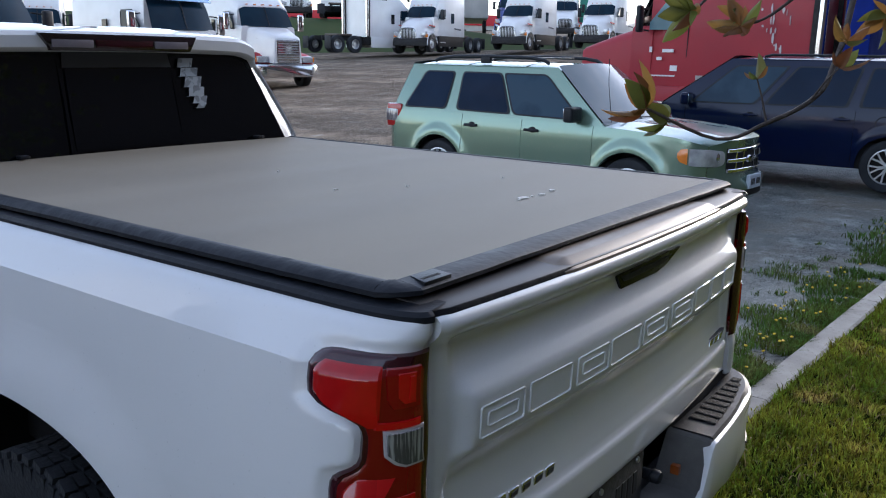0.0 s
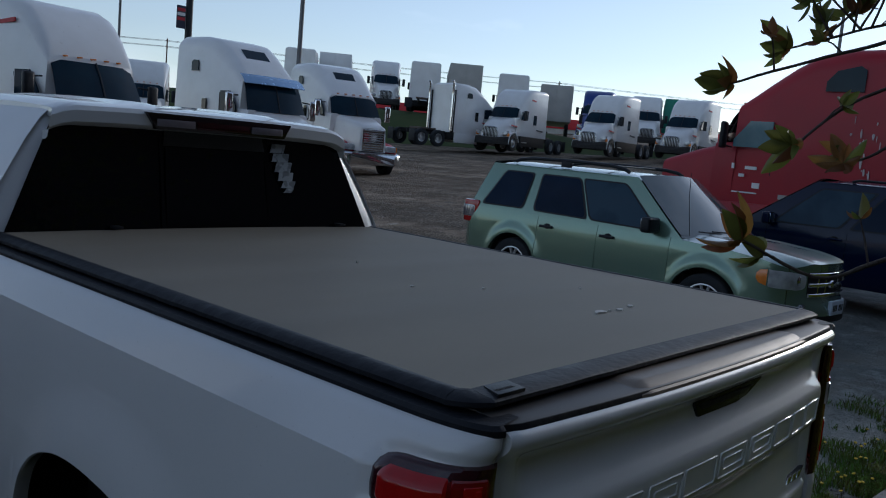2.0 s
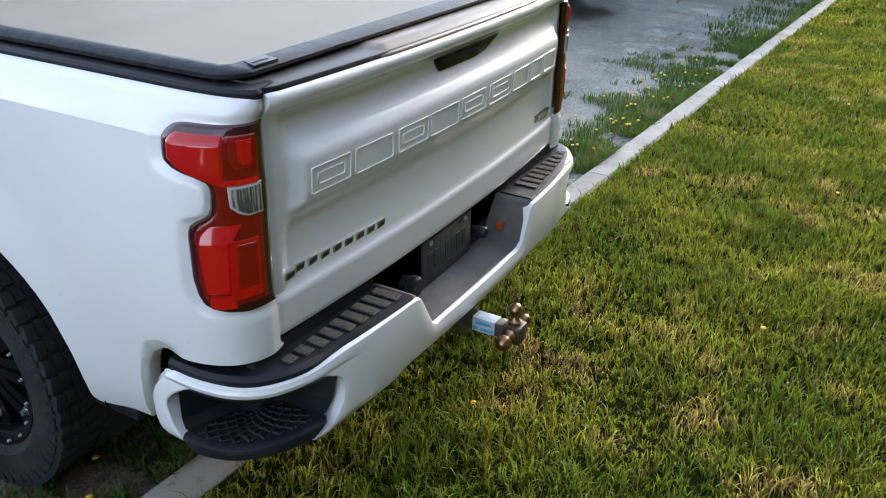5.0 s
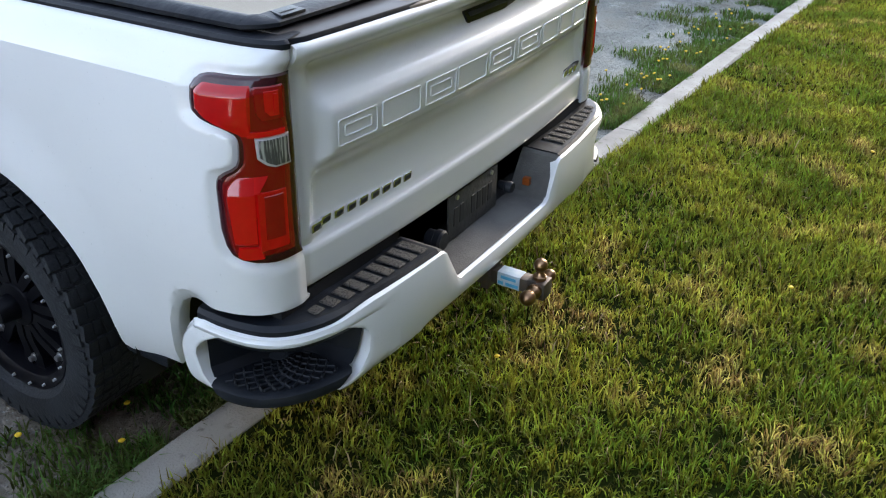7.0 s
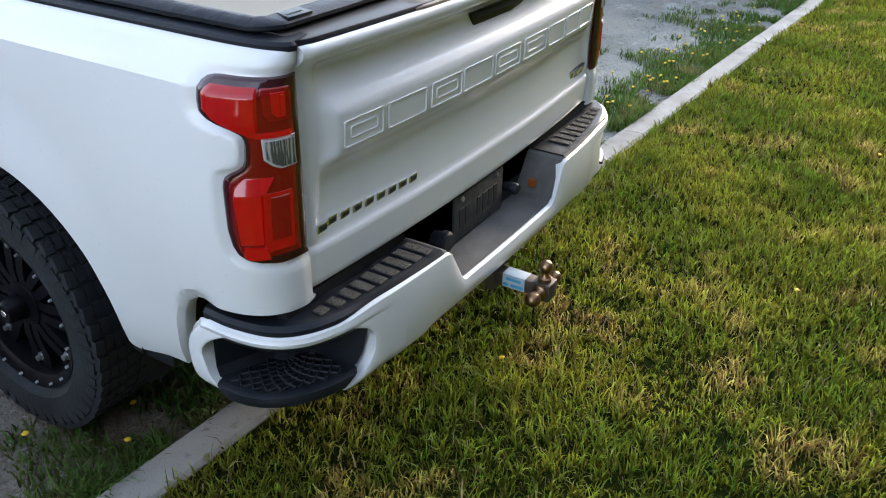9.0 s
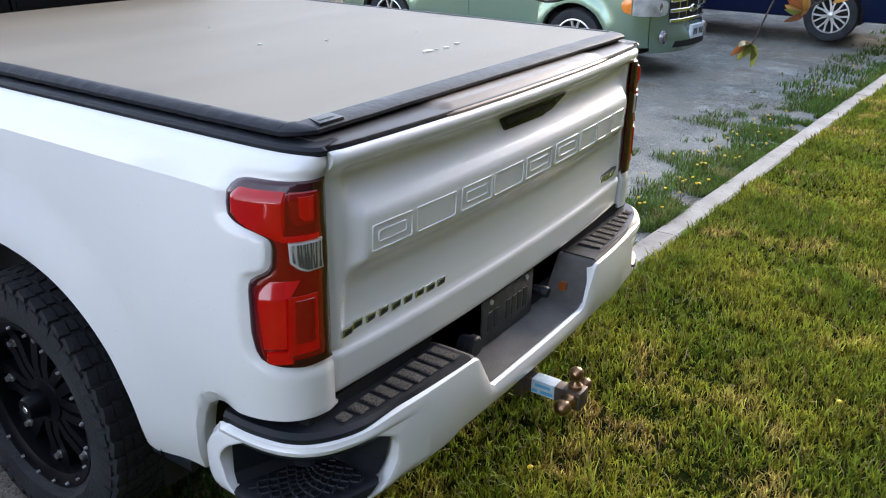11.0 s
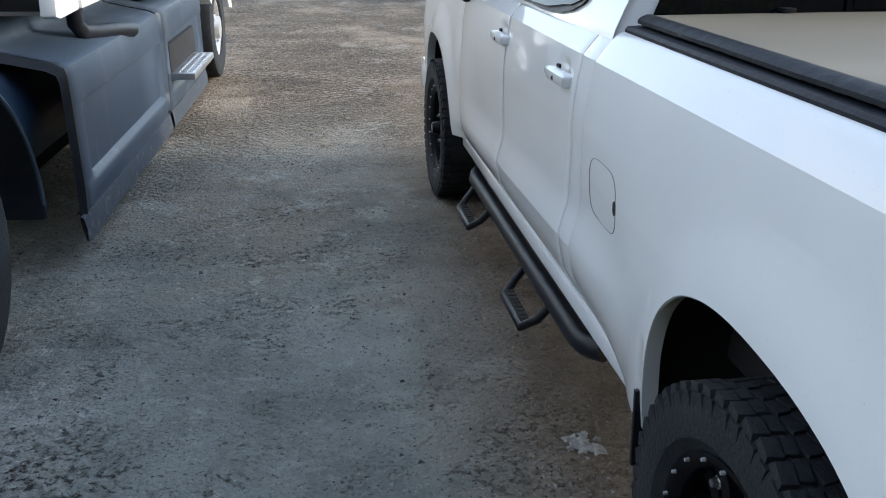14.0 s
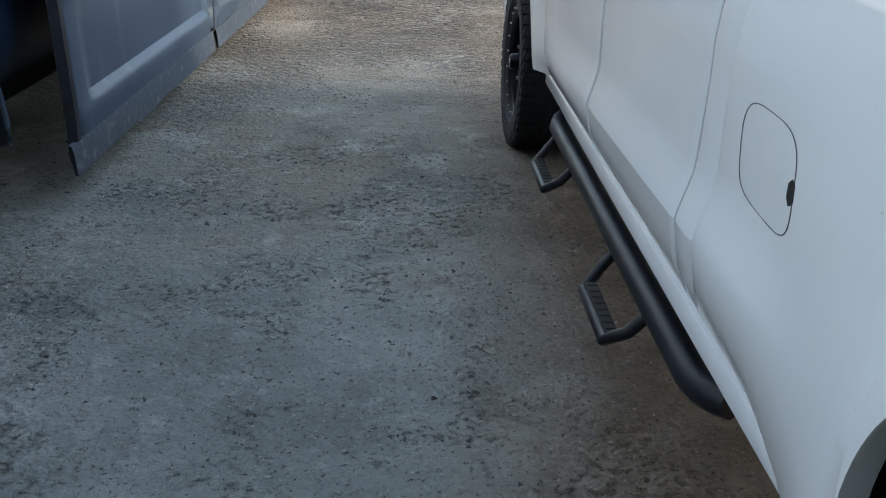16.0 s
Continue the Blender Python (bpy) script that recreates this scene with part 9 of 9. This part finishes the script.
TWIGS = [
    ([(0.10, -0.50, 2.27), (-0.138, -0.447, 2.0), (-0.231, -0.45, 1.88), (-0.382, -0.463, 1.768), (-0.489, -0.457, 1.718), (-0.586, -0.421, 1.684), (-0.65, -0.368, 1.661), (-0.724, -0.285, 1.705)], 0.0065, 0.0022),
    ([(0.10, -0.50, 2.27), (-0.10, -0.43, 2.12), (-0.259, -0.378, 2.005), (-0.43, -0.317, 1.93), (-0.568, -0.282, 1.852)], 0.005, 0.002),
    ([(0.10, -0.50, 2.27), (-0.15, -0.40, 2.12), (-0.33, -0.337, 2.048), (-0.461, -0.254, 1.995), (-0.598, -0.182, 1.941)], 0.005, 0.002),
    ([(-0.138, -0.447, 2.0), (-0.297, -0.40, 1.915), (-0.391, -0.358, 1.853), (-0.473, -0.333, 1.831)], 0.004, 0.0018),
    ([(0.50, -1.02, 1.93), (0.263, -0.859, 1.93), (0.164, -0.757, 1.874), (0.06, -0.686, 1.778), (0.003, -0.647, 1.688), (-0.069, -0.608, 1.535)], 0.006, 0.002),
    ([(0.367, -0.89, 1.80), (0.264, -0.827, 1.699), (0.16, -0.766, 1.657), (0.056, -0.73, 1.634), (0.0, -0.693, 1.609)], 0.005, 0.002),
    ([(0.75, -1.35, 2.38), (0.344, -0.831, 2.136), (0.247, -0.701, 2.067), (0.139, -0.593, 2.038), (0.034, -0.521, 1.961), (-0.021, -0.471, 1.868)], 0.006, 0.002),
    ([(0.34, -0.83, 2.36), (0.318, -0.635, 2.233), (0.238, -0.625, 2.089), (0.152, -0.63, 1.939), (0.101, -0.592, 1.819), (0.045, -0.559, 1.764)], 0.005, 0.002),
    ([(0.75, -1.35, 2.38), (0.654, -0.844, 2.077), (0.563, -0.81, 1.95), (0.465, -0.752, 1.825), (0.412, -0.715, 1.735)], 0.006, 0.002),
    ([(0.34, -0.83, 2.36), (0.42, -0.55, 2.22), (0.36, -0.42, 2.12), (0.25, -0.33, 2.02)], 0.005, 0.002),
    ([(0.80, -1.35, 1.95), (0.72, -0.95, 1.84), (0.66, -0.80, 1.72), (0.60, -0.70, 1.62)], 0.005, 0.002),
    ([(0.10, -0.50, 2.27), (0.02, -0.32, 2.16), (-0.10, -0.20, 2.10), (-0.22, -0.12, 2.05)], 0.004, 0.002),
    ([(0.263, -0.859, 1.93), (0.30, -0.70, 1.86), (0.27, -0.60, 1.78), (0.20, -0.52, 1.72)], 0.004, 0.0018),
    ([(0.34, -0.83, 2.36), (0.20, -0.62, 2.22), (0.05, -0.50, 2.12), (-0.06, -0.42, 2.06)], 0.004, 0.0018),
]
random.seed(21)
N_LEAF = [0]


def rosette(holder, p, d, count, size=1.0):
    """A tuft of leaves round a shoot at p that points along d."""
    d = Vector(d).normalized()
    q = d.to_track_quat('Y', 'Z').to_matrix().to_4x4()
    red = random.random() < 0.45
    for k in range(count):
        a = 2 * math.pi * k / count + random.uniform(-0.3, 0.3)
        tilt = random.uniform(22, 62)
        me = random.choice(LEAVES[3:]) if (red if random.random() < 0.75 else not red) else random.choice(LEAVES[:3])
        sc = size * random.uniform(0.75, 1.2)
        m = Matrix.Translation(p) @ q @ Matrix.Rotation(a, 4, 'Y') @ Matrix.Rotation(radians(tilt), 4, 'X') @ Matrix.Scale(sc, 4)
        share("leaf", me, holder, m)
        N_LEAF[0] += 1


for i, (pts, r0, r1) in enumerate(TWIGS):
    br, sp = tree_part("branch", pts, (r0, r1), "thin dark twig")
    n = len(sp)
    rosette(br, sp[-1], (sp[-1] - sp[-3]) + Vector((0, 0, 0.02)), 8, 1.05)
    k = n - 4
    while k > n * (0.15 if i > 3 else 0.35):
        side = Vector((random.uniform(-1, 1), random.uniform(-1, 1), random.uniform(0.1, 1.1))).normalized()
        tip = sp[k] + side * random.uniform(0.02, 0.07)
        bm = bmesh.new()
        tube(bm, [sp[k], (sp[k] + tip) / 2 + Vector((0, 0, 0.004)), tip], [0.0018, 0.0015, 0.0012], 5)
        part("spur", bm, BARK, br)
        rosette(br, tip, side, random.choice((4, 5, 5)), random.uniform(0.55, 0.95))
        k -= random.choice((2, 3, 3, 4)) if i > 3 else random.choice((4, 5, 7))
# finer twigs with smaller leaves further back in the crown
LEAF_SETS = {}
for key, col, sec in (("green", (0.13, 0.14, 0.04), (0.06, 0.075, 0.02)), ("bronze", (0.19, 0.095, 0.04), (0.08, 0.06, 0.02))):
    m_ = material("small_" + key + "_leaf", col, 0.45, second=sec, scale=20, island=0.4, spec=0.35)
    tl2 = m_.node_tree.nodes.new("ShaderNodeBsdfTranslucent")
    pb2 = m_.node_tree.nodes["Principled BSDF"]
    m_.node_tree.links.new(pb2.inputs["Base Color"].links[0].from_socket, tl2.inputs["Color"])
    mx2 = m_.node_tree.nodes.new("ShaderNodeMixShader")
    mx2.inputs["Fac"].default_value = 0.4
    m_.node_tree.links.new(pb2.outputs["BSDF"], mx2.inputs[1])
    m_.node_tree.links.new(tl2.outputs["BSDF"], mx2.inputs[2])
    m_.node_tree.links.new(mx2.outputs["Shader"], m_.node_tree.nodes["Material Output"].inputs["Surface"])
    LEAF_SETS[key] = (m_, [], [])
LEAF_RING = [(0, 0, 0), (0.34, 0.22, 0.05), (0.42, 0.48, 0.06), (0.26, 0.78, 0.02), (0, 1.0, -0.10), (-0.26, 0.78, 0.02), (-0.42, 0.48, 0.06), (-0.34, 0.22, 0.05), (0, 0.5, -0.03)]


def small_leaf(key, m):
    _, vs, fs = LEAF_SETS[key]
    b = len(vs)
    vs.extend([tuple(m @ Vector((x * 0.55, y, z))) for x, y, z in LEAF_RING])
    fs.extend([(b + k, b + (k + 1) % 8, b + 8) for k in range(8)])


SMALL = []
for i, (pts, r0, r1) in enumerate(TWIGS):
    if i < 4:
        continue
    for k in range(13):
        a = random.uniform(0.05, 0.85) * (len(pts) - 1)
        p0 = Vector(pts[int(a)]).lerp(Vector(pts[min(int(a) + 1, len(pts) - 1)]), a % 1)
        low = p0.z < 1.93
        if low and k > 1:
            continue
        d = Vector((random.uniform(-0.6, 1.0), random.uniform(-0.8, 0.6), random.uniform(-0.1, 1.0))).normalized()
        ln = random.uniform(0.14, 0.34)
        q1 = p0 + d * ln * 0.5 + Vector((0, 0, random.uniform(-0.02, 0.03)))
        SMALL.append([p0, q1, p0 + d * ln + Vector((0, 0, random.uniform(-0.05, 0.05)))])
for pts in SMALL:
    br, sp = tree_part("branch", pts, (0.0028, 0.0014), "thin dark twig")
    for k in range(2, len(sp)):
        if random.random() < 0.5 and k < len(sp) - 1:
            continue
        d = Vector((random.uniform(-1, 1), random.uniform(-1, 1), random.uniform(-0.2, 1.1))).normalized()
        q = d.to_track_quat('Y', 'Z').to_matrix().to_4x4()
        key = "bronze" if random.random() < 0.38 else "green"
        cnt = random.choice((4, 5, 6))
        for j in range(cnt):
            m = Matrix.Translation(sp[k] + d * 0.008) @ q @ Matrix.Rotation(2 * math.pi * j / cnt + random.uniform(-0.3, 0.3), 4, 'Y') @ Matrix.Rotation(radians(random.uniform(25, 70)), 4, 'X') @ Matrix.Scale(random.uniform(0.028, 0.052), 4)
            small_leaf(key if random.random() < 0.8 else "green", m)
for key, (m_, vs, fs) in LEAF_SETS.items():
    me = bpy.data.meshes.new("small_leaves")
    me.from_pydata(vs, [], fs)
    me.materials.append(m_)
    ob = new("small_leaves", me)
    ob.parent = tree
    tagged(ob, "small " + key + " spring leaves", kind="stuff")
# the rest of the crown, away from the walk
bm = bmesh.new()
for k in range(420):
    t = random.random()
    c_ = Vector((random.gauss(1.45, 0.45), random.gauss(-2.4, 0.45), random.uniform(2.1, 3.4))) - TO
    for j in range(4):
        d = Vector((random.uniform(-1, 1), random.uniform(-1, 1), random.uniform(-0.3, 1))).normalized()
        e = d.orthogonal().normalized() * 0.014
        v = [bm.verts.new(c_ + o) for o in (Vector((0, 0, 0)), d * 0.025 + e, d * 0.055, d * 0.025 - e)]
        bm.faces.new(v)
cr = part("crown", bm, LEAF_GREEN, tree, smooth=0)
tagged(cr, kind="stuff")

# ---- grass ----
rng = np.random.default_rng(5)


def blades(name, xs_, ys_, zs_, height, width, mat, label, parent=None, bend=0.5):
    """One mesh of many bent grass blades, three faces each."""
    n = len(xs_)
    a = rng.uniform(0, 2 * np.pi, n)
    h = height * rng.uniform(0.55, 1.25, n)
    w = width * rng.uniform(0.7, 1.3, n)
    lean = bend * rng.uniform(0.1, 1.0, n) * h
    la = rng.uniform(0, 2 * np.pi, n)
    dx, dy = np.cos(a) * w / 2, np.sin(a) * w / 2
    lx, ly = np.cos(la) * lean, np.sin(la) * lean
    z0 = zs_ - 0.012
    V = np.stack([
        np.stack([xs_ - dx, ys_ - dy, z0], 1), np.stack([xs_ + dx, ys_ + dy, z0], 1),
        np.stack([xs_ + lx * 0.4 + dx * 0.7, ys_ + ly * 0.4 + dy * 0.7, z0 + h * 0.6], 1), np.stack([xs_ + lx * 0.4 - dx * 0.7, ys_ + ly * 0.4 - dy * 0.7, z0 + h * 0.6], 1),
        np.stack([xs_ + lx, ys_ + ly, z0 + h * (1 - 0.25 * bend)], 1)], 1).reshape(-1, 3)
    b = np.arange(n) * 5
    me = bpy.data.meshes.new(name)
    loops = np.concatenate([np.stack([b, b + 1, b + 2, b + 3], 1), np.stack([b + 3, b + 2, b + 4, b + 4], 1)[:, :3]], 1).reshape(-1)
    me.vertices.add(len(V))
    me.vertices.foreach_set("co", V.reshape(-1).astype(np.float32))
    me.loops.add(len(loops))
    me.loops.foreach_set("vertex_index", loops.astype(np.int32))
    starts_ = np.empty(2 * n, np.int32)
    starts_[0::2], starts_[1::2] = np.arange(n) * 7, np.arange(n) * 7 + 4
    me.polygons.add(2 * n)
    me.polygons.foreach_set("loop_start", starts_)
    me.update(calc_edges=True)
    me.validate()
    me.materials.append(mat)
    ob = new(name, me)
    return tagged(ob, label, "grass", kind="stuff")


def grass_material(name, a, b, c):
    m = material(name, a, 0.6, second=b, scale=1.6, amount=0.9, lo=0.42, hi=0.6, detail=3, island=0.7, spec=0.3, third=c, scale3=3.3, lo3=0.56, hi3=0.68)
    t = m.node_tree
    pb = t.nodes["Principled BSDF"]
    tl_ = t.nodes.new("ShaderNodeBsdfTranslucent")
    t.links.new(pb.inputs["Base Color"].links[0].from_socket, tl_.inputs["Color"])
    mx = t.nodes.new("ShaderNodeMixShader")
    mx.inputs["Fac"].default_value = 0.5
    t.links.new(pb.outputs["BSDF"], mx.inputs[1])
    t.links.new(tl_.outputs["BSDF"], mx.inputs[2])
    t.links.new(mx.outputs["Shader"], t.nodes["Material Output"].inputs["Surface"])
    return m


GRASS = grass_material("lawn_blades", (0.135, 0.172, 0.015), (0.265, 0.265, 0.027), (0.40, 0.30, 0.09))
WEED = grass_material("weed_blades", (0.07, 0.125, 0.022), (0.12, 0.17, 0.034), (0.18, 0.18, 0.06))
DRY = material("dry_straw", (0.30, 0.21, 0.10), 0.7, second=(0.22, 0.12, 0.055), scale=8, island=0.4)


def clump(x, y, s=1.0):
    return np.array([noise.noise(Vector((float(a) * 1.7 * s, float(b) * 1.7 * s, 2.0))) for a, b in zip(x, y)])


def lawn_patch(x0, x1, depth, per_m2, height, width, label):
    n = int((x1 - x0) * (depth[1] - depth[0]) * per_m2)
    x = rng.uniform(x0, x1, n)
    k = rng.uniform(depth[0], depth[1], n)
    y = 0.46 - 0.056 * x - 0.085 - k
    # gather part of the blades into tufts
    tx, ty = np.round(x / 0.055) * 0.055, np.round(y / 0.055) * 0.055
    jx = np.sin(tx * 91.7 + ty * 47.3) * 0.02
    jy = np.sin(tx * 37.1 - ty * 83.9) * 0.02
    f = rng.uniform(0.0, 0.75, n)
    x, y = x + (tx + jx - x) * f, y + (ty + jy - y) * f
    c = clump(x, y)
    z = 0.03 + 0.02 * np.minimum(1, k)
    return blades("grass", x, y, z, height * np.clip(1 + 0.7 * c + 0.6 * clump(x + 3, y, 5), 0.35, 2), width, GRASS, label, bend=0.85)


lawn_patch(-2.4, 3.2, (0.0, 3.4), 11000, 0.062, 0.0056, "dense mown grass with straw among the green")
lawn_patch(3.2, 8.0, (0.0, 5.0), 7500, 0.062, 0.0085, "mown green grass")
lawn_patch(-9.0, -2.4, (0.0, 6.0), 2200, 0.065, 0.012, "mown grass behind the walk")
lawn_patch(-2.4, 3.2, (3.4, 8.0), 2600, 0.062, 0.012, "mown grass out on the lawn")
lawn_patch(8.0, 26.0, (0.0, 6.0), 2200, 0.065, 0.020, "green grass farther along the kerb")


def weed_strip(x0, x1, k0, k1, per_m2, height, width, thr, label):
    n = int((x1 - x0) * (k1 - k0) * per_m2)
    x = rng.uniform(x0, x1, n)
    k = k0 + (k1 - k0) * rng.uniform(0, 1, n) ** 2.4
    y = 0.46 - 0.056 * x + 0.08 + k
    c = clump(x, y, 1.4) + clump(x + 9, y, 4) * 0.5
    ok = c > thr + 0.85 * (k - k0) / (k1 - k0)
    x, y, k, c = x[ok], y[ok], k[ok], c[ok]
    return blades("weeds", x, y, np.zeros(len(x)) - 0.004, height * (1.0 + 0.5 * c) * (1.1 - 0.5 * (k - k0) / (k1 - k0)), width, WEED, label, bend=0.9)


weed_strip(0.9, 7.0, 0.0, 1.15, 5200, 0.075, 0.0065, -0.30, "patchy weeds and grass at the gravel's edge")
weed_strip(7.0, 22.0, 0.0, 1.0, 900, 0.10, 0.014, -0.4, "patchy weeds along the far kerb")
weed_strip(-3.2, 0.9, 0.0, 0.55, 7500, 0.085, 0.008, -0.42, "weeds between kerb and wheel")
# brown dead stems in the lawn
n = 700
sx, sk = rng.uniform(-1.0, 5.5, n), rng.uniform(0.1, 3.0, n)
cc = clump(sx, sk, 2.2)
ok = cc > 0.05
sx, sk = sx[ok], sk[ok]
blades("dead_stems", sx, 0.36 - 0.056 * sx - sk, np.full(len(sx), 0.05), np.full(len(sx), 0.11), 0.006, DRY, "brown dead stems standing in the lawn", bend=0.8)
n = 4200
sx, sk = rng.uniform(-2.0, 5.5, n), rng.uniform(0.05, 3.0, n)
blades("straw", sx, 0.36 - 0.056 * sx - sk, np.full(n, 0.05), np.full(n, 0.05), 0.005, DRY, "pale straw lying in the grass", bend=1.5)

# dandelions
FLOWER = material("dandelion_yellow", (0.75, 0.52, 0.02), 0.6, second=(0.6, 0.38, 0.01), scale=80)
bm = bmesh.new()
lathe(bm, [(0.0, 0.007), (0.006, 0.008), (0.011, 0.004), (0.009, 0.0), (0.002, -0.004)], (0, 0, 0), 'z', 9)
flower_me = finish("flower_head", bm, FLOWER)
bm = bmesh.new()
tube(bm, [(0, 0, -0.09), (0.004, 0, -0.045), (0, 0, -0.002)], 0.0018, 5)
stem_me = finish("stem", bm, WEED)
random.seed(11)
for k in range(68):
    if k < 52:
        x = random.choice((random.gauss(4.6, 0.7), random.gauss(3.1, 0.5), random.uniform(1.2, 9.0)))
        off = 0.12 + abs(random.gauss(0, 0.22))
        y = kerb_y(x) + off
    elif k < 56:
        x = random.uniform(-1.6, -0.6)
        y = kerb_y(x) + random.uniform(0.12, 0.5)
    else:
        x = random.uniform(-0.5, 9)
        y = kerb_y(x) - 0.3 - random.random() ** 1.5 * 3.0
    d = root("dandelion", "yellow dandelion on a thin stem among the weeds", "flower", pose(x, y, random.uniform(0.075, 0.11), random.uniform(-18, 18), random.uniform(-18, 18), random.uniform(0, 360)), group="dandelions")
    share("flower_head", flower_me, d)
    share("stem", stem_me, d)

# loose stones on the yard
STONE = material("gravel_stone", (0.16, 0.155, 0.145), 0.85, second=(0.26, 0.255, 0.245), scale=25, island=0.7)
bm = bmesh.new()
random.seed(3)
for k in range(9000):
    if k < 7600:
        x, y = random.uniform(-3.6, -0.7), 1.0 + 7.5 * random.random() ** 1.4
    else:
        x, y = random.uniform(1.0, 9.0), random.uniform(0.8, 7.0)
    r = 0.0035 + 0.010 * random.random() ** 4
    if k % 7 == 0 and k < 7600:
        g = random.choice(((-1.9, 4.4), (-2.3, 2.6), (-1.35, 3.2), (-2.0, 5.6), (-1.2, 1.9), (-1.7, 6.6), (-2.5, 4.0)))
        x, y = random.gauss(g[0], 0.35), random.gauss(g[1], 0.22)
        r = 0.006 + 0.010 * random.random() ** 2
    if noise.noise(Vector((x * 1.1, y * 1.1, 8))) < -0.15 and random.random() < 0.7:
        continue
    z = lot_height(x, y)
    pts = [(1, 0, 0), (-0.5, 0.86, 0), (-0.5, -0.86, 0), (0.1, 0.05, 0.9), (-0.1, 0.0, -0.6)]
    q = Matrix.Translation((x, y, z)) @ Matrix.Rotation(random.uniform(0, 6.3), 4, 'Z') @ Matrix.Diagonal((r, r * random.uniform(0.6, 1), r * random.uniform(0.4, 0.8), 1))
    v = [bm.verts.new(q @ Vector(p)) for p in pts]
    for f in ((0, 1, 3), (1, 2, 3), (2, 0, 3), (1, 0, 4), (2, 1, 4), (0, 2, 4)):
        bm.faces.new([v[i] for i in f])
thing("gravel", bm, STONE, "loose small stones strewn on the dirt", "gravel", kind="stuff", smooth=0)
CHALK = material("pale_crumbled_patch", (0.42, 0.41, 0.38), 0.9, second=(0.22, 0.21, 0.19), scale=30, lo=0.42, hi=0.58, bump=1.0, bump_scale=90)
bm = bmesh.new()
spots = [(-0.905, 2.13, 0.040), (-0.87, 2.105, 0.030), (-0.935, 2.165, 0.032), (-0.89, 2.19, 0.018), (-0.955, 2.12, 0.012), (-0.85, 2.16, 0.012), (-0.92, 2.06, 0.010)]
for i, (cx, cy, rad) in enumerate(spots):
    rim_ = []
    for k in range(22):
        a = 2 * math.pi * k / 22
        q = rad * (1 + 0.75 * noise.fractal(Vector((math.cos(a) * 1.6 + i * 3, math.sin(a) * 1.6, i)), 0.7, 2.0, 4))
        rim_.append((cx + q * math.cos(a), cy + q * math.sin(a)))
    c0 = bm.verts.new((cx, cy, lot_height(cx, cy) + 0.008))
    vv = [bm.verts.new((x, y, lot_height(x, y) - 0.002)) for x, y in rim_]
    vm = [bm.verts.new((cx + (x - cx) * 0.7, cy + (y - cy) * 0.7, lot_height(cx + (x - cx) * 0.7, cy + (y - cy) * 0.7) + 0.006 + 0.005 * noise.noise(Vector((x * 60, y * 60, 0))))) for x, y in rim_]
    for k in range(22):
        j = (k + 1) % 22
        bm.faces.new((vv[k], vv[j], vm[j], vm[k]))
        bm.faces.new((vm[k], vm[j], c0))
thing("crumbled_concrete", bm, CHALK, "pale crumbled concrete patch on the dirt", "rubble", kind="stuff", smooth=60)
